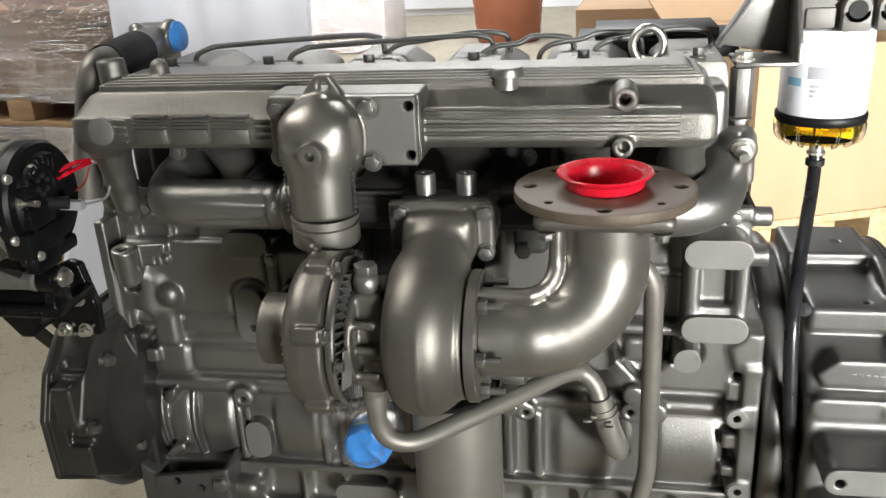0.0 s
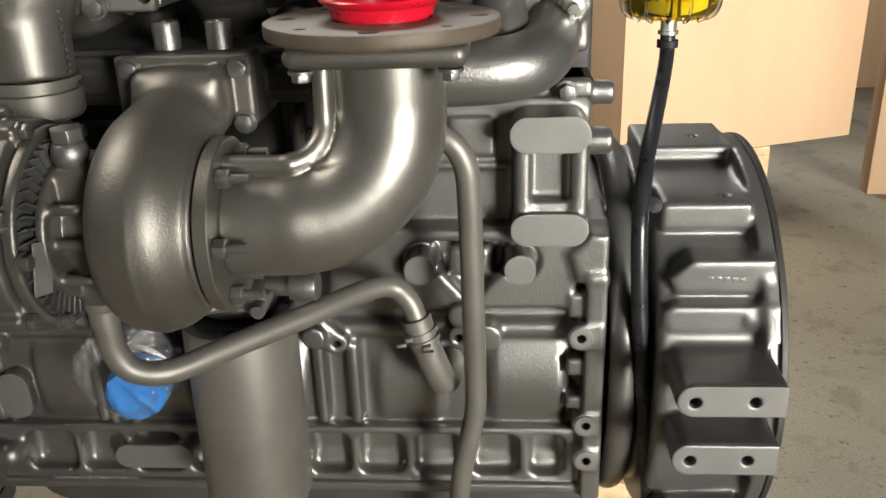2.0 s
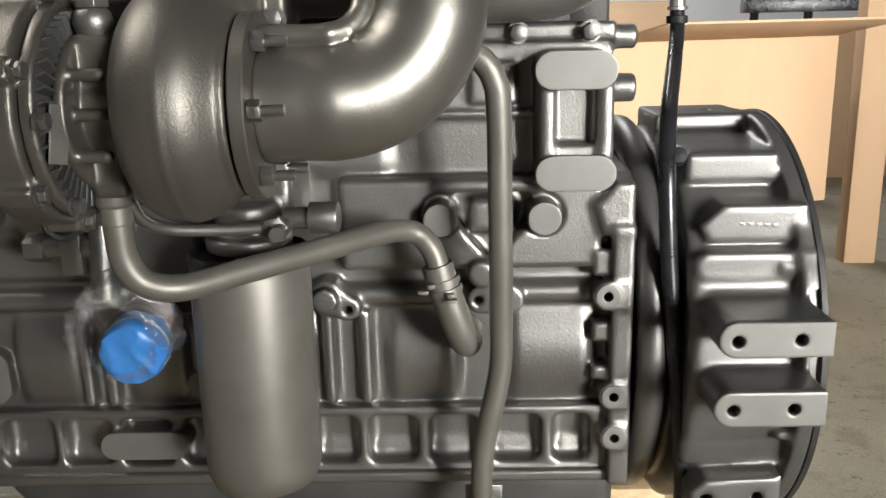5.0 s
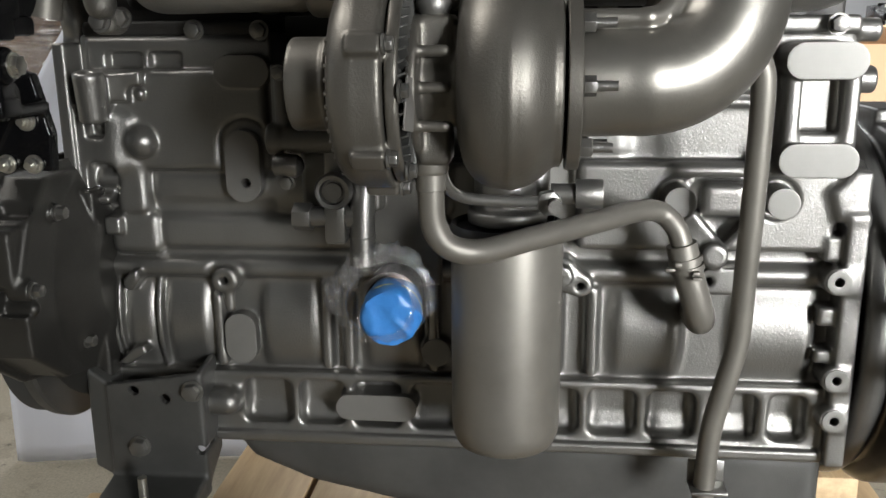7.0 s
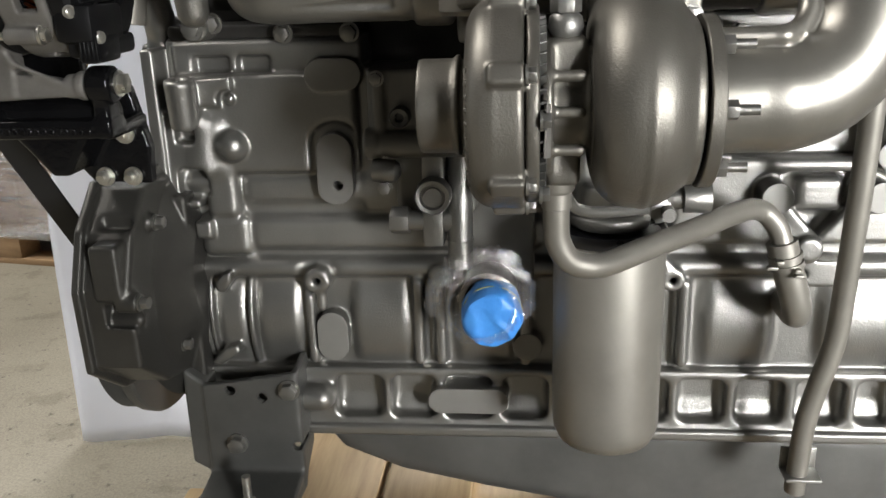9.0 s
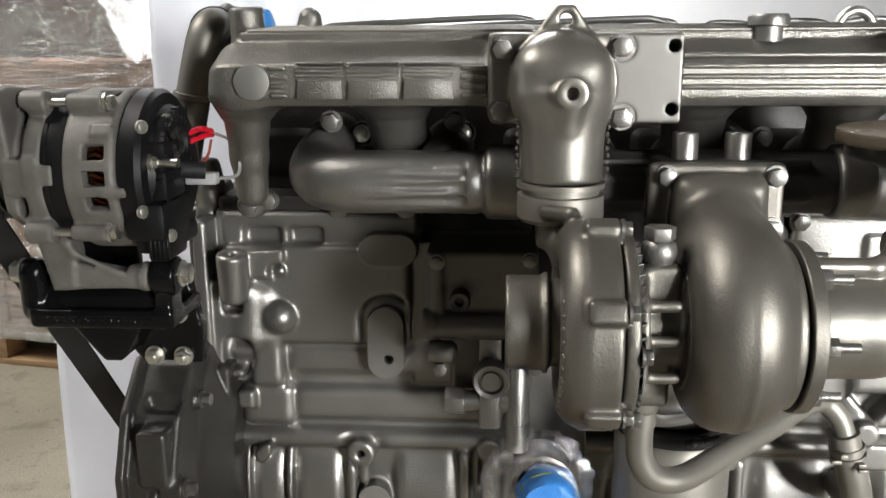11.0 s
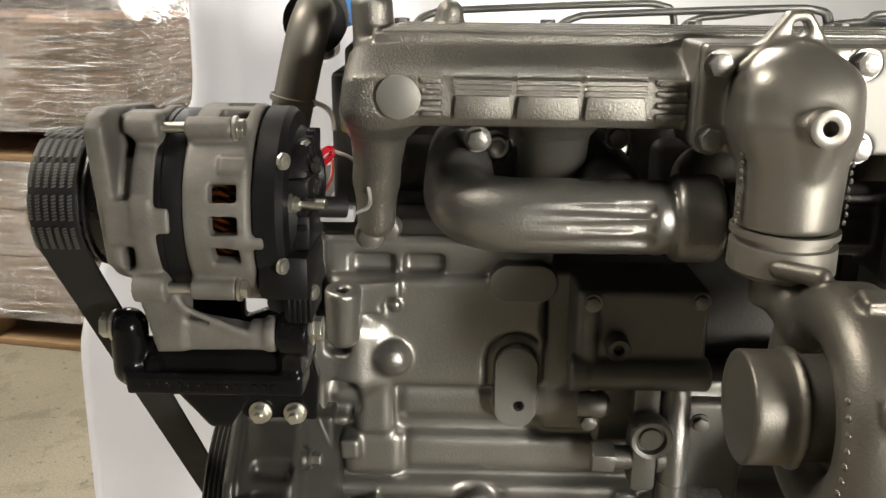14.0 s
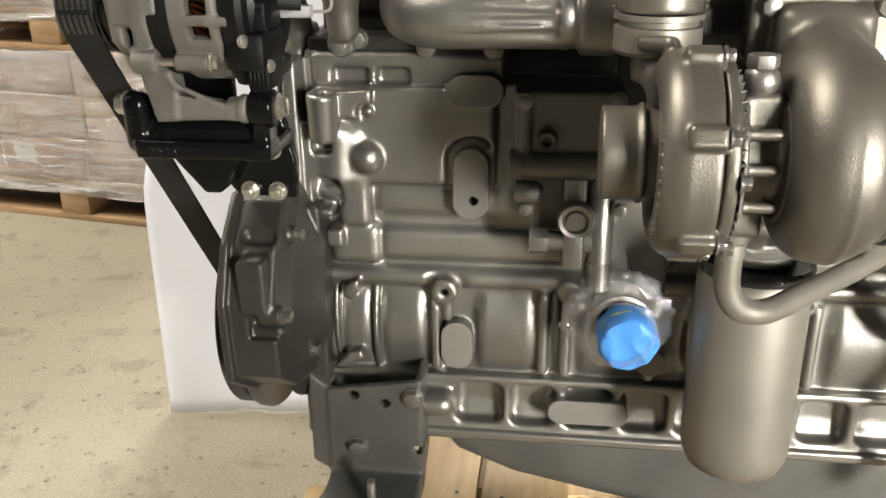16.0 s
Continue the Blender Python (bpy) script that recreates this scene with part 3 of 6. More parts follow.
B.cut(s_box((-0.417, 1.2, 0.50), (-0.372, 1.262, 0.588), 0.01), 0.006)
B.add(s_slot(-0.415, -0.375, 0.490, 0.556, 1.247, 1.4), 0.002)
B.add(s_cap((-0.407, 1.25, 0.585), (-0.407, 1.25, 0.565), 0.007), 0.006)
B.add(s_slot(-0.270, -0.165, 0.417, 0.451, 1.240, 1.4), 0.002)
B.add(s_cyl((-0.139, 1.248, 0.510), (-0.139, 1.4, 0.510), 0.019, 0.003), 0.003)
B.add(s_cyl((-0.25, 1.246, 0.607), (-0.25, 1.4, 0.607), 0.016, 0.003), 0.003)
B.add(s_cap((-0.47, 1.238, 0.437), (-0.415, 1.238, 0.437), 0.0175, 0.0175), 0.014)
# rear half
B.add(s_box((0.035, 1.243, 0.650), (0.335, 1.4, 0.758), 0.008), 0.006)
B.add(s_box((0.0, 1.262, 0.755), (0.10, 1.4, 0.90), 0.02), 0.01)
B.add(s_cap((0.10, 1.268, 0.827), (0.262, 1.268, 0.826), 0.005), 0.005)
B.add(s_box((0.185, 1.263, 0.836), (0.24, 1.4, 0.885), 0.006), 0.004)
B.add(s_box((0.0, 1.258, 0.905), (0.365, 1.4, 0.925), 0.004), 0.004)
B.add(s_box((0.260, 1.246, 0.779), (0.343, 1.4, 0.862), 0.004), 0.006)
for x0, x1 in ((0.261, 0.279), (0.324, 0.342)):
    B.add(s_box((x0, 1.222, 0.765), (x1, 1.4, 0.870), 0.006), 0.006)
B.add(s_box((0.265, 1.226, 0.779), (0.340, 1.4, 0.795), 0.005), 0.006)
B.add(s_slot(0.256, 0.342, 0.856, 0.895, 1.213, 1.4), 0.002)
B.add(s_slot(0.257, 0.343, 0.7465, 0.7835, 1.215, 1.4), 0.002)
B.cut(s_poly([(0.209, 0.655), (0.262, 0.722), (0.250, 0.742), (0.168, 0.742), (0.156, 0.722)], 1.2, 1.276, 0.006), 0.006)
B.add(s_box((0.182, 1.250, 0.690), (0.236, 1.4, 0.732), 0.010), 0.010)
B.add(s_cap((0.150, 1.247, 0.748), (0.264, 1.247, 0.747), 0.006), 0.006)
B.add(s_cap((0.203, 1.249, 0.660), (0.160, 1.249, 0.704), 0.005), 0.006)
B.add(s_cap((0.218, 1.249, 0.660), (0.260, 1.249, 0.704), 0.005), 0.006)
for x in (0.151, 0.267):
    B.cut(s_cyl((x, 1.2, 0.715), (x, 1.254, 0.715), 0.0245, 0.004), 0.004)
    B.add(s_cyl((x, 1.217, 0.715), (x, 1.4, 0.715), 0.0182, 0.002), 0.002)
B.add(s_slot(0.180, 0.246, 0.598, 0.632, 1.236, 1.4), 0.003)
B.cut(s_cyl((0.193, 1.2, 0.615), (0.193, 1.26, 0.615), 0.0055, 0.001), 0.001)
B.add(s_cyl((0.197, 1.228, 0.648), (0.197, 1.4, 0.648), 0.016, 0.003), 0.004)
B.add(s_cyl((0.016, 1.238, 0.620), (0.016, 1.4, 0.620), 0.021, 0.003), 0.003)
B.add(s_cyl((0.041, 1.238, 0.606), (0.041, 1.4, 0.606), 0.0145, 0.003), 0.004)
B.add(s_poly([(0.006, 0.602), (0.036, 0.592), (0.050, 0.615), (0.026, 0.640)], 1.238, 1.4, 0.002), 0.003)
B.add(s_cyl((0.016, 1.224, 0.620), (0.016, 1.4, 0.620), 0.0145, 0.002), 0.002)
B.cut(s_cyl((0.041, 1.2, 0.605), (0.041, 1.27, 0.605), 0.005, 0.001), 0.001)
# bell-housing flange with its teeth
B.add(s_box((0.346, 1.230, 0.378), (0.371, 1.4, 0.700), 0.004), 0.004)
B.add(s_poly([(0.335, 0.69), (0.371, 0.69), (0.371, 0.750), (0.35, 0.752), (0.325, 0.725)], 1.234, 1.4, 0.006), 0.010)
for z0, z1 in ((0.640, 0.672), (0.560, 0.584), (0.512, 0.530)):
    B.add(s_box((0.325, 1.240, z0), (0.37, 1.4, z1), 0.004), 0.003)
for z, x in ((0.620, 0.341), (0.496, 0.350), (0.443, 0.352)):
    B.add(s_cyl((x, 1.2275, z), (x, 1.4, z), 0.0175, 0.002), 0.003)
    B.add(s_box((x, 1.2280, z - 0.0175), (0.369, 1.4, z + 0.0175), 0.002), 0.002)
    B.cut(s_cyl((x, 1.2, z), (x, 1.26, z), 0.0062, 0.001), 0.001)
B.cut(s_box((0.347, 1.1, 0.758), (0.43, 1.45, 1.0), 0.004), 0.004)
B.add(s_cyl((0.345, 1.275, 0.852), (0.372, 1.275, 0.852), 0.016, 0.003), 0.003)
B.add(s_cyl((0.345, 1.275, 0.908), (0.372, 1.275, 0.908), 0.0135, 0.003), 0.003)


def pad_face(x0, x1, z0, z1, y, holes=(), parent=None, hr=0.0058):
    """Flat milled face on a cast pad."""
    c = Casting((x0 - 0.004, y - 0.003, z0 - 0.004), (x1 + 0.004, y + 0.006, z1 + 0.004), 0.0013)
    c.add(s_slot(x0, x1, z0, z1, y - 0.0008, y + 0.003, 0.0006), 0.0005)
    for hx, hz in holes:
        c.cut(s_cyl((hx, y - 0.02, hz), (hx, y + 0.02, hz), hr, 0.0003), 0.0005)
    return obj("pad_face", *c.geo(), MACHINED, parent or block, angle=35)


block = obj("cylinder_block", *join(B.geo(), rbox((-0.6, YB - 0.01, 0.38), (0.344, 1.66, 0.905), 0.01), rbox((0.335, YB - 0.01, 0.38), (0.385, 1.66, 0.755), 0.01)), PAINT, engine, "grey-painted cast cylinder block with pads and ribs", angle=60)

for q in ((-0.4055, -0.3365, 0.8455, 0.8845, 1.242, ()), (-0.398, -0.353, 0.705, 0.795, 1.239, ((-0.372, 0.730),)), (-0.416, -0.374, 0.489, 0.557, 1.246, ()), (-0.271, -0.164, 0.416, 0.452, 1.239, ()),
          (0.255, 0.343, 0.855, 0.896, 1.212, ()), (0.256, 0.344, 0.7455, 0.7845, 1.214, ()), (-0.158, -0.120, 0.491, 0.529, 1.247, ()),
          (0.1325, 0.1695, 0.6965, 0.7335, 1.216, ()), (0.2485, 0.2855, 0.6965, 0.7335, 1.216, ())):
    pad_face(*q)
for x, z in ((0.341, 0.620), (0.350, 0.496), (0.352, 0.443)):
    pad_face(x - 0.0145, x + 0.0145, z - 0.0145, z + 0.0145, 1.2268, ((x, z),), None, 0.0055)

# dark plates added to paint the shade in the gap
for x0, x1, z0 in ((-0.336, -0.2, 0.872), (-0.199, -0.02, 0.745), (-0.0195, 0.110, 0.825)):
    obj("gap_shade_plate", *rbox((x0, 1.322, z0), (x1, 1.345, 0.93), 0.002), IRON_SHADE, engine, "dark iron face in the gap below the manifold")
obj("side_housing", *join(rbox((0.030, 1.215, 0.868), (0.078, 1.325, 0.925), 0.012, 3), lathe([(0, 0.012), (0.011, 0.012), (0.012, 0.010), (0.012, -0.02)], (0.044, 1.215, 0.878), (0, -1, 0), 6)), DARKPAINT, engine, "dark rounded housing in the gap below the manifold")
# --- oil pan
pan_poly = [(-0.432, 0.379), (-0.400, 0.336), (-0.318, 0.302), (-0.197, 0.276), (-0.05, 0.250), (0.12, 0.235), (0.33, 0.23), (0.362, 0.262), (0.362, 0.379)]
O = Casting((-0.45, 1.24, 0.22), (0.38, 1.66, 0.385), 0.006)
O.add(s_poly(pan_poly[::1], 1.272, 1.63, 0.02), 0.004)
O.add(s_box((-0.432, 1.252, 0.372), (0.362, 1.64, 0.3795), 0.002), 0.004)
obj("oil_pan", *O.geo(), DARKPAINT, engine, "dark grey sheet-metal oil pan", angle=60)

# --- cylinder head, six rocker covers
H = Casting((-0.60, 1.255, 0.90), (0.36, 1.34, 1.075), 0.004)
H.add(s_box((-0.575, 1.334, 0.908), (0.310, 1.4, 1.066), 0.006))
for k in range(6):
    x = -0.50 + 0.155 * k
    H.add(s_box((x - 0.045, 1.322, 0.94), (x + 0.04, 1.4, 1.0), 0.012), 0.010)
H.add(s_box((-0.58, 1.266, 0.907), (-0.345, 1.4, 0.925), 0.004), 0.004)
H.add(s_box((-0.02, 1.266, 0.907), (0.35, 1.4, 0.925), 0.004), 0.004)
# head coloured near-black to hold the shade behind the manifolds
obj("cylinder_head", *join(H.geo(), rbox((-0.575, 1.33, 0.908), (0.310, 1.60, 1.066), 0.006), rbox((0.30, 1.33, 0.908), (0.352, 1.60, 1.006), 0.006)), IRON_SHADE, engine, "dark cast-iron cylinder head", angle=50)
for k in range(6):
    x = -0.498 + 0.155 * k
    xr = x + (0.062 if k < 5 else 0.034)
    cover = obj("rocker_cover", *prism([(x - 0.062, 1.062), (xr, 1.062), (xr, 1.085), (x + 0.030, 1.106), (x - 0.042, 1.106), (x - 0.062, 1.090)], 1.33, 1.54, 0.004), CAST, engine)
    obj("cast_mark", *join(*[rbox((x - 0.022 + 0.009 * q, 1.40, 1.1055), (x - 0.016 + 0.009 * q, 1.415, 1.1072), 0.0006) for q in range(5)]), CAST, cover)
    bolt((x - 0.004, 1.365, 1.106), (0, 0, 1), cover, 0.0085, 0.014, DARKPAINT)
# injection pipes over the covers
for x0, x1, z, y in ((-0.483, -0.193, 1.127, 1.44), (-0.324, -0.02, 1.124, 1.43), (-0.177, 0.0, 1.123, 1.47), (-0.03, 0.10, 1.118, 1.45), (0.06, 0.20, 1.120, 1.46), (0.14, 0.30, 1.122, 1.46)):
    obj("injection_pipe", *tube([(x0 - 0.01, y - 0.02, 1.07), (x0 - 0.008, y - 0.015, z - 0.018), (x0 + 0.012, y - 0.01, z - 0.004), (x0 + 0.05, y, z), (x1 - 0.06, y + 0.01, z + 0.008), (x1 - 0.015, y + 0.015, z + 0.006), (x1, y + 0.02, z - 0.006), (x1 + 0.004, y + 0.02, 1.07)], 0.0042, 10), DARKPAINT, engine, "thin dark steel injection pipe")

He = Casting((0.24, 1.24, 0.95), (0.36, 1.42, 1.10), 0.003)
He.add(s_box((0.25, 1.268, 0.955), (0.306, 1.41, 1.086), 0.014), 0.004)
He.add(s_cyl((0.285, 1.29, 0.985), (0.285, 1.29, 1.06), 0.022, 0.004), 0.006)
He.add(s_cyl((0.285, 1.29, 0.985), (0.285, 1.29, 0.995), 0.026, 0.003), 0.002)
obj("head_end", *He.geo(), PAINT, engine, "rounded grey end of the cylinder head", angle=60)
# --- intake manifold
M = Casting((-0.565, 1.085, 0.905), (0.315, 1.315, 1.165), 0.003)
M.add(s_poly([(1.130, 1.042), (1.29, 1.042), (1.29, 1.113), (1.176, 1.1065), (1.124, 1.0835), (1.124, 1.052)], -0.548, 0.288, 0.007, "yz"), 0.004)
for xe in (-0.571, 0.312):
    M.cut(s_poly([(xe - 0.03, 1.08), (xe + 0.03, 1.08), (xe + 0.03, 1.32), (xe - 0.03, 1.32)], 0.9, 1.2, 0.001, "xy"), 0.03)
M.add(s_box((-0.515, 1.176, 1.08), (0.264, 1.30, 1.1160), 0.002), 0.002)
M.add(s_box((-0.502, 1.200, 1.08), (0.252, 1.30, 1.1185), 0.002), 0.002)
# branches down to the head
for x, w in ((-0.355, 0.034), (-0.19, 0.034), (-0.035, 0.034), (0.12, 0.034)):
    M.add(s_cap((x, 1.190, 1.05), (x + 0.006, 1.235, 0.985), w * 1.06, w * 0.92), 0.028)
    M.add(s_cap((x + 0.006, 1.235, 0.985), (x + 0.006, 1.30, 0.965), w * 0.95, w), 0.010)
M.add(s_cap((-0.508, 1.166, 1.045), (-0.5135, 1.185, 0.985), 0.0270, 0.0200), 0.030)
M.add(s_cap((-0.5135, 1.185, 0.985), (-0.5150, 1.195, 0.944), 0.0200, 0.0180), 0.008)
M.add(s_cyl((-0.522, 1.205, 0.925), (-0.522, 1.25, 0.925), 0.016, 0.003), 0.008)
M.add(s_cap((0.244, 1.180, 1.05), (0.246, 1.215, 0.995), 0.027, 0.026), 0.014)
M.add(s_cap((0.246, 1.215, 0.995), (0.246, 1.29, 0.98), 0.027), 0.010)
# inlet pad, cast discs and bosses
M.add(s_box((-0.252, 1.110, 1.030), (-0.066, 1.17, 1.114), 0.004), 0.004)
for z in (1.101, 1.042):
    M.cut(s_cyl((-0.077, 1.08, z), (-0.077, 1.16, z), 0.0075, 0.001), 0.001)
M.add(s_cap((0.171, 1.115, 1.104), (0.171, 1.16, 1.104), 0.013, 0.012), 0.008)
M.add(s_cyl((0.171, 1.100, 1.104), (0.171, 1.15, 1.106), 0.0145, 0.003), 0.003)
M.add(s_cyl((0.170, 1.112, 1.046), (0.170, 1.16, 1.046), 0.0125, 0.002), 0.005)
for z in (1.104, 1.046):
    M.cut(s_cyl((0.1705, 1.08, z), (0.1705, 1.125, z), 0.0062, 0.001), 0.001)
M.add(s_cap((-0.450, 1.225, 1.115), (-0.449, 1.225, 1.130), 0.016, 0.0125), 0.006)
M.add(s_cyl((-0.518, 1.225, 1.10), (-0.520, 1.225, 1.143), 0.019, 0.004), 0.006)
manifold = obj("intake_manifold", *M.geo(), CAST, engine, "sand-cast grey intake manifold with ribs", angle=60)
def cast_rib(x0, x1, y, z, w=0.0056, dz=0.0):
    obj("cast_rib", *turned(rbox((0, -w / 2, -0.0026), (x1 - x0, w / 2, 0.0026), 0.0022, 3), Matrix.Translation((x0, y, z))), CAST, manifold)


for z in (1.0615, 1.0715, 1.0815, 1.0915):
    cast_rib(-0.064, 0.234, 1.1225, z)
for z in (1.0535, 1.0625, 1.0715, 1.0805):
    cast_rib(-0.4705, -0.4530, 1.1225, z)
    cast_rib(-0.2790, -0.2530, 1.1225, z)
for k in range(4):
    cast_rib(-0.507 + 0.006 * k, 0.262 - 0.005 * k, 1.180 + 0.0120 * k, 1.1160 + 0.0014 * k)
# raised emblem: three plain plates under fine bars
for x0, x1 in ((-0.4435, -0.3965), (-0.392, -0.341), (-0.3365, -0.2865)):
    obj("emblem_plate", *prism([(x0, 1.050), (x1, 1.050), (x1 - 0.0015, 1.069), (x0 + 0.0015, 1.069)], 1.1195, 1.132, 0.0010), CAST, manifold)
    for q in range(4):
        z = 1.0715 + q * 0.0042
        obj("emblem_bar", *rbox((x0, 1.1200, z), (x1, 1.132, z + 0.0022), 0.0005, 1), CAST, manifold)
obj("cast_disc", *lathe([(0, 0.0005), (0.0172, 0.0005), (0.0180, 0), (0.0180, -0.03)], (-0.4885, 1.1192, 1.067), (0, -1, 0), 40), MACHINED, manifold)
# filler plug and lifting eye
obj("filler_plug", *lathe([(0, 0.021), (0.019, 0.021), (0.021, 0.018), (0.021, 0.010), (0.015, 0.008), (0.015, -0.006)], (0.030, 1.178, 1.110), seg=12), PAINT, engine)
obj("lifting_eye", *join(tube([(0.208 + 0.022 * math.cos(a), 1.42, 1.122 + 0.024 * math.sin(a) - 0.006) for a in [2 * math.pi * k / 20 for k in range(21)]], 0.0062, 12, 1, False), lathe([(0.012, 0), (0.012, 0.012), (0.007, 0.016)], (0.208, 1.42, 1.085))), STEEL, engine, "zinc-plated lifting eye bolt")

# charge-air elbow from compressor to manifold
E = Casting((-0.265, 1.02, 0.93), (-0.06, 1.135, 1.15), 0.0025)
E.add(s_box((-0.250, 1.0985, 1.028), (-0.068, 1.112, 1.113), 0.003), 0.002)
E.add(s_poly([(-0.212, 1.108), (-0.150, 1.108), (-0.171, 1.139), (-0.187, 1.139)], 1.0985, 1.112, 0.002), 0.004)
E.cut(s_cyl((-0.1785, 1.08, 1.1255), (-0.1785, 1.12, 1.1255), 0.0062, 0.001), 0.001)
for z in (1.101, 1.042):
    E.cut(s_cyl((-0.077, 1.08, z), (-0.077, 1.13, z), 0.0062, 0.001), 0.001)
E.add(s_cap((-0.182, 1.088, 1.068), (-0.182, 1.074, 1.060), 0.043, 0.0405), 0.010)
E.add(s_cyl((-0.182, 1.073, 1.06), (-0.182, 1.071, 0.977), 0.041, 0.003, 0.0385), 0.012)
E.add(s_cap((-0.182, 1.085, 1.072), (-0.182, 1.085, 1.05), 0.043), 0.012)
E.add(s_box((-0.2275, 1.046, 1.030), (-0.1365, 1.105, 1.1035), 0.024), 0.010)
E.add(s_cap((-0.180, 1.040, 1.030), (-0.177, 1.036, 1.058), 0.010, 0.0145), 0.006)
E.cut(s_cyl((-0.177, 1.0, 1.061), (-0.177, 1.045, 1.060), 0.0105, 0.001), 0.001)
elbow = obj("charge_air_elbow", *E.geo(), ELBOW, engine, "cast elbow joining turbocharger and manifold", angle=60)
obj("elbow_boss", *lathe([(0, -0.012), (0.0055, -0.012), (0.0058, 0.001), (0.0105, 0.002), (0.0138, 0.001), (0.0142, -0.012)], (-0.177, 1.0235, 1.061), (0, -1, 0), 36), ELBOW, elbow)
for p in ((-0.238, 1.0985, 1.098), (-0.126, 1.0985, 1.100), (-0.240, 1.0985, 1.040), (-0.124, 1.0985, 1.034)):
    bolt(p, (0, -1, 0), elbow, 0.0098, 0.010)
pf = Casting((-0.142, 1.09, 1.024), (-0.064, 1.104, 1.117), 0.0016)
pf.add(s_box((-0.138, 1.0972, 1.030), (-0.069, 1.1010, 1.111), 0.001), 0.0005)
for z in (1.101, 1.042):
    pf.cut(s_cyl((-0.077, 1.08, z), (-0.077, 1.13, z), 0.0062, 0.0005), 0.0005)
for p, rad in (((-0.126, 1.100), 0.0135), ((-0.124, 1.034), 0.0135), ((-0.182, 1.065), 0.052)):
    pf.cut(s_cyl((p[0], 1.08, p[1]), (p[0], 1.13, p[1]), rad, 0.0005), 0.0005)
obj("pad_face", *pf.geo(), MACHINED, elbow, angle=35)
for side, sx in ((-1, -0.2235), (1, -0.1415)):
    for q in range(9):
        obj("cast_bead", *lathe([(0, 0.0025), (0.0022, 0.0015), (0.0026, 0)], (sx + 0.001 * (q % 2), 1.062, 1.035 - 0.0065 * q), (side, -0.2, 0), 6), TURBO, elbow)
obj("elbow_ring", *lathe([(0.036, 0.005), (0.0415, 0.005), (0.0415, 0.0), (0.0365, -0.001), (0.0365, -0.006), (0.0408, -0.007), (0.0412, -0.028), (0.038, -0.032), (0.03, -0.032)], (-0.182, 1.071, 0.972)), SMOOTH, engine)

# --- exhaust manifold
X = Casting((-0.52, 1.075, 0.895), (-0.20, 1.345, 1.06), 0.003)
bend = smooth_line([(-0.265, 1.140, 0.964), (-0.345, 1.141, 0.964), (-0.395, 1.144, 0.9635), (-0.422, 1.157, 0.9645), (-0.436, 1.182, 0.968), (-0.439, 1.225, 0.974), (-0.439, 1.33, 0.980)], 4)
for p0, p1 in zip(bend, bend[1:]):
    X.add(s_cap(p0, p1, 0.0320), 0.003)
X.add(s_cap((-0.436, 1.205, 0.980), (-0.438, 1.31, 0.992), 0.0300), 0.006)
X.add(s_cap((-0.436, 1.200, 0.998), (-0.439, 1.245, 1.006), 0.0150, 0.0145), 0.005)
for z in (0.9485, 0.9630, 0.9775):
    yy = 1.140 - math.sqrt(0.0322 ** 2 - (z - 0.964) ** 2)
    X.cut(s_cap((-0.380, yy + 0.0005, z), (-0.279, yy - 0.0015, z), 0.0014, 0.0074), 0.002)
X.add(s_cyl((-0.273, 1.140, 0.964), (-0.262, 1.140, 0.964), 0.0330, 0.0015), 0.001)
X.add(s_cyl((-0.256, 1.141, 0.964), (-0.213, 1.141, 0.964), 0.0385, 0.008), 0.001)
exhaust = obj("exhaust_manifold", *X.geo(), PAINT, engine, "grey cast exhaust manifold", angle=60)
for p in ((-0.439, 1.229, 1.006), (-0.401, 1.262, 1.001), (-0.283, 1.262, 1.002)):
    obj("stud_boss", *lathe([(0.0135, 0), (0.0145, -0.002), (0.0145, -0.06)], p, (0, -1, 0.12), 24), PAINT, exhaust)
    bolt(p, (0, -1, 0.12), exhaust, 0.0082, 0.008, STEEL)
Xr = Casting((0.08, 1.075, 0.895), (0.39, 1.31, 1.06), 0.003)
Xr.add(s_cyl((0.09, 1.141, 0.966), (0.128, 1.141, 0.966), 0.038, 0.006), 0.003)
bend = smooth_line([(0.13, 1.145, 0.960), (0.20, 1.147, 0.958), (0.248, 1.152, 0.959), (0.276, 1.168, 0.963), (0.293, 1.198, 0.970), (0.300, 1.245, 0.979), (0.302, 1.300, 0.985)], 4)
for k, (p0, p1) in enumerate(zip(bend, bend[1:])):
    Xr.add(s_cap(p0, p1, 0.033 - 0.0002 * k), 0.003)
Xr.add(s_cyl((0.321, 1.242, 1.006), (0.321, 1.262, 1.010), 0.0205, 0.003), 0.006)
Xr.add(s_box((0.296, 1.256, 0.955), (0.342, 1.30, 1.028), 0.008), 0.006)
obj("manifold_rear", *Xr.geo(), PAINT, exhaust, angle=60)
Xm = Casting((-0.34, 1.07, 0.895), (0.10, 1.31, 1.03), 0.003)
Xm.add(s_cyl((-0.215, 1.141, 0.966), (0.095, 1.141, 0.966), 0.032, 0.004), 0.004)
for z in (0.954, 0.972, 0.99):
    Xm.add(s_cap((-0.20, 1.112, z), (0.06, 1.112, z), 0.004), 0.004)
for x in (-0.30, -0.14, 0.02):
    Xm.add(s_cap((x, 1.16, 0.97), (x, 1.30, 0.985), 0.03), 0.012)
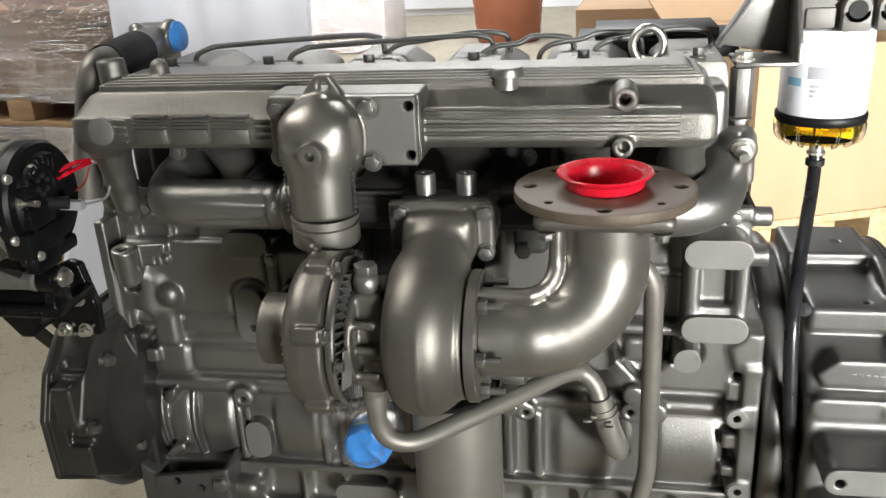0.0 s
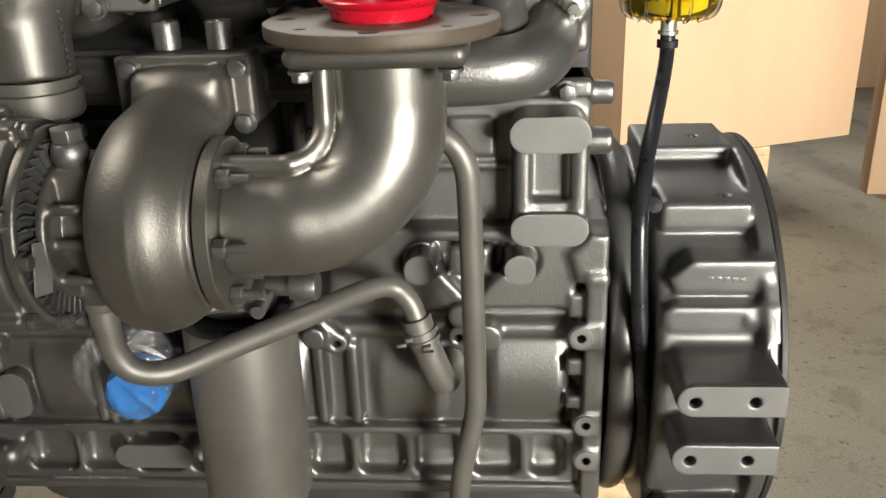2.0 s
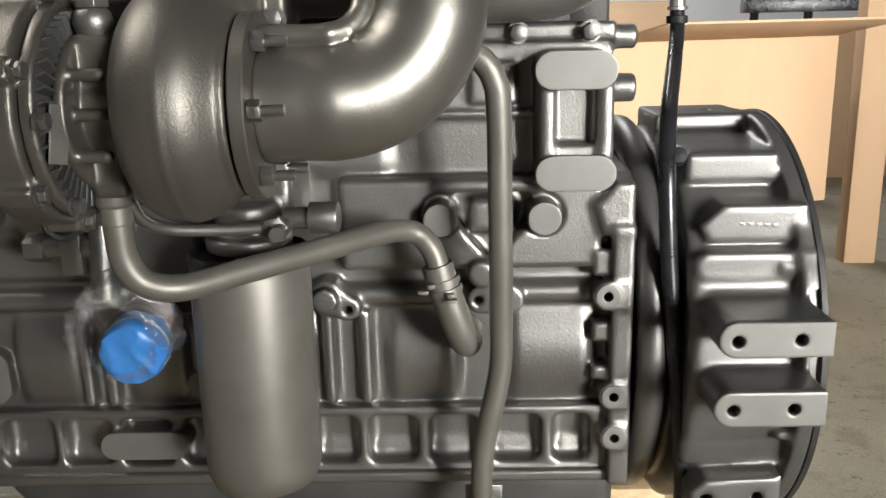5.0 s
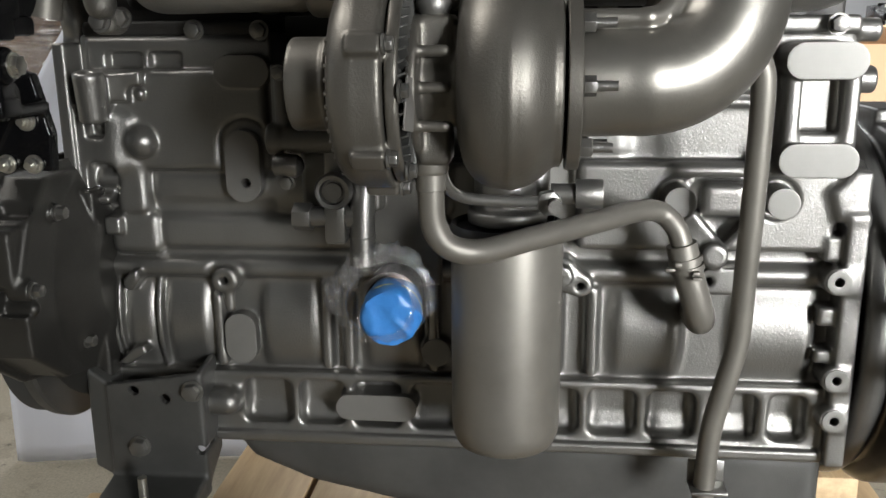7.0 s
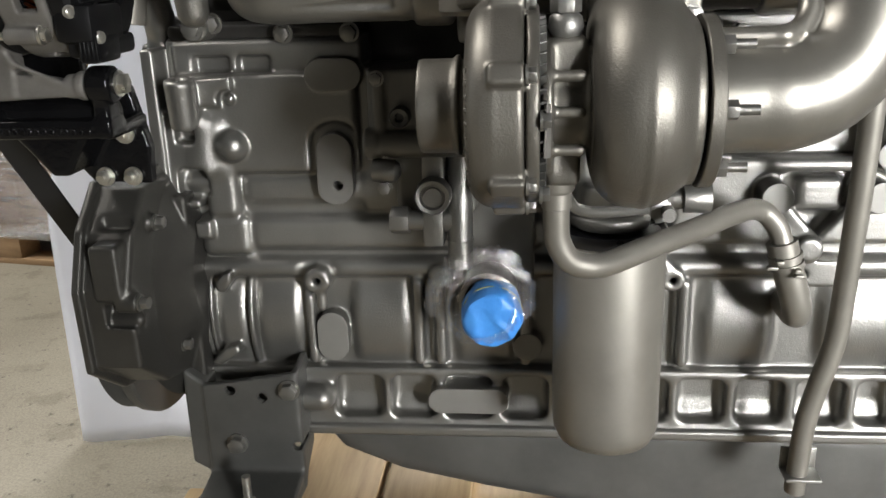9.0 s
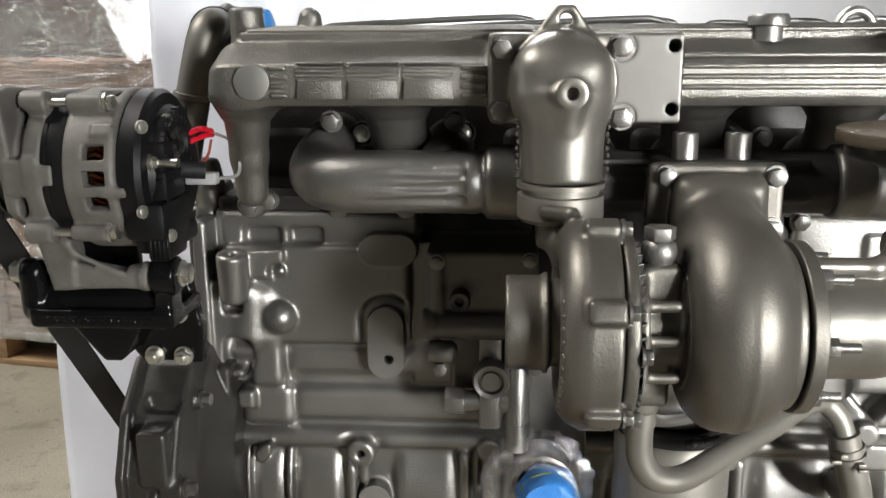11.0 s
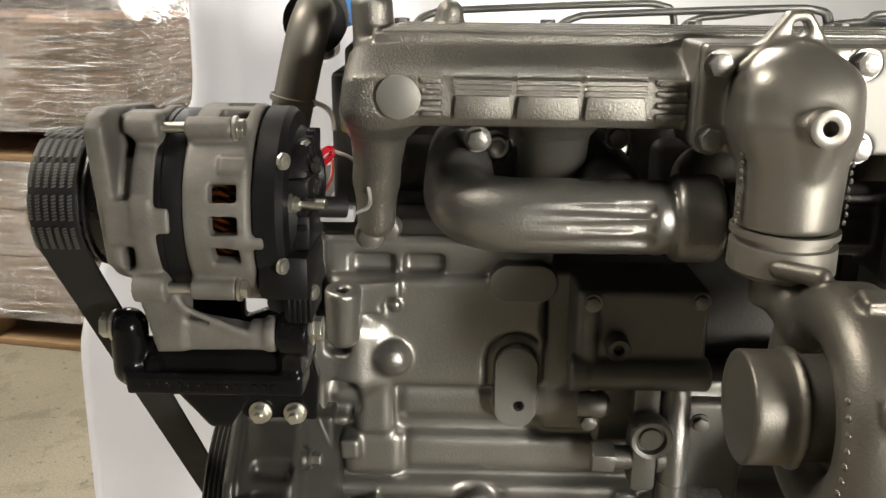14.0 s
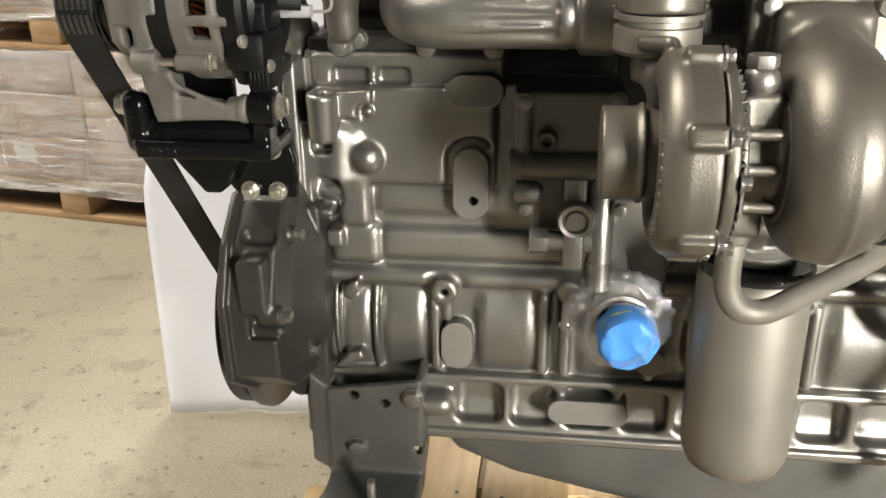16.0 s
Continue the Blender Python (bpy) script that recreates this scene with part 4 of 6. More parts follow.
# turbo mounting face
Xm.add(s_box((-0.092, 1.078, 0.925), (0.022, 1.15, 0.995), 0.006), 0.006)
# shade over the middle section is put into its dark colour
obj("manifold_middle", *Xm.geo(), IRON_SHADE, exhaust, "heat-darkened middle section of the exhaust manifold", angle=60)
bolt((0.321, 1.240, 1.008), (0, -1, -0.1), exhaust, 0.012, 0.012, STEEL, 0.014, "stud_nut")
for x in (-0.062, -0.012):
    obj("spacer_nut", *lathe([(0, 0.014), (0.0052, 0.014), (0.0054, 0.0255), (0.0115, 0.026), (0.0125, 0.0245), (0.0125, -0.004)], (x, 1.10, 0.994)), PAINT, exhaust)
for x, z, y in ((-0.422, 1.022, 1.19), (-0.38, 1.022, 1.235), (-0.29, 1.02, 1.225), (-0.505, 0.929, 1.225), (-0.43, 0.914, 1.255), (-0.35, 0.913, 1.258), (0.24, 0.915, 1.255), (0.318, 0.915, 1.25), (0.06, 0.94, 1.22), (0.05, 1.0, 1.24), (0.1, 0.905, 1.24)):
    bolt((x, y, z), (0, -1, -0.05), exhaust, 0.0098, 0.011, PAINT)
bolt((-0.522, 1.204, 0.925), (0, -1, 0), manifold, 0.0105, 0.010)

# --- turbocharger (axis along x)
TY, TZ = 0.981, 0.866
C = Casting((-0.25, 0.865, 0.755), (-0.118, 1.105, 0.985), 0.0025)
C.add(s_ring((-0.1675, TY, TZ), "x", 0.0685, 0.0225), 0.002)
C.add(s_cyl((-0.168, TY, TZ), (-0.140, TY, TZ), 0.072, 0.004), 0.004)
C.add(s_cyl((-0.1695, TY, TZ), (-0.1415, TY, TZ), 0.0915, 0.003), 0.0015)
C.add(s_cyl((-0.1395, TY, TZ), (-0.128, TY, TZ), 0.0865, 0.001), 0.001)
C.cut(s_cyl((-0.1335, TY, TZ), (-0.12, TY, TZ), 0.0795, 0.001), 0.001)
C.add(s_cyl((-0.234, TY, TZ), (-0.201, TY, TZ), 0.0415, 0.002), 0.002)
C.add(s_cyl((-0.204, TY, TZ), (-0.160, TY, TZ), 0.0385, 0.002), 0.003)
C.cut(s_cyl((-0.26, TY, TZ), (-0.2325, TY, TZ), 0.0375, 0.001), 0.001)
C.add(s_cyl((-0.2015, TY, TZ), (-0.1965, TY, TZ), 0.0445, 0.0015), 0.002)
for a in (105, 157, 217, 270, 325, 45):
    m0 = 0.0925
    C.add(s_rot(s_box((-0.1700, TY + m0 - 0.012, TZ - 0.0095), (-0.1395, TY + m0 + 0.007, TZ + 0.0095), 0.0035), (0, TY, TZ), a), 0.004)
C.add(s_cap((-0.168, TY + 0.045, TZ + 0.05), (-0.178, 1.062, 0.93), 0.0235, 0.0245), 0.005)
C.add(s_cyl((-0.180, 1.064, 0.915), (-0.182, 1.068, 0.955), 0.0245, 0.003), 0.005)
C.add(s_cap((-0.196, 1.035, 0.953), (-0.176, 1.005, 0.957), 0.0075), 0.004)
comp = obj("compressor_housing", *C.geo(), TURBO, engine, "cast compressor volute of the turbocharger", angle=60)
for a in (105, 157, 217, 270, 325, 45, 180, 238):
    u, v = math.cos(radians(a)), math.sin(radians(a))
    rr = 0.0925 if a not in (180, 238) else 0.083
    bolt((-0.1395 if rr > 0.09 else -0.128, TY + rr * u, TZ + rr * v), (1, 0, 0), comp, 0.0068, 0.009)
for q in range(11):
    a = radians(150 + 8 * q)
    obj("cast_bead", *lathe([(0, 0.002), (0.0024, 0.001), (0.0028, 0)], (-0.1880, TY + 0.0775 * math.cos(a), TZ + 0.0775 * math.sin(a)), (-1, math.cos(a) * 0.5, math.sin(a) * 0.5), 6), TURBO, comp)
# finned back plate, maker's plate
plate_b = obj("back_plate", *lathe([(0.03, 0), (0.080, 0), (0.080, 0.003), (0.05, 0.005), (0.046, 0.012), (0.03, 0.012)], (-0.134, TY, TZ), (1, 0, 0), 60), DARKPAINT, engine, "radially finned dark back plate", angle=30)
fin = None
for k in range(46):
    a = 2 * math.pi * k / 46
    mf = Matrix.Translation(Vector((-0.131, TY, TZ)) * S) @ Matrix.Rotation(a, 4, 'X') @ Matrix.Rotation(0.35, 4, 'Y')
    if fin is None:
        fin = obj("fin", *rbox((-0.001, 0.050, -0.0013), (0.009, 0.078, 0.0010), 0.0004, 1), DARKPAINT, plate_b, "", 30, mf)
    else:
        put("fin", fin.data, plate_b, "", mf)
obj("type_plate", *turned(rbox((-0.0008, -0.010, -0.022), (0.0012, 0.010, 0.022), 0.0005, 1), Matrix.Translation((-0.1215, TY - 0.066, TZ - 0.012)) @ Matrix.Rotation(radians(-14), 4, 'Z') @ Matrix.Rotation(radians(-12), 4, 'X')), ALLOY, engine, "small bare metal type plate")
# bearing housing
K = Casting((-0.128, 0.91, 0.76), (-0.07, 1.06, 0.985), 0.0025)
K.add(s_cyl((-0.128, TY, TZ), (-0.070, TY, TZ), 0.036, 0.004), 0.004)
K.add(s_cyl((-0.126, TY, TZ), (-0.117, TY, TZ), 0.062, 0.003), 0.003)
K.add(s_cyl((-0.085, TY, TZ), (-0.07, TY, TZ), 0.058, 0.004), 0.006)
K.add(s_box((-0.119, TY - 0.030, TZ + 0.02), (-0.088, TY + 0.03, TZ + 0.060), 0.006), 0.006)
K.add(s_box((-0.122, TY - 0.022, TZ - 0.070), (-0.092, TY + 0.022, TZ - 0.02), 0.006), 0.006)
for z in (-0.032, 0.0, 0.030):
    K.add(s_cap((-0.122, TY - 0.046, TZ + z), (-0.094, TY - 0.046, TZ + z), 0.0050), 0.004)
obj("bearing_housing", *K.geo(), TURBO, engine, angle=60)
obj("oil_feed_union", *join(lathe([(0.0135, 0), (0.0135, 0.012), (0.010, 0.016), (0.0135, 0.021), (0.0155, 0.028), (0.0135, 0.036), (0.009, 0.040)], (-0.106, 0.966, 0.906)),
                            turned(bolt_geo(0.0135, 0.011, False), Matrix.Translation((-0.106, 0.966, 0.945)))), PAINT, engine, "banjo union on the turbocharger")
# turbine housing
T = Casting((-0.125, 0.865, 0.755), (0.04, 1.10, 1.00), 0.0025)
T.add(s_ring((-0.043, TY, TZ), "x", 0.0515, 0.0385), 0.008)
T.add(s_ring((-0.041, TY + 0.008, TZ + 0.008), "x", 0.055, 0.038), 0.012)
T.add(s_cyl((-0.079, TY, TZ), (-0.010, TY, TZ), 0.0885, 0.026), 0.010)
T.add(s_cyl((-0.02, TY, TZ), (0.004, TY, TZ), 0.074, 0.004, 0.067), 0.014)
T.add(s_cyl((-0.001, TY, TZ), (0.004, TY, TZ), 0.072, 0.001), 0.003)
T.add(s_cap((-0.043, TY + 0.01, TZ + 0.055), (-0.040, 1.045, 0.945), 0.040, 0.036), 0.016)
T.add(s_box((-0.080, 1.035, 0.932), (0.004, 1.068, 0.985), 0.012), 0.016)
T.add(s_ring((-0.039, TY, TZ), "x", 0.0892, 0.0040), 0.0022)
# flange to the exhaust manifold
T.add(s_box((-0.101, 1.063, 0.930), (0.024, 1.079, 0.995), 0.004), 0.006)
T.add(s_box((-0.008, 1.05, 0.935), (0.0, 1.07, 0.985), 0.003), 0.008)
turbine = obj("turbine_housing", *T.geo(), TURBO, engine, "cast turbine volute of the turbocharger", angle=60)
for p in ((-0.085, 1.063, 0.983), (0.014, 1.063, 0.983), (0.014, 1.063, 0.934)):
    bolt(p, (0, -1, 0), turbine, 0.0088, 0.010)
# turbine outlet flange and exhaust elbow
obj("outlet_flange", *lathe([(0.04, 0.0), (0.0735, 0.0), (0.0745, 0.001), (0.0745, 0.011), (0.0735, 0.012), (0.04, 0.012)], (0.0070, TY, TZ), (1, 0, 0), 56), TURBO, engine)
for a in (178, 123, 237, 65, 295):
    u, v = math.cos(radians(a)), math.sin(radians(a))
    bolt((0.0195, TY + 0.0610 * u, TZ + 0.0610 * v), (1, 0, 0), engine, 0.0088, 0.010, None, 0.017, "stud_nut", False)
W = Casting((0.015, 0.93, 0.81), (0.21, 1.075, 1.03), 0.0025)
arc = []
for k in range(9):
    a = math.pi / 2 * k / 8
    arc.append((0.073 + 0.080 * math.sin(a), 0.984 + 0.034 * k / 8, 0.868 + 0.080 * (1 - math.cos(a))))
pts = [(0.02, 0.981, 0.867)] + arc + [(0.153, 1.018, 1.01)]
for a, b in zip(pts, pts[1:]):
    W.add(s_cap(a, b, 0.0465), 0.004)
W.cut(s_box((-0.01, 0.9, 0.8), (0.018, 1.1, 1.0), 0.001), 0.001)
W.cut(s_box((0.0, 0.9, 1.0185), (0.3, 1.1, 1.1), 0.001), 0.001)
rib = [(0.02, 0.972, 0.921), (0.074, 0.972, 0.921)] + [(0.074 + 0.026 * math.sin(radians(15 * k)), 0.972 + 0.004 * k, 0.947 - 0.026 * math.cos(radians(15 * k))) for k in range(1, 7)] + [(0.101, 1.0, 1.015)]
for p0, p1 in zip(rib, rib[1:]):
    W.add(s_cap(p0, p1, 0.0082), 0.004)
W.add(s_poly([(0.02, 0.90), (0.12, 0.90), (0.12, 1.01), (0.102, 1.01), (0.095, 0.938), (0.074, 0.922), (0.02, 0.922)], 0.970, 0.990, 0.002), 0.003)
W.cut(s_cyl((0.150, 1.0185, 0.955), (0.150, 1.0185, 1.06), 0.0395, 0.001), 0.001)
obj("exhaust_elbow", *W.geo(), ELBOW, engine, "smooth grey exhaust elbow pipe", angle=60)
FC = (0.150, 1.0185)
G = Casting((0.04, 0.91, 0.99), (0.26, 1.125, 1.04), 0.0022)
G.add(s_cyl((*FC, 1.0185), (*FC, 1.0305), 0.0965, 0.001), 0.001)
for k in range(8):
    a = radians(45 * k)
    rr = 0.0072 if k % 2 == 0 else 0.0042
    G.cut(s_cyl((FC[0] + 0.079 * math.cos(a), FC[1] + 0.079 * math.sin(a), 1.0), (FC[0] + 0.079 * math.cos(a), FC[1] + 0.079 * math.sin(a), 1.05), rr, 0.0005), 0.001)
G.cut(s_cyl((*FC, 1.0), (*FC, 1.05), 0.040, 0.0005), 0.001)
obj("round_flange", *G.geo(), BROWN_STEEL, engine, "bare brown-tinted steel flange plate with bolt holes", angle=30)
G2 = Casting((0.05, 0.92, 0.985), (0.25, 1.12, 1.025), 0.003)
G2.add(s_box((FC[0] - 0.072, FC[1] - 0.066, 0.999), (FC[0] + 0.072, FC[1] + 0.066, 1.0185), 0.012), 0.003)
G2.cut(s_cyl((*FC, 0.95), (*FC, 1.06), 0.0395, 0.001), 0.001)
obj("elbow_flange", *G2.geo(), TURBO, engine, angle=50)
for dx, dy in ((-0.058, -0.056), (0.058, -0.056)):
    bolt((FC[0] + dx, FC[1] + dy, 0.999), (0, 0, -1), engine, 0.008, 0.009)
red = thing("red_cap", (*FC, 0.97), "translucent red plastic protective cap in the flange opening", "cap")
cup = obj("cup", *lathe([(0, -0.062), (0.029, -0.062), (0.0305, -0.060), (0.0325, -0.014), (0.0360, -0.012), (0.0372, 0.008), (0.0390, 0.0118), (0.0442, 0.0092), (0.0430, 0.0060), (0.0418, 0.0008), (0.0388, 0.0003), (0.0380, -0.014), (0.0345, -0.016), (0.0325, -0.064), (0, -0.064)], (*FC, 1.0312), seg=72), RED, red)
obj("rim", *lathe([(0.0388, 0.0110), (0.0395, 0.0125), (0.0485, 0.0160), (0.0500, 0.0163), (0.0510, 0.0150), (0.0503, 0.0135), (0.0455, 0.0100), (0.0440, 0.0090)], (*FC, 1.0312), seg=72), RED, cup)

# --- oil filter
FX, FY = -0.047, 1.150
R = 0.0625
filt = obj("oil_filter", *lathe([(0, 0.437), (0.030, 0.437), (0.045, 0.439), (0.056, 0.445), (R - 0.0015, 0.457), (R, 0.468), (R, 0.680), (R - 0.003, 0.692), (0.054, 0.697), (0, 0.697)], (FX, FY, 0), seg=72), SMOOTH, engine, "tall grey-painted spin-on oil filter canister", angle=50)
for k in range(12):
    a = 2 * math.pi * (k + 0.5) / 12
    obj("grip_flute", *turned(rbox((-0.0035, -0.0022, -0.009), (0.0035, 0.0022, 0.011), 0.002), Matrix.Translation((FX + 0.0566 * math.sin(a), FY - 0.0566 * math.cos(a), 0.4545)) @ Matrix.Rotation(a, 4, 'Z') @ Matrix.Rotation(0.22, 4, 'X')), SMOOTH, filt)
obj("filter_seal", *lathe([(0.05, 0.690), (0.0625, 0.692), (0.0640, 0.699), (0.0615, 0.705), (0.058, 0.7035), (0.056, 0.700), (0.035, 0.700)], (FX, FY + 0.002, 0), seg=56), HOSE, filt, "black rubber seal")
F2 = Casting((-0.12, 1.09, 0.69), (0.05, 1.29, 0.80), 0.003)
F2.add(s_cyl((FX, FY + 0.006, 0.704), (FX, FY + 0.006, 0.720), 0.0445, 0.003), 0.004)
F2.add(s_cyl((FX, FY + 0.006, 0.718), (FX, FY + 0.006, 0.752), 0.031, 0.006), 0.006)
F2.add(s_box((-0.085, 1.16, 0.715), (0.0, 1.29, 0.785), 0.01), 0.01)
obj("filter_head", *F2.geo(), PAINT, engine, angle=60)
obj("relief_valve", *join(lathe([(0.011, 0), (0.011, 0.025), (0.0155, 0.026), (0.0155, 0.052), (0.0145, 0.054), (0, 0.054)], (0.0, 1.118, 0.743), (1, -0.06, 0.02)),
                          lathe([(0, 0.03), (0.007, 0.03), (0.007, -0.01)], (0.003, 1.09, 0.74), (0, -1, 0))), PAINT, engine)
bolt((-0.004, 1.090, 0.740), (0.1, -1, 0), engine, 0.0135, 0.014, None, 0, "banjo_bolt", False)
obj("banjo_pipe", *tube([(-0.105, 0.99, 0.795), (-0.10, 1.0, 0.772), (-0.085, 1.02, 0.757), (-0.05, 1.05, 0.748), (-0.012, 1.085, 0.741)], 0.0058, 10), PAINT, engine)

# --- pipes along the side
obj("oil_drain_pipe", *tube([(-0.112, 0.980, 0.795), (-0.112, 0.981, 0.765), (-0.110, 0.983, 0.738), (-0.097, 0.987, 0.717), (-0.068, 1.000, 0.709), (-0.02, 1.043, 0.712), (0.04, 1.100, 0.715), (0.092, 1.155, 0.717), (0.122, 1.180, 0.712), (0.141, 1.180, 0.695), (0.150, 1.177, 0.672)], 0.0122, 18), SMOOTH, engine, "bent grey oil drain pipe")
obj("drain_sleeve", *lathe([(0.012, 0.026), (0.0155, 0.026), (0.0165, 0.022), (0.0165, 0.0), (0.0155, -0.002), (0.0138, -0.004), (0.0138, -0.018), (0.012, -0.019)], (-0.112, 0.980, 0.790)), SMOOTH, engine)
hose = obj("drain_hose", *tube([(0.148, 1.177, 0.676), (0.155, 1.177, 0.650), (0.164, 1.178, 0.622), (0.173, 1.184, 0.595), (0.178, 1.198, 0.580), (0.180, 1.225, 0.573), (0.181, 1.26, 0.572)], 0.0172, 18), SMOOTH, engine, "grey-painted rubber drain hose")
for k, z in enumerate((0.0, -0.010)):
    obj("hose_clamp", *lathe([(0.0165, 0.003), (0.0192, 0.003), (0.0192, -0.003), (0.0165, -0.003)], (0.1535 - 0.25 * z * 1.0, 1.177, 0.658 + z), (-0.25, 0, 1), 24), SMOOTH, hose)
    obj("clamp_ear", *join(rbox((0.138 + 0.02 * k, 1.152, 0.655 + z), (0.146 + 0.02 * k, 1.166, 0.660 + z), 0.001), rbox((0.128 + 0.03 * k, 1.150, 0.650 + z), (0.139 + 0.03 * k, 1.158, 0.654 + z), 0.001)), SMOOTH, hose)
obj("vent_pipe", *tube([(0.15, 1.135, 0.905), (0.175, 1.133, 0.902), (0.197, 1.131, 0.892), (0.209, 1.131, 0.872), (0.213, 1.133, 0.845), (0.2145, 1.142, 0.75), (0.2155, 1.158, 0.62), (0.2155, 1.164, 0.575), (0.212, 1.166, 0.545), (0.203, 1.170, 0.50), (0.196, 1.174, 0.46), (0.193, 1.177, 0.42), (0.191, 1.178, 0.350)], 0.0125, 18), SMOOTH, engine, "long bent grey vent pipe")
obj("pipe_tab", *join(rbox((0.174, 1.160, 0.372), (0.217, 1.194, 0.3765), 0.0015), rbox((0.174, 1.190, 0.372), (0.217, 1.1945, 0.404), 0.0015)), PAINT, engine)

# --- fittings beside the filter: tee with ring, sensor, oil filler
q = Casting((-0.34, 1.10, 0.60), (-0.13, 1.29, 0.885), 0.0025)
q.add(s_box((-0.322, 1.195, 0.790), (-0.195, 1.32, 0.876), 0.004), 0.003)
q.add(s_cap((-0.309, 1.195, 0.866), (-0.309, 1.195, 0.800), 0.008), 0.004)
q.add(s_box((-0.22, 1.243, 0.60), (-0.10, 1.32, 0.735), 0.004), 0.003)
q.add(s_cyl((-0.327, 1.196, 0.790), (-0.19, 1.196, 0.790), 0.0165, 0.003), 0.004)
q.add(s_cyl((-0.327, 1.196, 0.790), (-0.309, 1.196, 0.790), 0.0185, 0.003), 0.002)
q.add(s_box((-0.296, 1.215, 0.70), (-0.20, 1.32, 0.775), 0.006), 0.004)
obj("coolant_fitting", *q.geo(), COVER_SHADED, engine, "dark grey coolant cover with pipe stubs", angle=60)
for p in ((-0.309, 1.189, 0.866), (-0.2055, 1.193, 0.868)):
    bolt(p, (0, -1, 0), engine, 0.0075, 0.007)
obj("plug_boss", *lathe([(0, 0.002), (0.0045, 0.002), (0.0055, 0.010), (0.0105, 0.012), (0.0118, 0.009), (0.0118, -0.03)], (-0.283, 1.186, 0.823), (0, -1, 0), 24), DARKPAINT, engine)
# small capped elbow, ring fitting with its side plug, oil filler tube
obj("cap_elbow", *join(tube([(-0.3165, 1.19, 0.7605), (-0.305, 1.188, 0.7605), (-0.294, 1.19, 0.7590)], 0.0135, 18), lathe([(0.0135, 0), (0.010, 0.006), (0.004, 0.0088), (0, 0.009)], (-0.294, 1.19, 0.759), (1, 0.1, -0.1), 20), tube([(-0.303, 1.19, 0.775), (-0.303, 1.19, 0.784)], 0.005, 8, 1)), PAINT, engine, "small capped elbow on the coolant cover")
for p in ((-0.306, 1.192, 0.7395), (-0.252, 1.190, 0.6765), (-0.1966, 1.186, 0.7428), (-0.252, 1.20, 0.775)):
    bolt(p, (0, -1, 0), engine, 0.0080, 0.008)
ring_f = obj("ring_fitting", *join(lathe([(0, 0.005), (0.0105, 0.005), (0.0112, 0.001), (0.0135, 0.001), (0.0150, 0.007), (0.0195, 0.008), (0.0212, 0.005), (0.0212, -0.012), (0.014, -0.014), (0.014, -0.05)], (-0.247, 1.172, 0.733), (0, -1, 0)),
                          rbox((-0.2615, 1.180, 0.668), (-0.2365, 1.22, 0.722), 0.004), tube([(-0.280, 1.193, 0.6985), (-0.262, 1.193, 0.6985), (-0.232, 1.193, 0.6985)], 0.0122, 18), tube([(-0.236, 1.193, 0.6985), (-0.227, 1.193, 0.6985)], 0.0145, 18, 1), rbox((-0.262, 1.19, 0.745), (-0.235, 1.23, 0.790), 0.004)), PAINT, engine, "ring fitting on the coolant line")
obj("hex_plug", *turned(prism([(0.0170 * math.cos(math.pi / 3 * k + 0.5), 0.0170 * math.sin(math.pi / 3 * k + 0.5)) for k in range(6)], 0, 0.022, 0.001, "xy"), Matrix.Translation((-0.278, 1.193, 0.6985)) @ axis_frame((-1, 0.05, 0))), PAINT, ring_f)
obj("filler_tube", *join(tube([(-0.2165, 1.212, 0.800), (-0.2170, 1.205, 0.76), (-0.2180, 1.192, 0.70), (-0.2180, 1.186, 0.642)], 0.0150, 20), lathe([(0.0150, 0.002), (0.0162, 0.0012), (0.0162, -0.0012), (0.0150, -0.002)], (-0.218, 1.190, 0.677), (0, -0.1, 1), 24)), PAINT, engine, "upright grey oil filler tube")
# blue plug in crumpled film
obj("inlet_stub", *lathe([(0.022, 0.10), (0.022, 0.05), (0.034, 0.05), (0.036, 0.0), (0.03, -0.002), (0.03, 0.02)], (-0.186, 1.185, 0.598), (0, 1, 0)), PAINT, engine)
cap_t = thing("blue_cap", (-0.182, 1.15, 0.60), "blue plastic cap wrapped in crumpled clear film on the oil inlet", "cap")
V, Fq = lathe([(0, -0.012)] + [(0.033 * k / 9, -0.012 + 0.003 * (k / 9) ** 4) for k in range(1, 10)] + [(0.0350, -0.004), (0.0354, 0.006), (0.0355, 0.018), (0.0355, 0.03), (0.034, 0.032)], (-0.180, 1.148, 0.592), (-0.04, 1, 0.12), 60)
V = np.array(V)
for i, p in enumerate(V):
    V[i, 1] += 0.0085 * abs(noise.noise(Vector((p[0] * 30 + p[2] * 20, p[2] * 16, 1.7)))) + 0.0008 * noise.noise(Vector(p) * 120) - 0.002
    V[i, 0] += 0.0035 * noise.noise(Vector(p) * 60)
obj("plug", V, Fq, BLUE, cap_t, angle=50)
obj("yellow_band", *lathe([(0.0345, 0.0), (0.0357, 0.0008), (0.0357, 0.003), (0.0345, 0.004)], (-0.180, 1.158, 0.593), (-0.04, 1, 0.12), 48), surface("yellow_tape", (0.30, 0.30, 0.08), (0.38, 0.38, 0.12), (0.3, 0.4)), cap_t)
V, Fq = lathe([(0.0355, -0.011), (0.038, -0.015), (0.041, -0.014), (0.044, -0.008), (0.047, -0.002), (0.050, 0.004), (0.052, 0.011), (0.053, 0.018), (0.053, 0.026), (0.052, 0.033), (0.050, 0.040), (0.046, 0.047), (0.040, 0.053), (0.032, 0.058), (0.026, 0.066), (0.022, 0.074)], (-0.188, 1.145, 0.610), (0, 1, 0.1), 84)
V = np.array(V)
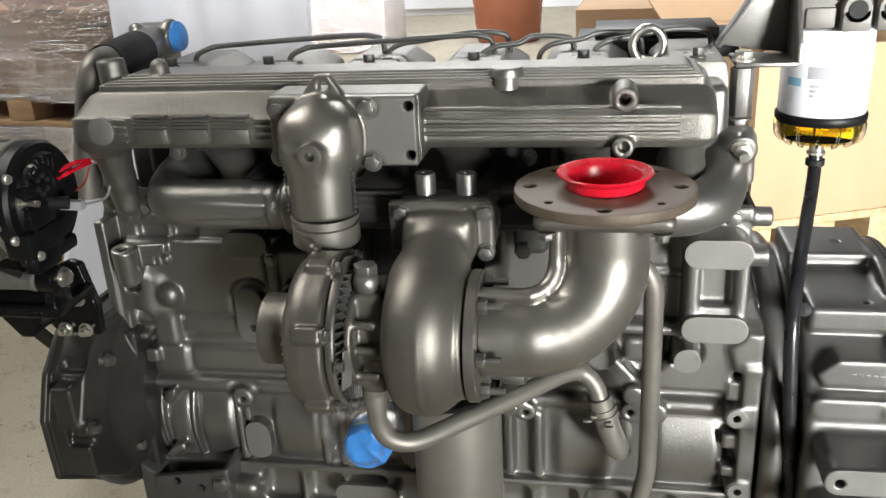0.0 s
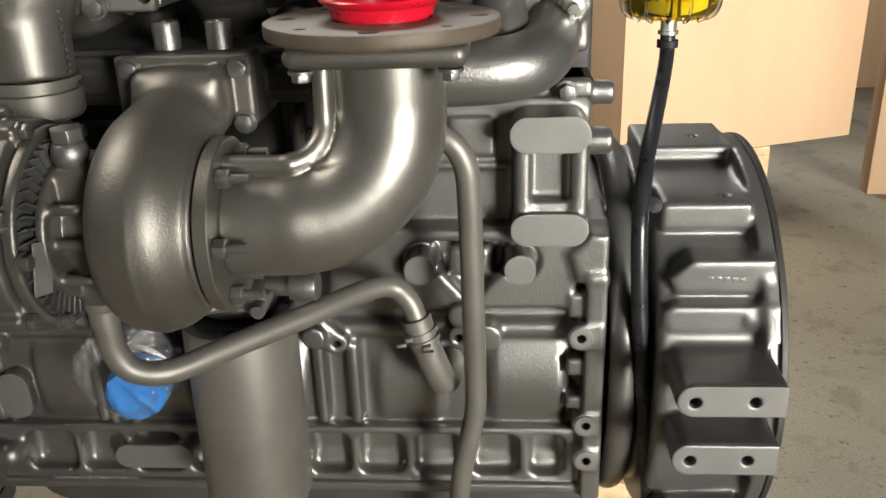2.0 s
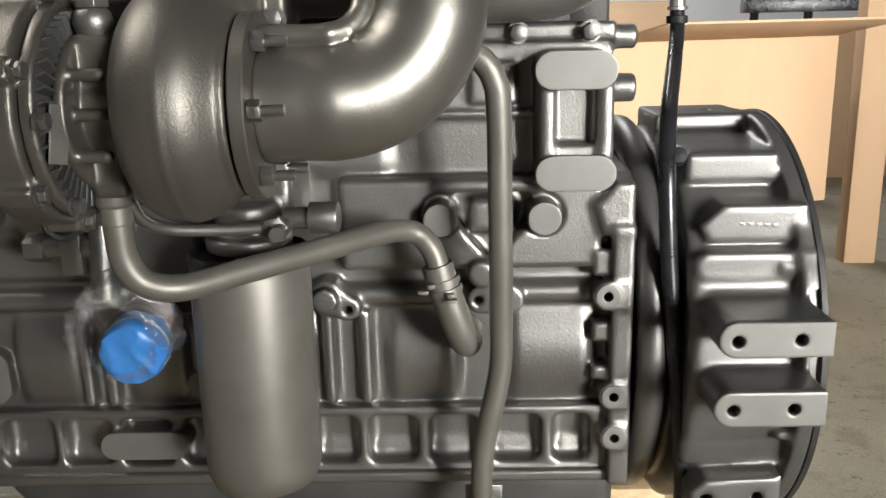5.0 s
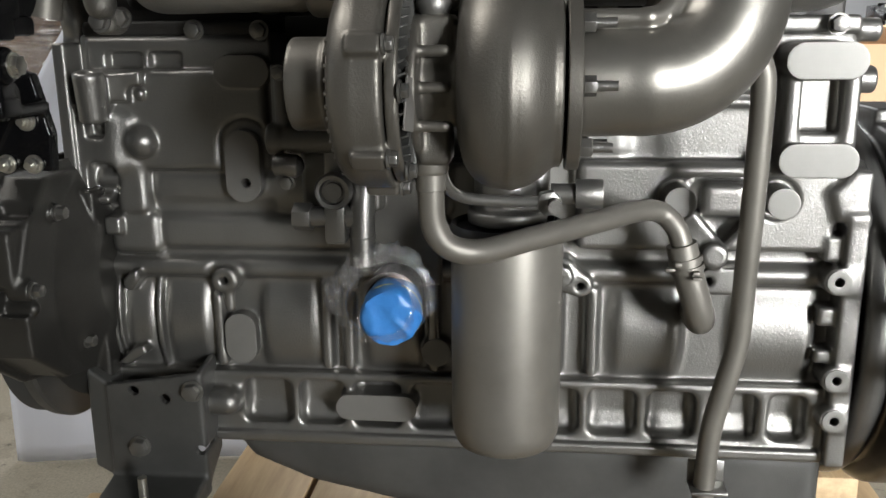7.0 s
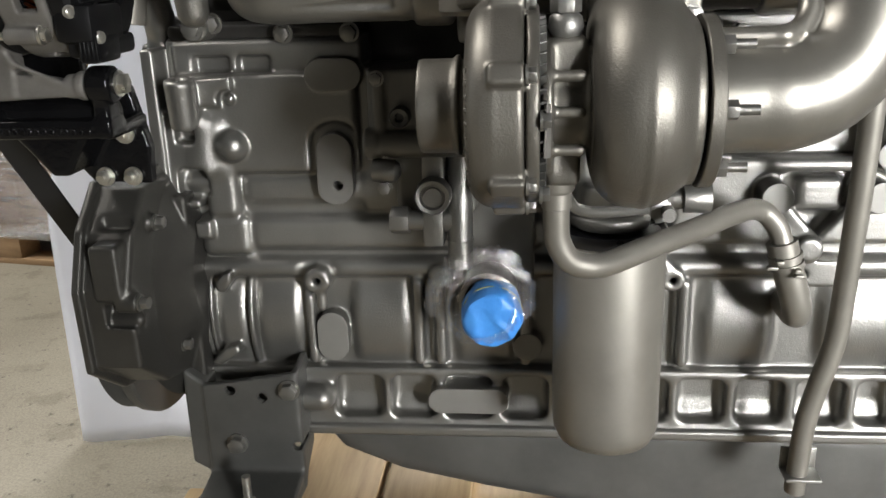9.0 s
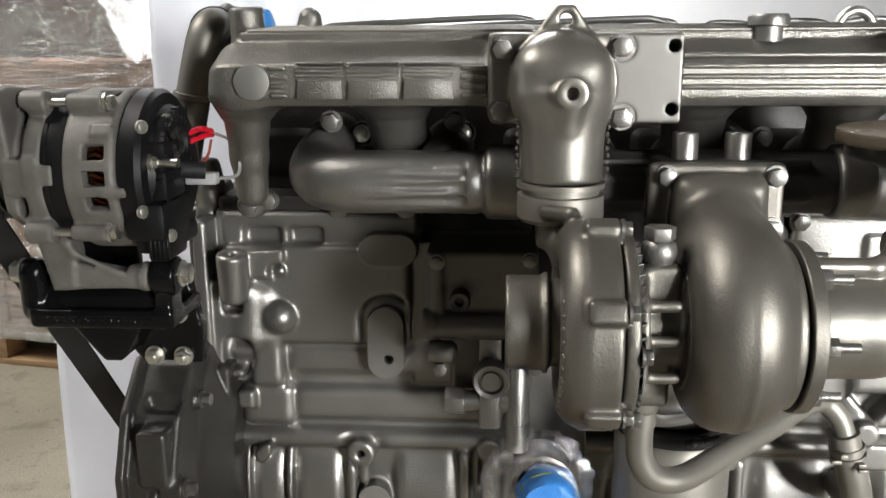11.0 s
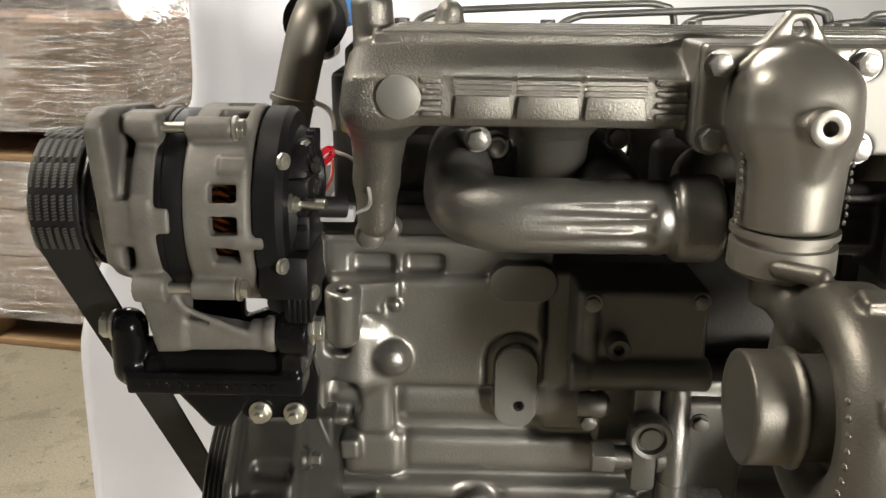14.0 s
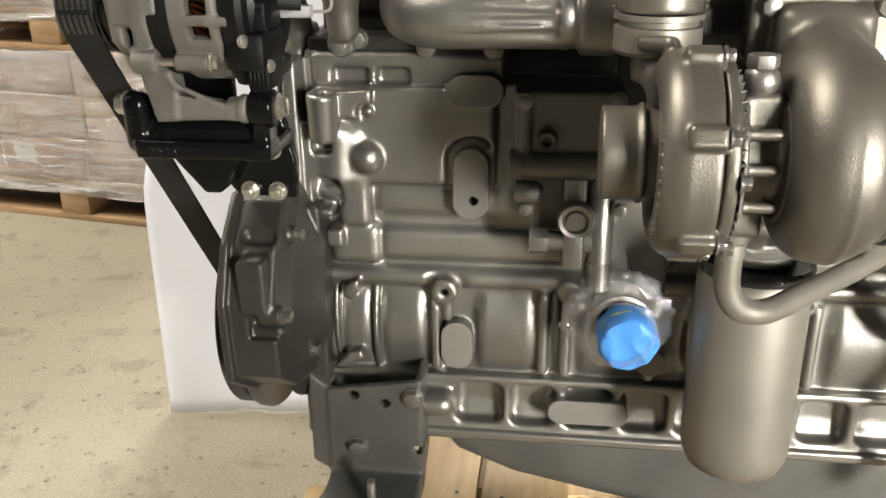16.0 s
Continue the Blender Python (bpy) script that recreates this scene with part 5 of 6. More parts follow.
for i, p in enumerate(V):
    o = Vector(p) * 46
    g = min(1, max(0, (p[1] - 1.13) / 0.02))
    w = g * (noise.noise(o) * 0.014 + (0.5 - abs(noise.noise(o * 1.7))) * 0.012 + (0.4 - abs(noise.noise(o * 4.3))) * 0.009) + rng.uniform(-0.0008, 0.0008)
    q0 = p - vec3((-0.188, 1.165, 0.610))
    V[i] = p + q0 / (np.linalg.norm(q0) + 1e-6) * w
V[:, 2] += 0.003
V[:, 0] -= 0.003
obj("wrapping", V, Fq, CLING, cap_t, "crumpled clear film", angle=1)

# --- bell housing (axis along x)
CY, CZ = 1.424, 0.54
L = Casting((0.375, 1.09, 0.26), (0.605, 1.62, 0.825), 0.0035)
L.add(s_cyl((0.385, 1.47, CZ), (0.45, 1.47, CZ), 0.240, 0.006), 0.01)
L.add(s_ring((0.393, 1.47, CZ), "x", 0.240, 0.019), 0.006)
L.add(s_cyl((0.424, CY, CZ), (0.552, CY, CZ), 0.249, 0.010), 0.006)
L.add(s_cyl((0.540, CY, CZ), (0.561, CY, CZ), 0.267, 0.004), 0.012)


def spoke(z0, z1, x0, x1, yf, r=0.008, k=0.012):
    L.add(s_box((x0, yf, z0), (x1, 1.5, z1), r), k)


L.add(s_box((0.425, 1.400, 0.770), (0.545, 1.52, 0.807), 0.005), 0.006)
spoke(0.741, 0.777, 0.432, 0.540, 1.268, 0.007, 0.008)
L.add(s_poly([(0.446, 0.684), (0.556, 0.684), (0.556, 0.727), (0.463, 0.727), (0.436, 0.703)], 1.214, 1.5, 0.005), 0.007)
L.add(s_slot(0.428, 0.60, 0.645, 0.678, 1.196, 1.5, 0.005), 0.007)
L.add(s_slot(0.431, 0.60, 0.592, 0.631, 1.104, 1.5, 0.003), 0.006)
L.add(s_slot(0.432, 0.60, 0.514, 0.554, 1.108, 1.5, 0.003), 0.006)
L.cut(s_box((0.5615, 0.9, 0.2), (0.7, 1.7, 0.9), 0.001), 0.001)
L.cut(s_box((0.5475, 1.0, 0.50), (0.70, 1.195, 0.64), 0.002), 0.002)
spoke(0.425, 0.455, 0.425, 0.545, 1.195, 0.006)
L.add(s_poly([(0.428, 0.375), (0.530, 0.378), (0.530, 0.425), (0.445, 0.42), (0.428, 0.405)], 1.165, 1.5, 0.003), 0.008)
for z in (0.6, 0.53, 0.66, 0.76, 0.47):
    L.add(s_box((0.522, CY - math.sqrt(0.260 ** 2 - (z - CZ) ** 2), z - 0.005), (0.545, 1.5, z + 0.005), 0.003), 0.008)
for x, z, y in ((0.451, 0.610, 1.09), (0.514, 0.611, 1.09), (0.452, 0.533, 1.09), (0.514, 0.534, 1.09), (0.447, 0.397, 1.14), (0.504, 0.398, 1.14)):
    L.cut(s_cyl((x, y - 0.03, z), (x, y + 0.07, z), 0.0065, 0.001), 0.001)
for x, y in ((0.502, 1.45), (0.510, 1.295)):
    L.cut(s_cyl((x, y, 0.7), (x, y, 0.9), 0.005, 0.001), 0.001)
bell = obj("bell_housing", *join(L.geo(), lathe([(0.2, 0), (0.262, 0), (0.262, 0.02), (0.2, 0.02)], (0.541, CY, CZ), (1, 0, 0), 72)), BELL, engine, "grey cast bell housing with mounting lugs", angle=60)
# thin ring coloured dark for the shaded side of the rim
obj("rear_edge", *lathe([(0.22, 0), (0.2672, 0), (0.2682, 0.001), (0.2682, 0.007), (0.2672, 0.008), (0.22, 0.008)], (0.5585, CY, CZ), (1, 0, 0), 96), IRON_SHADE, bell, "dark machined rear edge")
obj("cast_mark", *join(*[rbox((0.480 + 0.009 * k, 1.2135, 0.704 - 0.0005 * k), (0.486 + 0.009 * k, 1.217, 0.7075 - 0.0005 * k), 0.0004) for k in range(5)]), PAINT, bell)
def lug_face(z0, z1, y, holes):
    f = Casting((0.425, y - 0.004, z0 - 0.004), (0.556, y + 0.006, z1 + 0.004), 0.0016)
    f.add(s_slot(0.4315, 0.60, z0, z1, y - 0.0008, y + 0.003, 0.0006), 0.0005)
    f.cut(s_box((0.547, y - 0.02, z0 - 0.02), (0.7, y + 0.02, z1 + 0.02), 0.0005), 0.0005)
    for hx, hz in holes:
        f.cut(s_cyl((hx, y - 0.02, hz), (hx, y + 0.02, hz), 0.0064, 0.0003), 0.0005)
    obj("lug_face", *f.geo(), MACHINED, bell, angle=35)


lug_face(0.5925, 0.6305, 1.1035, ((0.451, 0.610), (0.514, 0.611)))
lug_face(0.5145, 0.5535, 1.1075, ((0.452, 0.533), (0.514, 0.534)))
obj("grommet", *lathe([(0, 0.012), (0.009, 0.010), (0.011, 0.0)], (0.424, 1.275, 0.772), (0.0, -1, 0.4)), RUBBER, bell)

# --- gear case at the front end
Gc = Casting((-0.665, 1.06, 0.40), (-0.548, 1.34, 0.785), 0.0025)
case_poly = [(1.094, 0.548), (1.165, 0.497), (1.40, 0.445), (1.40, 0.748), (1.165, 0.748), (1.118, 0.706), (1.090, 0.645)]
Gc.add(s_poly(case_poly, -0.648, -0.588, 0.005, "yz"), 0.002)
Gc.add(s_poly([(1.086, 0.543), (1.16, 0.489), (1.40, 0.436), (1.40, 0.756), (1.163, 0.756), (1.111, 0.710), (1.082, 0.645)], -0.654, -0.643, 0.003, "yz"), 0.002)
# panels of the front face
Gc.cut(s_box((-0.630, 1.0, 0.706), (-0.592, 1.136, 0.7375), 0.006), 0.004)
Gc.cut(s_box((-0.6205, 1.0, 0.5985), (-0.575, 1.106, 0.628), 0.004), 0.003)
Gc.cut(s_box((-0.641, 1.0, 0.580), (-0.56, 1.0925, 0.590), 0.002), 0.002)
Gc.add(s_cap((-0.618, 1.108, 0.604), (-0.590, 1.108, 0.604), 0.0085), 0.004)
Gc.add(s_box((-0.628, 1.084, 0.6335), (-0.594, 1.2, 0.700), 0.006), 0.004)
# rounded cover running back to the block
Gc.add(s_cyl((-0.604, 1.300, 0.606), (-0.562, 1.300, 0.606), 0.182, 0.006, 0.090), 0.004)
Gc.cut(s_box((-0.66, 1.0, 0.760), (-0.5, 1.5, 0.9), 0.002), 0.003)
Gc.add(s_box((-0.60, 1.225, 0.40), (-0.566, 1.4, 0.72), 0.005), 0.005)
for yb, zb, rb in ((1.098, 0.629, 0.012), (1.200, 0.532, 0.012), (1.166, 0.705, 0.011)):
    Gc.add(s_cyl((-0.606, yb, zb), (-0.581, yb, zb), rb, 0.002), 0.005)
gear = obj("gear_case", *join(Gc.geo(), rbox((-0.645, 1.33, 0.42), (-0.59, 1.66, 0.90), 0.008)), GEARPAINT, engine, "dark grey cast timing gear case", angle=60)
for p in ((-0.581, 1.098, 0.629), (-0.581, 1.200, 0.532), (-0.581, 1.166, 0.705)):
    bolt(p, (1, -0.05, 0), gear, 0.0078, 0.012)
hp = Casting((-0.66, 1.22, 0.70), (-0.58, 1.36, 0.965), 0.004)
hp.add(s_poly([(1.255, 0.72), (1.4, 0.70), (1.4, 0.93), (1.30, 0.935), (1.262, 0.87)], -0.615, -0.588, 0.006, "yz"), 0.006)
hp.add(s_cap((-0.595, 1.29, 0.925), (-0.605, 1.30, 0.955), 0.02), 0.01)
obj("gear_plate", *hp.geo(), PAINT, engine, angle=60)
# crank pulley
pul = [(0, -0.028), (0.130, -0.028), (0.150, -0.026)]
for k in range(5):
    pul += [(0.152, -0.024 + 0.0055 * k), (0.148, -0.0215 + 0.0055 * k)]
pul += [(0.153, 0.004), (0.157, 0.006), (0.158, 0.020), (0.155, 0.024), (0.11, 0.024), (0.105, 0.012), (0, 0.012)]
obj("crank_pulley", *lathe(pul, (-0.690, 1.360, 0.525), (1, 0, 0), 84), DARKPAINT, engine, "dark grey ribbed crankshaft pulley and damper", angle=30)

# --- engine mount bracket with its foot
K2 = Casting((-0.60, 1.06, 0.30), (-0.42, 1.27, 0.51), 0.003)
K2.add(s_poly([(-0.566, 0.335), (-0.438, 0.335), (-0.438, 0.489), (-0.566, 0.470)], 1.203, 1.214, 0.002), 0.001)
K2.add(s_poly([(-0.592, 0.352), (-0.562, 0.335), (-0.562, 0.470), (-0.592, 0.492)], 1.207, 1.25, 0.003), 0.003)
K2.add(s_poly([(1.203, 0.325), (1.262, 0.36), (1.262, 0.495), (1.206, 0.489)], -0.446, -0.436, 0.002, "yz"), 0.001)
for x, z in ((-0.528, 0.463), (-0.486, 0.453), (-0.442 - 0.002, 0.382)):
    K2.cut(s_cyl((x, 1.18, z), (x, 1.24, z), 0.0065, 0.001), 0.001)
K2.add(s_poly([(-0.566, 1.216), (-0.59, 1.06), (-0.445, 1.06), (-0.438, 1.216)], 0.318, 0.327, 0.002, "xy"), 0.001)
K2.add(s_poly([(1.06, 0.318), (1.212, 0.318), (1.214, 0.345), (1.203, 0.345)], -0.566, -0.438, 0.003, "yz"), 0.006)
mount = obj("mount_bracket", *K2.geo(), DARKPAINT, engine, "dark grey bent steel engine mount bracket", angle=40)
for p in ((-0.448, 1.203, 0.466), (-0.525, 1.203, 0.386)):
    bolt(p, (0, -1, 0), mount, 0.0115, 0.012)
obj("foot_stud", *join(lathe([(0, 0.003), (0.028, 0.003), (0.029, 0.002), (0.029, 0), (0, 0)], (-0.495, 1.138, 0.327)), turned(bolt_geo(0.0115, 0.012, False, 0.035), Matrix.Translation((-0.495, 1.138, 0.330)))), STEEL, mount, "zinc stud with nut and washer")

# --- alternator
alt = engine
AY, AZ = 1.088, 0.986
EARS = [(AY + 0.083 * math.cos(radians(a)), AZ + 0.083 * math.sin(radians(a)), a) for a in (126, 219, 37, 315)]
A = Casting((-0.765, 0.985, 0.84), (-0.575, 1.20, 1.10), 0.0025)
# drum, groove and the flat front plate with its long straight edge
A.add(s_cyl((-0.677, AY, AZ), (-0.6590, AY, AZ), 0.0765, 0.003), 0.002)
A.add(s_cyl((-0.695, AY, AZ), (-0.670, AY, AZ), 0.0665, 0.003), 0.003)
A.add(s_poly([(1.026, 0.950), (1.10, 0.905), (1.16, 0.95), (1.165, 1.03), (1.12, 1.060), (1.032, 1.069), (1.014, 1.065), (1.008, 1.055)], -0.7030, -0.6885, 0.003, "yz"), 0.002)
A.add(s_cyl((-0.716, AY, AZ), (-0.700, AY, AZ), 0.030, 0.004, 0.060), 0.004)
for y, z, a in EARS:
    A.add(s_cyl((-0.682, y, z), (-0.6560, y, z), 0.0115, 0.002), 0.003)
A.add(s_box((-0.688, 1.040, 1.030), (-0.662, 1.085, 1.062), 0.003), 0.002)
A.cut(s_cap((-0.682, 0.99, 1.048), (-0.682, 1.06, 1.040), 0.0058), 0.002)
A.cut(s_cap((-0.682, 0.99, 1.040), (-0.682, 1.06, 1.032), 0.0048), 0.002)
# flat strap with its tab, pads below it
A.add(s_box((-0.697, 1.0135, 0.968), (-0.6600, 1.06, 1.003), 0.003), 0.002)
A.add(s_box((-0.676, 1.0110, 0.974), (-0.6600, 1.05, 1.0065), 0.002), 0.001)
A.add(s_box((-0.668, 1.0115, 0.979), (-0.6480, 1.05, 0.998), 0.002), 0.001)
A.add(s_poly([(-0.698, 0.953), (-0.680, 0.936), (-0.662, 0.936), (-0.660, 0.970), (-0.698, 0.970)], 1.022, 1.07, 0.004), 0.003)
A.add(s_cap((-0.694, 1.036, 0.962), (-0.694, 1.046, 0.945), 0.010), 0.005)
A.cut(s_box((-0.688, 1.0, 0.9475), (-0.680, 1.045, 0.9655), 0.003), 0.003)
for a in (250, 285, 90):
    A.cut(s_rot(s_box((-0.688, AY + 0.045, AZ - 0.014), (-0.668, AY + 0.09, AZ + 0.014), 0.004), (0, AY, AZ), a), 0.003)
# slim foot arm running down to the pivot bush
A.add(s_poly([(-0.681, 0.867), (-0.657, 0.868), (-0.655, 0.907), (-0.672, 0.948), (-0.700, 0.948), (-0.697, 0.932)], 1.053, 1.078, 0.003), 0.003)
A.add(s_poly([(-0.681, 0.867), (-0.592, 0.870), (-0.592, 0.883), (-0.611, 0.8865), (-0.668, 0.913)], 1.055, 1.078, 0.002), 0.002)
A.add(s_cap((-0.670, 1.055, 0.922), (-0.657, 1.055, 0.905), 0.0030), 0.004)
A.add(s_cap((-0.657, 1.055, 0.905), (-0.611, 1.056, 0.8845), 0.0030), 0.004)
A.add(s_cyl((-0.606, 1.066, 0.8795), (-0.590, 1.066, 0.8800), 0.0125, 0.002), 0.003)
A.add(s_cyl((-0.5945, 1.066, 0.880), (-0.5845, 1.066, 0.880), 0.0150, 0.002), 0.001)
obj("alternator_front", *A.geo(), ALLOY, alt, "bare cast alloy front half of the alternator", angle=50)
altr_c = Casting((-0.645, 0.99, 0.88), (-0.58, 1.19, 1.09), 0.002)
altr_c.add(s_cyl((-0.6385, AY, AZ), (-0.589, AY, AZ), 0.0785, 0.005), 0.003)
for y, z, a in EARS:
    altr_c.add(s_cyl((-0.6385, y, z), (-0.603, y, z), 0.0085, 0.002), 0.004)
altr_c.add(s_rot(s_box((-0.612, AY + 0.07, AZ - 0.0075), (-0.590, AY + 0.0815, AZ + 0.0075), 0.003), (0, AY, AZ), 147), 0.003)
altr_c.add(s_cap((-0.600, AY - 0.0745, AZ - 0.0125), (-0.575, AY - 0.0725, AZ - 0.0125), 0.0055), 0.004)
for k in range(20):
    a = 162 + 18 * k
    if all(abs((a - e[2] + 180) % 360 - 180) > 15 for e in EARS) and (a % 360) != 144:
        altr_c.cut(s_rot(s_box((-0.6185, AY + 0.055, AZ - 0.0068), (-0.5985, AY + 0.1, AZ + 0.0068), 0.0015), (0, AY, AZ), a), 0.0015)
altr_c.cut(s_cyl((-0.66, AY, AZ), (-0.58, AY, AZ), 0.0655, 0.002), 0.002)
altr = obj("alternator_rear", *altr_c.geo(), ALLOY, alt, "slotted bare alloy rear half of the alternator", angle=50)
obj("cast_mark", *join(*[rbox((-0.6285, 1.0120 + 0.0004 * abs(k - 3), 0.999 - 0.0042 * k), (-0.6262, 1.0150, 1.0018 - 0.0042 * k), 0.0003, 1) for k in range(7)]), IRON_SHADE, altr)
for y, z, a in EARS[:2]:
    bolt((-0.603, y, z), (1, 0, 0), altr, 0.0075, 0.008, STEEL)
    obj("tie_bolt", *tube([(-0.668, y, z), (-0.636, y, z)], 0.0042, 10, 1), STEEL, alt)
wind = obj("winding_core", *lathe([(0.02, -0.024), (0.050, -0.024), (0.052, -0.018), (0.052, 0.018), (0.02, 0.022)], (-0.609, AY, AZ), (1, 0, 0), 40), BLACK, altr, "black varnished winding core")
for k in range(54):
    a = 2 * math.pi * k / 54
    obj("winding", *tube([(-0.624, AY + 0.051 * math.cos(a), AZ + 0.051 * math.sin(a)), (-0.616, AY + 0.057 * math.cos(a), AZ + 0.057 * math.sin(a)), (-0.609, AY + 0.0575 * math.cos(a + 0.05), AZ + 0.0575 * math.sin(a + 0.05)), (-0.604, AY + 0.050 * math.cos(a + 0.08), AZ + 0.050 * math.sin(a + 0.08))], 0.0018, 6, 2), COPPER, wind)
obj("stator", *lathe([(0.03, 0), (0.0735, 0), (0.0745, 0.002), (0.0745, 0.0075), (0.0736, 0.0082), (0.0745, 0.009), (0.0745, 0.025), (0.0735, 0.027), (0.03, 0.027)], (-0.663, AY, AZ), (1, 0, 0), 60), PLASTIC, alt, "black laminated stator ring")
cov = obj("rear_cover", *lathe([(0.02, 0.0), (0.073, 0.0), (0.0770, 0.003), (0.0770, 0.018), (0.073, 0.023), (0.062, 0.025), (0.058, 0.031), (0.048, 0.034), (0.032, 0.034), (0.030, 0.026), (0, 0.026)], (-0.5885, AY, AZ), (1, 0, 0), 56), PLASTIC, alt, "black plastic alternator rear cover")
for k in range(13):
    a = radians(75 + 11 * k)
    obj("cover_rib", *turned(rbox((-0.002, 0.034, -0.0022), (0.005, 0.060, 0.0022), 0.0006, 1), Matrix.Translation((-0.5555, AY, AZ)) @ Matrix.Rotation(a, 4, 'X')), PLASTIC, cov)
for g in (rbox((-0.588, 1.018, 0.925), (-0.548, 1.09, 0.962), 0.007), rbox((-0.586, 1.035, 0.909), (-0.552, 1.12, 0.930), 0.006), rbox((-0.575, 1.030, 1.004), (-0.548, 1.075, 1.017), 0.003),
          rbox((-0.572, 1.030, 0.962), (-0.548, 1.080, 0.990), 0.004), rbox((-0.570, 1.024, 0.905), (-0.548, 1.075, 0.935), 0.005)):
    obj("terminal_housing", *g, PLASTIC, cov)
for k in range(5):
    obj("housing_rib", *rbox((-0.5665 + 0.004 * k, 1.0225, 0.907), (-0.5645 + 0.004 * k, 1.03, 0.933), 0.0006, 1), PLASTIC, cov)
knob = obj("cover_hub", *lathe([(0.030, -0.012), (0.030, 0.002), (0.027, 0.006), (0.022, 0.006), (0.020, 0.002), (0, 0.002)], (-0.5545, 1.068, 1.012), (1, -0.1, 0.1), 40), PLASTIC, cov)
for k in range(6):
    bolt((-0.5500, 1.066 + 0.0115 * math.cos(1.05 * k + 0.3), 1.013 + 0.0115 * math.sin(1.05 * k + 0.3)), (1, -0.1, 0.1), knob, 0.0030, 0.003, IRON_SHADE)
bolt((-0.5625, 1.036, 0.998), (1, -0.1, 0), cov, 0.0085, 0.008, STEEL, 0.018, "terminal_stud")
for p in ((-0.566, 1.025, 1.032), (-0.5680, 1.0165, 0.955), (-0.5485, 1.03, 0.93), (-0.556, 1.06, 1.035)):
    bolt(p, (1, -0.6, 0), cov, 0.0050, 0.004, STEEL)
SHIFT[:] = 0.004, -0.014, 0.0
obj("terminal_boot", *tube([(-0.562, 1.085, 0.988), (-0.550, 1.088, 0.986), (-0.532, 1.095, 0.984)], 0.0085, 14), RUBBER, alt)
obj("red_terminal_sleeve", *join(tube([(-0.572, 1.106, 1.008), (-0.562, 1.125, 1.015), (-0.557, 1.16, 1.018), (-0.557, 1.195, 1.012)], 0.0031, 10), tube([(-0.570, 1.110, 1.004), (-0.560, 1.13, 1.008), (-0.555, 1.17, 1.010), (-0.557, 1.197, 1.008)], 0.0030, 8)), RED, alt, "red plastic terminal sleeve")
obj("wire", *tube([(-0.556, 1.198, 1.010), (-0.538, 1.194, 1.003), (-0.526, 1.186, 0.987), (-0.520, 1.160, 0.970), (-0.530, 1.120, 0.972)], 0.0018, 8), surface("grey_wire", (0.20, 0.20, 0.195), (0.25, 0.25, 0.24), (0.4, 0.5)), alt, "pale grey wire")
obj("wire", *tube([(-0.556, 1.19, 1.003), (-0.557, 1.17, 0.985), (-0.572, 1.13, 0.970), (-0.582, 1.10, 0.955), (-0.59, 1.098, 0.945)], 0.0016, 8), surface("brown_wire", (0.14, 0.02, 0.01), (0.2, 0.03, 0.02), (0.4, 0.5)), alt)
obj("plug_connector", *rbox((-0.560, 1.112, 0.9665), (-0.528, 1.126, 0.9785), 0.002), surface("milky_connector", (0.28, 0.28, 0.285), (0.34, 0.34, 0.345), (0.3, 0.4)), alt, "white wire connector")
# pulley and belt
SHIFT[:] = 0.044, 0.0, 0.0
apu = [(0.01, -0.028), (0.044, -0.028), (0.050, -0.026)]
for k in range(7):
    apu += [(0.0515, -0.024 + 0.0055 * k), (0.0485, -0.021 + 0.0055 * k)]
apu += [(0.0515, 0.0155), (0.0525, 0.0165), (0.0525, 0.0185), (0.0490, 0.0195), (0.0485, 0.0330), (0.046, 0.0345), (0.03, 0.0345), (0.03, 0.04), (0.01, 0.04)]
obj("alternator_pulley", *lathe(apu, (-0.785, AY + 0.006, AZ - 0.002), (1, 0, 0), 56), BLACK, alt, "black ribbed alternator pulley", angle=25)
# ribbed belt: round the small pulley and down to the crank pulley
pc = vec3((AY + 0.006, AZ - 0.002))
path = []
for k in range(22):
    a = radians(20 + 193 * k / 21)
    path.append((pc[0] + 0.0535 * math.cos(a), pc[1] + 0.0535 * math.sin(a)))
path += [(path[-1][0] + (1.50 - path[-1][0]) * t, path[-1][1] + (0.375 - path[-1][1]) * t) for t in (0.25, 0.5, 0.75)]
nb = 7
Vb, Fb = [], []
for i, (y, z) in enumerate(path):
    a = path[max(i - 1, 0)]
    b = path[min(i + 1, len(path) - 1)]
    d = vec3((b[0] - a[0], b[1] - a[1]))
    d = d / np.linalg.norm(d)
    n2 = vec3((d[1], -d[0]))
    x0 = -0.809
    for s in (0.0, 0.003):
        for k in range(nb * 2 + 1):
            groove = 0.0012 if (k % 2 and s > 0) else 0.0
            Vb.append((x0 + 0.0365 * k / (nb * 2), y - n2[0] * (s - groove), z - n2[1] * (s - groove)))
row = 2 * (nb * 2 + 1)
for i in range(len(path) - 1):
    for k in range(row - 1):
        if k == nb * 2:
            continue
        Fb.append((i * row + k, i * row + k + 1, (i + 1) * row + k + 1, (i + 1) * row + k))
belt = obj("ribbed_belt", Vb, Fb, RUBBER, alt, "black ribbed drive belt with grey print", angle=20)
for k in range(6):
    strokes = []
    for i in range(60):
        if i % 10 < 8:
            a = radians(62 + 2.55 * i)
            strokes.append(turned(rbox((-0.0017, -0.0008, -0.0003), (0.0017, 0.0008, 0.0003), 0, 1), Matrix.Translation((-0.8063 + 0.0062 * k, pc[0] + 0.0573 * math.cos(a), pc[1] + 0.0573 * math.sin(a))) @ Matrix.Rotation(a - math.pi / 2, 4, 'X') @ Matrix.Rotation(0.35, 4, 'Z')))
    obj("belt_print", *join(*strokes), BELTINK, belt)
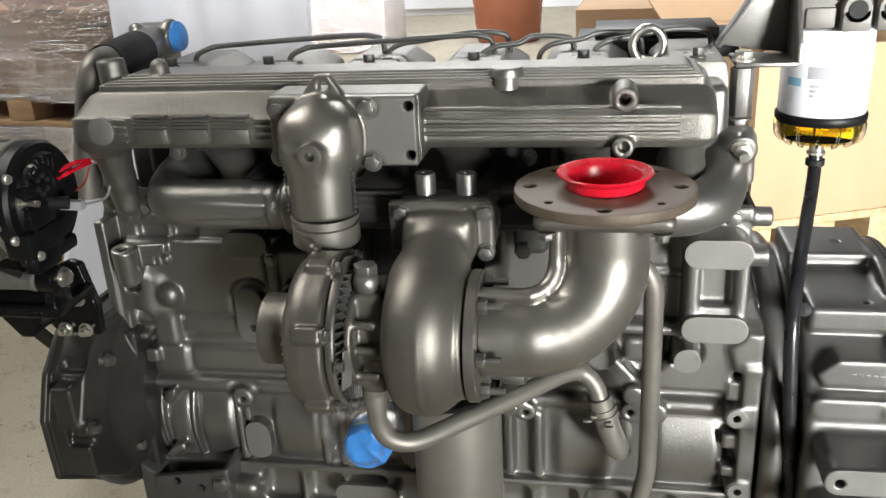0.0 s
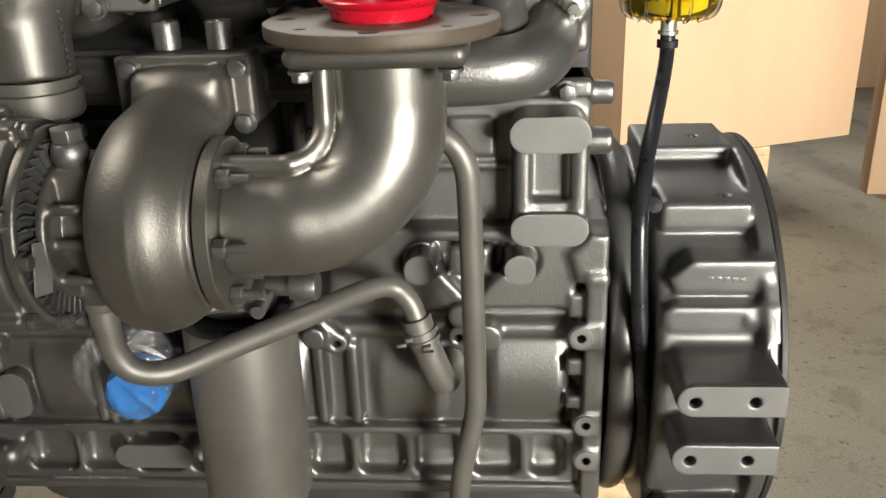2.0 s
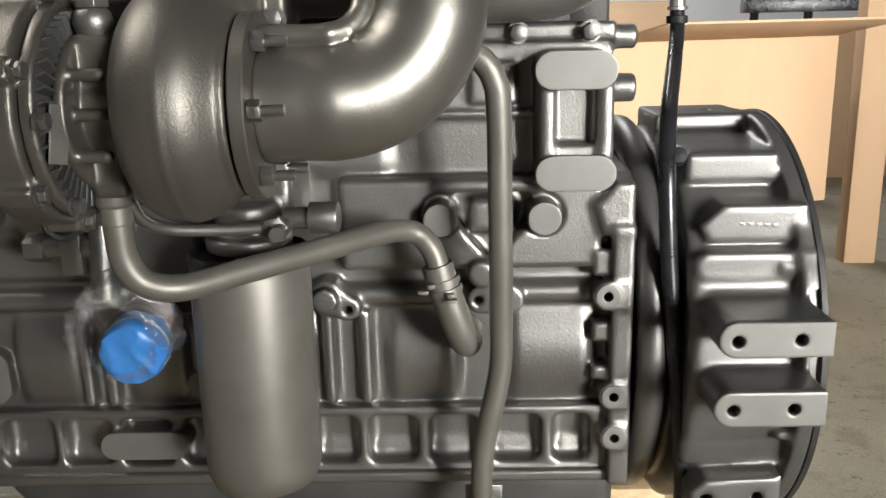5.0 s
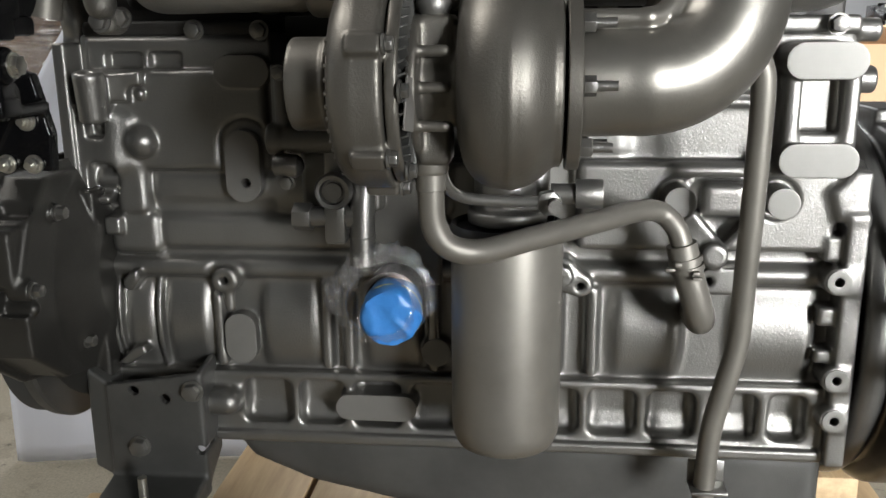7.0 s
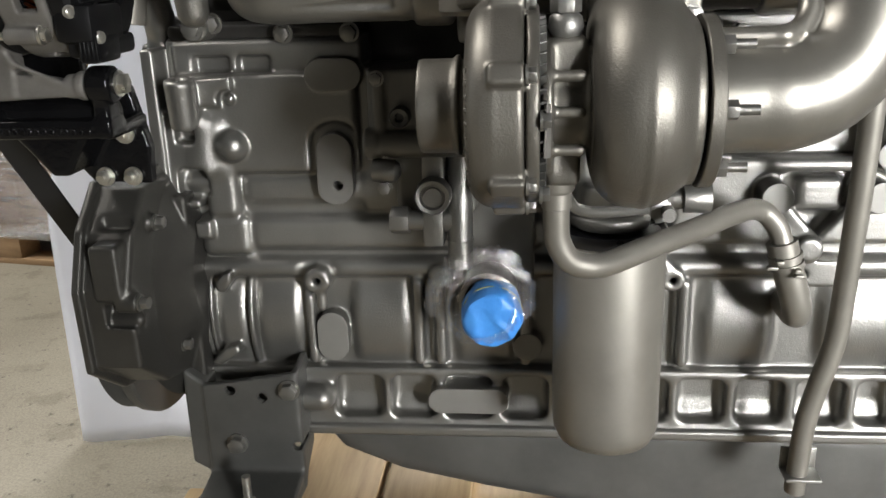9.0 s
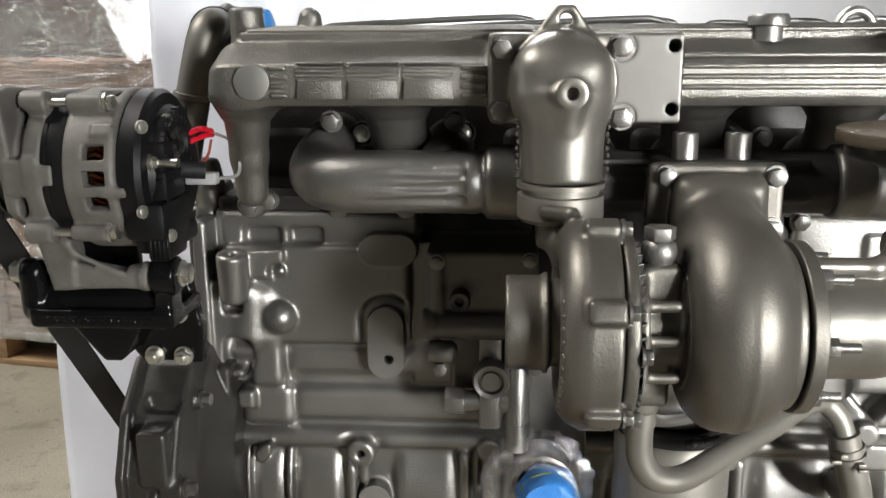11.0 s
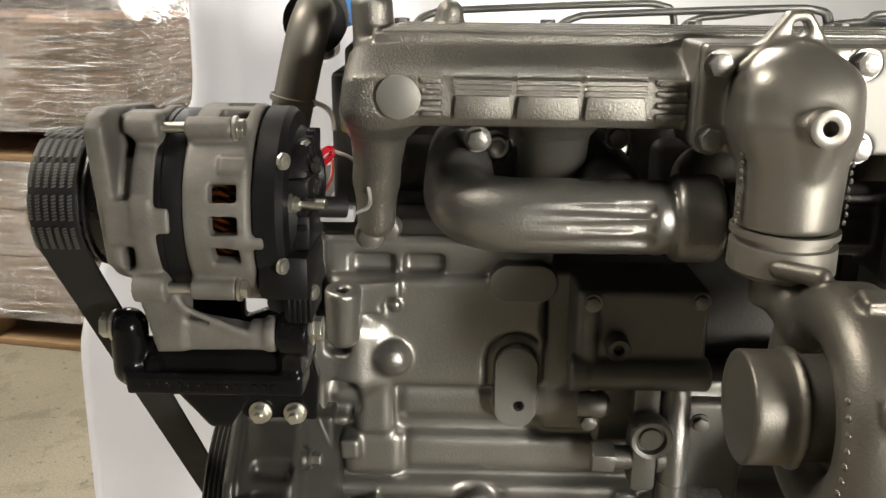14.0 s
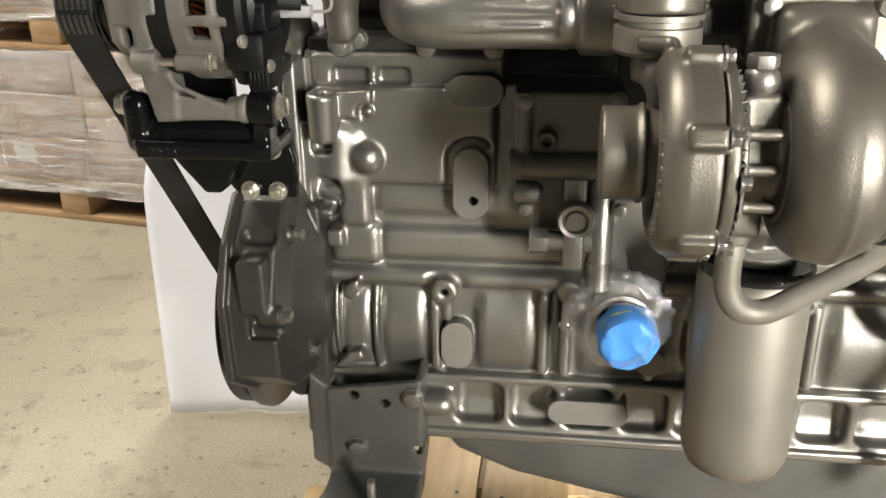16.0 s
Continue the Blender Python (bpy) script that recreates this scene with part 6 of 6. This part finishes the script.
# black bracket carrying the alternator
SHIFT[:] = 0.0, 0.0, 0.0
D = Casting((-0.74, 1.04, 0.745), (-0.545, 1.25, 0.915), 0.0025)
D.add(s_box((-0.712, 1.058, 0.826), (-0.565, 1.098, 0.8455), 0.003), 0.002)
D.add(s_cap((-0.712, 1.078, 0.842), (-0.712, 1.078, 0.880), 0.0155), 0.006)
D.add(s_box((-0.583, 1.060, 0.826), (-0.566, 1.092, 0.886), 0.005), 0.004)
D.add(s_box((-0.583, 1.072, 0.822), (-0.569, 1.160, 0.838), 0.005), 0.004)
D.add(s_cyl((-0.5835, 1.070, 0.880), (-0.558, 1.070, 0.880), 0.0195, 0.003), 0.004)
D.add(s_poly([(-0.702, 0.834), (-0.638, 0.759), (-0.570, 0.757), (-0.567, 0.80), (-0.583, 0.868), (-0.60, 0.872)], 1.148, 1.166, 0.003), 0.003)
D.add(s_poly([(-0.702, 0.836), (-0.654, 0.779), (-0.636, 0.779), (-0.600, 0.836)], 1.090, 1.155, 0.004), 0.006)
# black plate added to darken the gap under the alternator
D.add(s_box((-0.712, 1.150, 0.84), (-0.634, 1.166, 0.918), 0.004), 0.004)
D.add(s_cyl((-0.712, 1.088, 0.846), (-0.570, 1.088, 0.846), 0.0195, 0.004), 0.002)
brk = obj("alternator_bracket", *D.geo(), BRACKETBLACK, alt, "gloss black painted alternator bracket", angle=50)
for p in ((-0.6225, 1.147, 0.766), (-0.5895, 1.147, 0.766), (-0.5925, 1.147, 0.815)):
    bolt(p, (0, -1, 0), brk, 0.0088, 0.010, STEEL, 0.006)
bolt((-0.559, 1.078, 0.880), (1, 0, 0), brk, 0.011, 0.01, STEEL)
bolt((-0.722, 1.078, 0.880), (-1, 0, 0), brk, 0.011, 0.012, STEEL)
bolt((-0.690, 1.068, 0.850), (0, -1, 0.5), brk, 0.006, 0.006, BRACKETBLACK)
for k in range(14):
    obj("cast_mark", *rbox((-0.695 + 0.008 * k, 1.0568, 0.830), (-0.690 + 0.008 * k, 1.062, 0.838), 0.0008, 1), BRACKETBLACK, brk)

# --- thermostat group behind the front of the manifold
obj("coolant_pipe", *join(tube([(-0.628, 1.272, 0.93), (-0.617, 1.275, 0.985), (-0.602, 1.28, 1.055), (-0.590, 1.284, 1.105), (-0.586, 1.296, 1.121), (-0.587, 1.32, 1.126), (-0.590, 1.38, 1.124)], 0.0205, 22), lathe([(0.021, 0), (0.0232, 0.001), (0.0232, 0.006), (0.021, 0.007)], (-0.606, 1.279, 1.04), (0.2, 0.0, 1))), SMOOTH, engine, "upright grey coolant pipe")
obj("coolant_sleeve", *tube([(-0.590, 1.33, 1.116), (-0.595, 1.39, 1.118), (-0.602, 1.45, 1.120)], 0.0325, 26), RUBBER, engine, "black rubber coolant sleeve")
obj("cable_tie", *tube([(-0.625, 1.285, 1.04), (-0.60, 1.274, 1.044), (-0.575, 1.274, 1.038), (-0.565, 1.27, 1.028), (-0.563, 1.265, 1.015)], 0.0026, 6), PAPER, engine, "white cable tie")
Th = Casting((-0.69, 1.42, 1.05), (-0.57, 1.62, 1.18), 0.0035)
Th.add(s_cyl((-0.602, 1.44, 1.120), (-0.625, 1.54, 1.124), 0.027, 0.004), 0.006)
Th.add(s_cyl((-0.652, 1.56, 1.126), (-0.596, 1.565, 1.126), 0.026, 0.006), 0.010)
Th.add(s_cyl((-0.606, 1.564, 1.126), (-0.592, 1.565, 1.126), 0.0305, 0.002), 0.003)
Th.add(s_cap((-0.640, 1.52, 1.145), (-0.625, 1.50, 1.148), 0.011), 0.006)
Th.add(s_box((-0.655, 1.53, 1.06), (-0.60, 1.60, 1.12), 0.01), 0.008)
obj("thermostat_housing", *Th.geo(), PAINT, engine, angle=60)
obj("blue_plug", *lathe([(0.02, -0.01), (0.026, -0.01), (0.0265, 0.004), (0.025, 0.010), (0.018, 0.013), (0, 0.014)], (-0.592, 1.565, 1.126), (1, -0.1, 0.1)), BLUE, engine, "blue plastic outlet plug")
obj("sensor", *lathe([(0.009, 0), (0.009, 0.02), (0.006, 0.03), (0, 0.03)], (-0.545, 1.25, 1.02), (0, -0.4, 1)), surface("brass", (0.45, 0.30, 0.08), (0.55, 0.38, 0.12), (0.3, 0.4), 0.9), engine)

# --- fuel filter and its bracket at the rear
fuel = thing("fuel_filter", (0.466, 1.49, 0.92), "white fuel filter can with amber water bowl on a steel bracket", "filter")
UX, UY = 0.468, 1.488
obj("can", *lathe([(0, 1.002), (0.060, 1.002), (0.0622, 1.006), (0.0622, 1.120), (0.060, 1.127), (0.05, 1.130), (0, 1.130)], (UX, UY, 0), seg=64), WHITE_CAN, fuel)
obj("rim", *lathe([(0.05, 0.990), (0.0635, 0.990), (0.0655, 0.994), (0.0655, 1.001), (0.0635, 1.004), (0.05, 1.004)], (UX, UY, 0), seg=56), PLASTIC, fuel, "black plastic rim")
bowl = obj("bowl", *lathe([(0, 0.958), (0.045, 0.958), (0.056, 0.965), (0.0605, 0.978), (0.0605, 0.991), (0, 0.991)], (UX, UY, 0), seg=56), AMBER, fuel, "clear bowl with amber fuel")
for k in range(14):
    a = 2 * math.pi * k / 14
    obj("bowl_rib", *tube([(UX + r * math.cos(a), UY + r * math.sin(a), z) for r, z in ((0.047, 0.957), (0.058, 0.963), (0.0635, 0.975), (0.064, 0.99))], 0.0026, 6, 3), CLEAR, bowl)
obj("drain_nipple", *lathe([(0, 0.925), (0.010, 0.925), (0.010, 0.936), (0.0135, 0.936), (0.0135, 0.94), (0.0105, 0.941), (0.0105, 0.958), (0, 0.958)], (UX - 0.001, UY - 0.002, 0), seg=24), STEEL, fuel)
obj("head", *join(rbox((0.405, 1.43, 1.131), (0.55, 1.55, 1.19), 0.008), rbox((0.42, 1.424, 1.131), (0.46, 1.44, 1.16), 0.004), *[g for x in (0.485, 0.53) for g in (rbox((x - 0.019, 1.414, 1.128), (x + 0.019, 1.44, 1.158), 0.003), lathe([(0.012, 0.002), (0.018, 0.002), (0.0192, 0.0), (0.0192, -0.02)], (x, 1.416, 1.158), (0, -1, 0)))]), ALLOY, fuel, "cast alloy filter head")
# flat dark discs stand in for the shade inside the ports
for x in (0.485, 0.53):
    obj("port", *lathe([(0, 0.001), (0.0125, 0.001), (0.0125, -0.004)], (x, 1.4138, 1.158), (0, -1, 0), 24), HOLE, fuel)


def wrapped(poly_z0, poly_z1, a0, a1, rr, nseg=10):
    V, F = [], []
    for i in range(nseg + 1):
        a = radians(a0 + (a1 - a0) * i / nseg)
        for z in (poly_z0, poly_z1):
            V.append((UX + rr * math.cos(a), UY + rr * math.sin(a), z))
    for i in range(nseg):
        F.append((2 * i, 2 * i + 2, 2 * i + 3, 2 * i + 1))
    return V, F


obj("print_band", *wrapped(1.060, 1.078, 236, 272, 0.0626), GREYINK, fuel, "grey printed code panel")
for k in range(3):
    obj("print_line", *wrapped(1.048 - 0.007 * k, 1.052 - 0.007 * k, 240, 252 - 3 * k, 0.0626, 5), GREYINK, fuel)
obj("print_mark", *wrapped(1.048, 1.060, 205, 228, 0.0626, 6), BLUEINK, fuel, "blue printed mark")
brkt = obj("filter_bracket", *join(rbox((0.324, 1.365, 1.090), (0.404, 1.455, 1.0965), 0.002), tube([(0.403, 1.37, 1.0935), (0.403, 1.45, 1.0935)], 0.0032, 8, 1),
                            prism([(1.365, 1.094), (1.455, 1.094), (1.50, 1.24), (1.44, 1.24), (1.37, 1.12)], 0.403, 0.4095, 0.0015, "yz"),
                            prism([(0.308, 1.110), (0.404, 1.096), (0.404, 1.24), (0.392, 1.24)], 1.448, 1.454, 0.001)), PAINT, engine, "welded grey steel filter bracket")
obj("brace", *turned(rbox((0, -0.018, -0.003), (0.160, 0.016, 0.003), 0.0015), Matrix.Translation((0.306, 1.438, 1.110)) @ Matrix.Rotation(radians(-57), 4, 'Y')), PAINT, brkt)
obj("spacer", *turned(prism([(0.0165 * math.cos(math.pi / 3 * k), 0.0165 * math.sin(math.pi / 3 * k)) for k in range(6)], 1.02, 1.088, 0.001, "xy"), Matrix.Translation((0.336, 1.385, 0))), PAINT, engine)
bolt((0.336, 1.385, 1.0965), (0, 0, 1), engine, 0.013, 0.014, STEEL)
bolt((0.336, 1.385, 1.018), (0, 0, -1), engine, 0.014, 0.01, PAINT)
fh = thing("fuel_hose", (0.437, 1.225, 0.30), "thin black rubber hose hanging from the fuel filter", "hose")
obj("tube", *tube([(UX - 0.001, UY - 0.002, 0.936), (0.464, 1.47, 0.905), (0.445, 1.40, 0.865), (0.418, 1.30, 0.825), (0.405, 1.245, 0.775), (0.404, 1.228, 0.72), (0.408, 1.222, 0.65), (0.416, 1.215, 0.56), (0.424, 1.212, 0.47), (0.432, 1.215, 0.38), (0.437, 1.225, 0.30)], 0.0098, 14), HOSE, fh)
obj("hose_clip", *lathe([(0.0105, -0.006), (0.014, -0.005), (0.014, 0.004), (0.0105, 0.005)], (UX - 0.001, UY - 0.003, 0.924)), RUBBER, fh)
# control unit lying behind the head
tagged(obj("control_box", *join(rbox((0.13, 1.62, 1.095), (0.33, 1.74, 1.112), 0.003), rbox((0.10, 1.60, 1.066), (0.36, 1.76, 1.096), 0.003)), PLASTIC, None), "black plastic box lid beside the engine head", "box")

# ---------- pallet under the engine ----------
pallet = thing("wooden_pallet", (-0.05, 1.45, 0.02), "pale pine pallet under the engine", "pallet")
for k, (x0, x1) in enumerate(((-0.535, -0.384), (-0.374, -0.232), (-0.063, 0.06), (0.11, 0.23), (0.28, 0.40), (0.43, 0.55))):
    obj("plank", *rbox((x0, 1.02, 0.142), (x1, 1.96, 0.17), 0.003), WOOD, pallet)
    for u, v in ((0.2, 1.345), (0.24, 1.392), (0.76, 1.352), (0.80, 1.398), (0.3, 1.10), (0.7, 1.11)):
        obj("nail", *lathe([(0, 0.0008), (0.0032, 0.0006), (0.0036, 0)], (x0 + (x1 - x0) * u, v, 0.17), seg=8), IRON_SHADE, pallet)
for y in (1.06, 1.45, 1.86):
    obj("bearer", *rbox((-0.53, y, 0.04), (0.55, y + 0.09, 0.142), 0.003), WOOD, pallet)
for y in (1.05, 1.45, 1.86):
    obj("runner", *rbox((-0.53, y, FLOOR), (0.55, y + 0.1, 0.04), 0.003), WOOD, pallet)
obj("prop_block", *rbox((0.36, 1.40, 0.17), (0.46, 1.60, 0.275), 0.004), WOOD, pallet)
tagged(obj("mount_timber", *rbox((-0.60, 1.08, 0.17), (-0.44, 1.20, 0.3175), 0.004), WOOD), "short pine timber under the engine mount foot", "timber")

# ---------- white banner behind the engine ----------
Vs, Fs = [], []
nx, nz = 40, 50
for i in range(nx + 1):
    for k in range(nz + 1):
        s, t = i / nx, k / nz
        xl = -1.11 + 0.23 * min(1, max(0, (1.75 * t - 0.5) / 0.45)) ** 1.5
        x = xl * (1 - s) + (-0.47 + 0.03 * t) * s
        y = 1.86 + 0.03 * s + 0.03 * noise.noise((3 * s, 1.5 * t, 2)) + 0.012 * noise.noise((9 * s + 3 * t, 3 * t, 7)) - 0.05 * (1 - t) ** 3 * (1 - s)
        Vs.append((x, y, FLOOR + 0.004 + 1.75 * t))
for i in range(nx):
    for k in range(nz):
        a = i * (nz + 1) + k
        Fs.append((a, a + nz + 1, a + nz + 2, a + 1))
banner = tagged(obj("banner_sheet", Vs, Fs, SHEET, None, angle=0), "creased white vinyl sheet hanging behind the engine", "sheet")
sol = banner.modifiers.new("thickness", 'SOLIDIFY')
sol.thickness = 0.001

# ---------- shrink-wrapped pallet stacks ----------
def wrapped_stack(origin, yaw, layers, seed, label, bulge=0.0):
    r = random.Random(seed)
    st = thing("wrapped_pallet", origin, label, "pallet", "wrapped pallets")
    m = Matrix.Translation(origin) @ Matrix.Rotation(yaw, 4, 'Z')
    z = 0.0
    W, D = 1.25, 1.0

    def bit(name, geo, mat, lab=""):
        obj(name, *turned(geo, m), mat, st, lab)
    for lay in range(layers):
        for y in (0.0, 0.45, 0.90):
            bit("runner", rbox((0, y, z), (W, y + 0.1, z + 0.022), 0.002), DARKWOOD)
        for x in (0.0, 0.575, 1.13):
            for y in (0.0, 0.45, 0.90):
                bit("pallet_block", rbox((x, y, z + 0.022), (x + 0.12, y + 0.1, z + 0.10), 0.003), DARKWOOD)
            bit("stringer", rbox((x, 0, z + 0.10), (x + 0.12, D, z + 0.122), 0.002), DARKWOOD)
        for k in range(7):
            bit("deck_board", rbox((0, 0.15 * k, z + 0.122), (W, 0.15 * k + 0.1, z + 0.144), 0.002), DARKWOOD)
        z += 0.146
        rows = 3 if lay == 0 else 2
        hh = 0.152 if lay == 0 else 0.135
        for q in range(rows):
            x = 0.02
            while x < W - 0.1:
                w = min(r.uniform(0.28, 0.42), W - 0.02 - x)
                dy = r.uniform(0.015, 0.035)
                bit("carton", rbox((x, dy, z + q * hh), (x + w - 0.006, D - 0.03, z + (q + 1) * hh - 0.004), 0.004), CARTON)
                if r.random() < 0.2:
                    bit("carton_label", rbox((x + 0.05, dy - 0.0015, z + q * hh + 0.05), (x + 0.05 + 0.09, dy + 0.001, z + q * hh + 0.12), 0), PAPER)
                x += w
        top = z + rows * hh
        # film skin with creases
        V, F = [], []
        n, mz = 110, 64
        for i in range(n + 1):
            for k in range(mz + 1):
                s, t = i / n, k / mz
                u = s * (2 * D + W)
                wv = 0.010 * noise.noise((u * 7, t * 3 + lay, seed)) + 0.012 * abs(noise.noise((u * 2.2 + t, t * 17, seed + 3))) + 0.004 * noise.noise((u * 9, t * 45, seed + 5))
                if u < D:
                    p = (-0.008 + wv, D - u, 0)
                elif u < D + W:
                    p = (u - D, -0.008 + wv, 0)
                else:
                    p = (W + 0.008 - wv, u - D - W, 0)
                V.append((p[0], p[1], z - 0.05 + (top + 0.01 - z + 0.05) * t))
        for i in range(n):
            for k in range(mz):
                a = i * (mz + 1) + k
                F.append((a, a + mz + 1, a + mz + 2, a + 1))
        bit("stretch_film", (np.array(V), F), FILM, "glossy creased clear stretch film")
        z = top + 0.004
    # loose film bunched up on the top
    V, F = [], []
    n = 44
    for i in range(n + 1):
        for k in range(n + 1):
            x, y = -0.03 + (W + 0.06) * i / n, -0.03 + (D + 0.06) * k / n
            edge = min(i, k, n - i, n - k) / n
            hgt = 0.17 * min(1, edge * 6) * (0.5 + noise.noise((x * 2.3, y * 2.3, seed))) + 0.07 * abs(noise.noise((x * 8, y * 8, seed + 2))) + 0.03 * abs(noise.noise((x * 19, y * 19, seed + 4)))
            V.append((x, y, z - 0.02 + max(0.0, hgt) + bulge * min(1, edge * 4) * (0.8 + 0.5 * noise.noise((x * 3, y * 3, seed + 9)))))
    for i in range(n):
        for k in range(n):
            a = i * (n + 1) + k
            F.append((a, a + n + 1, a + n + 2, a + 1))
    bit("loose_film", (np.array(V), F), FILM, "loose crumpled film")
    return st


CARTON = surface("faded_carton", (0.46, 0.29, 0.21), (0.60, 0.41, 0.31), (0.7, 0.85), 0.0, 120, 4, 0.1, 0.001)
front = math.atan2(-0.176 - 0.0, 0.423 + 0.563)
wrapped_stack((-2.62, 3.12, FLOOR), front, 2, 3, "shrink-wrapped cartons with bunched film on old wooden pallets", 0.30)
wrapped_stack((-3.95, 3.40, FLOOR), front, 2, 8, "shrink-wrapped cartons stacked on old wooden pallets")


# ---------- cartons behind the rear end ----------
def carton(name, origin, yaw, w, d, h, label, flaps=False, mat=None, tape=True, fill=False):
    c = thing(name, origin, label, "box", "cardboard boxes")
    m = Matrix.Translation(origin) @ Matrix.Rotation(yaw, 4, 'Z')
    t = 0.007
    mat = mat or CARD

    def bit(nm, geo, mt, lab=""):
        obj(nm, *turned(geo, m), mt, c, lab)
    bit("side_panel", rbox((0, 0, 0), (w, t, h), 0.001), mat)
    bit("side_panel", rbox((0, d - t, 0), (w, d, h), 0.001), mat)
    bit("side_panel", rbox((0, t, 0), (t, d - t, h), 0.001), mat)
    bit("side_panel", rbox((w - t, t, 0), (w, d - t, h), 0.001), mat)
    bit("bottom_panel", rbox((t, t, 0), (w - t, d - t, t), 0.001), mat)
    if flaps:
        bit("flap", turned(rbox((0.01, 0, 0), (w - 0.01, t, d * 0.42), 0.001), Matrix.Translation((0, 0, h)) @ Matrix.Rotation(radians(80), 4, 'X')), mat)
        bit("flap", turned(rbox((0.01, -t, 0), (w - 0.01, 0, d * 0.42), 0.001), Matrix.Translation((0, d, h)) @ Matrix.Rotation(radians(-64), 4, 'X')), mat)
    else:
        bit("lid_panel", rbox((t, t, h - t), (w - t, d / 2 - 0.001, h), 0.001), mat)
        bit("lid_panel", rbox((t, d / 2 + 0.001, h - t), (w - t, d - t, h), 0.001), mat)
    # near-black sheet set inside the open box
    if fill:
        bit("dark_layer", rbox((t, t, h * 0.7), (w - t, d - t, h * 0.74), 0.01), RUBBER, "dark packing material")
    return c


yw = math.atan2(0.31, 0.80)
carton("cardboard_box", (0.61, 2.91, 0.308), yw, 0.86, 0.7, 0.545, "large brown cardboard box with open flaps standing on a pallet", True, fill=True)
p2 = thing("box_pallet", (0.9, 3.2, FLOOR), "pale pine pallet under a cardboard box", "pallet")
mm = Matrix.Translation((0.60, 2.90, 0)) @ Matrix.Rotation(yw, 4, 'Z')
for k in range(6):
    obj("plank", *turned(rbox((0.0, 0.13 * k, 0.280), (0.56, 0.13 * k + 0.1, 0.307), 0.002), mm), WOOD, p2)
for x in (0.0, 0.23, 0.46):
    obj("bearer", *turned(rbox((x, 0, FLOOR), (x + 0.1, 0.75, 0.280), 0.002), mm), WOOD, p2)
carton("cardboard_box", (0.0, 4.6, FLOOR), -0.05, 0.75, 0.8, 0.79, "tall brown cardboard box standing on the floor")
carton("cardboard_box", (0.85, 4.9, FLOOR), -0.1, 0.8, 0.8, 0.86, "closed brown cardboard box standing on the floor")
carton("cardboard_box", (1.9, 5.2, FLOOR), 0.05, 0.8, 0.7, 0.8, "brown cardboard box standing on the floor")
carton("cardboard_box", (3.3, 6.6, FLOOR), 0.1, 0.6, 0.5, 0.55, "small brown cardboard box on the floor")
tagged(obj("upright_board", *rbox((1.60, 3.45, FLOOR), (1.715, 3.53, 0.98), 0.003), CARD), "tall narrow brown cardboard edge post", "post")
tagged(obj("black_stand", *join(*[tube([(1.5 + 0.24 * k, 4.35, FLOOR), (1.5 + 0.24 * k, 4.35, 1.0)], 0.02, 8, 1) for k in range(3)], rbox((1.45, 4.3, 0.93), (2.05, 4.4, 0.99), 0.003)), BLACK), "black steel rack frame behind the boxes", "rack")
# far things
tagged(obj("ribbed_barrel", *lathe([(0, 0), (0.30, 0), (0.31, 0.02)] + [(0.315 + 0.008 * (k % 2) + 0.004 * k, 0.04 + 0.05 * k) for k in range(11)] + [(0.36, 0.61), (0.34, 0.61), (0.32, 0.55), (0, 0.55)], (-0.82, 9.1, FLOOR), seg=40), TERRA), "terracotta-coloured ribbed plastic barrel", "barrel")
crate = thing("wrapped_crate", (-2.3, 8.8, FLOOR), "orange-brown crate wrapped in clear film", "crate")
cr = surface("orange_carton", (0.42, 0.20, 0.07), (0.52, 0.27, 0.11), (0.6, 0.8), 0.0, 100, 3, 0.1)
obj("crate_body", *rbox((-2.95, 8.45, FLOOR), (-1.93, 9.3, 0.95), 0.01), cr, crate)
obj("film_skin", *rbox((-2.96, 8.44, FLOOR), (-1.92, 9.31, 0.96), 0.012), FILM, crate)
tagged(obj("white_cabinet", *join(rbox((-2.9, 11.4, 0.10), (-1.4, 11.95, 1.6), 0.01), rbox((-2.85, 11.45, FLOOR), (-1.45, 11.9, 0.10), 0.004)), WALL), "low white cabinet against the far wall", "cabinet")
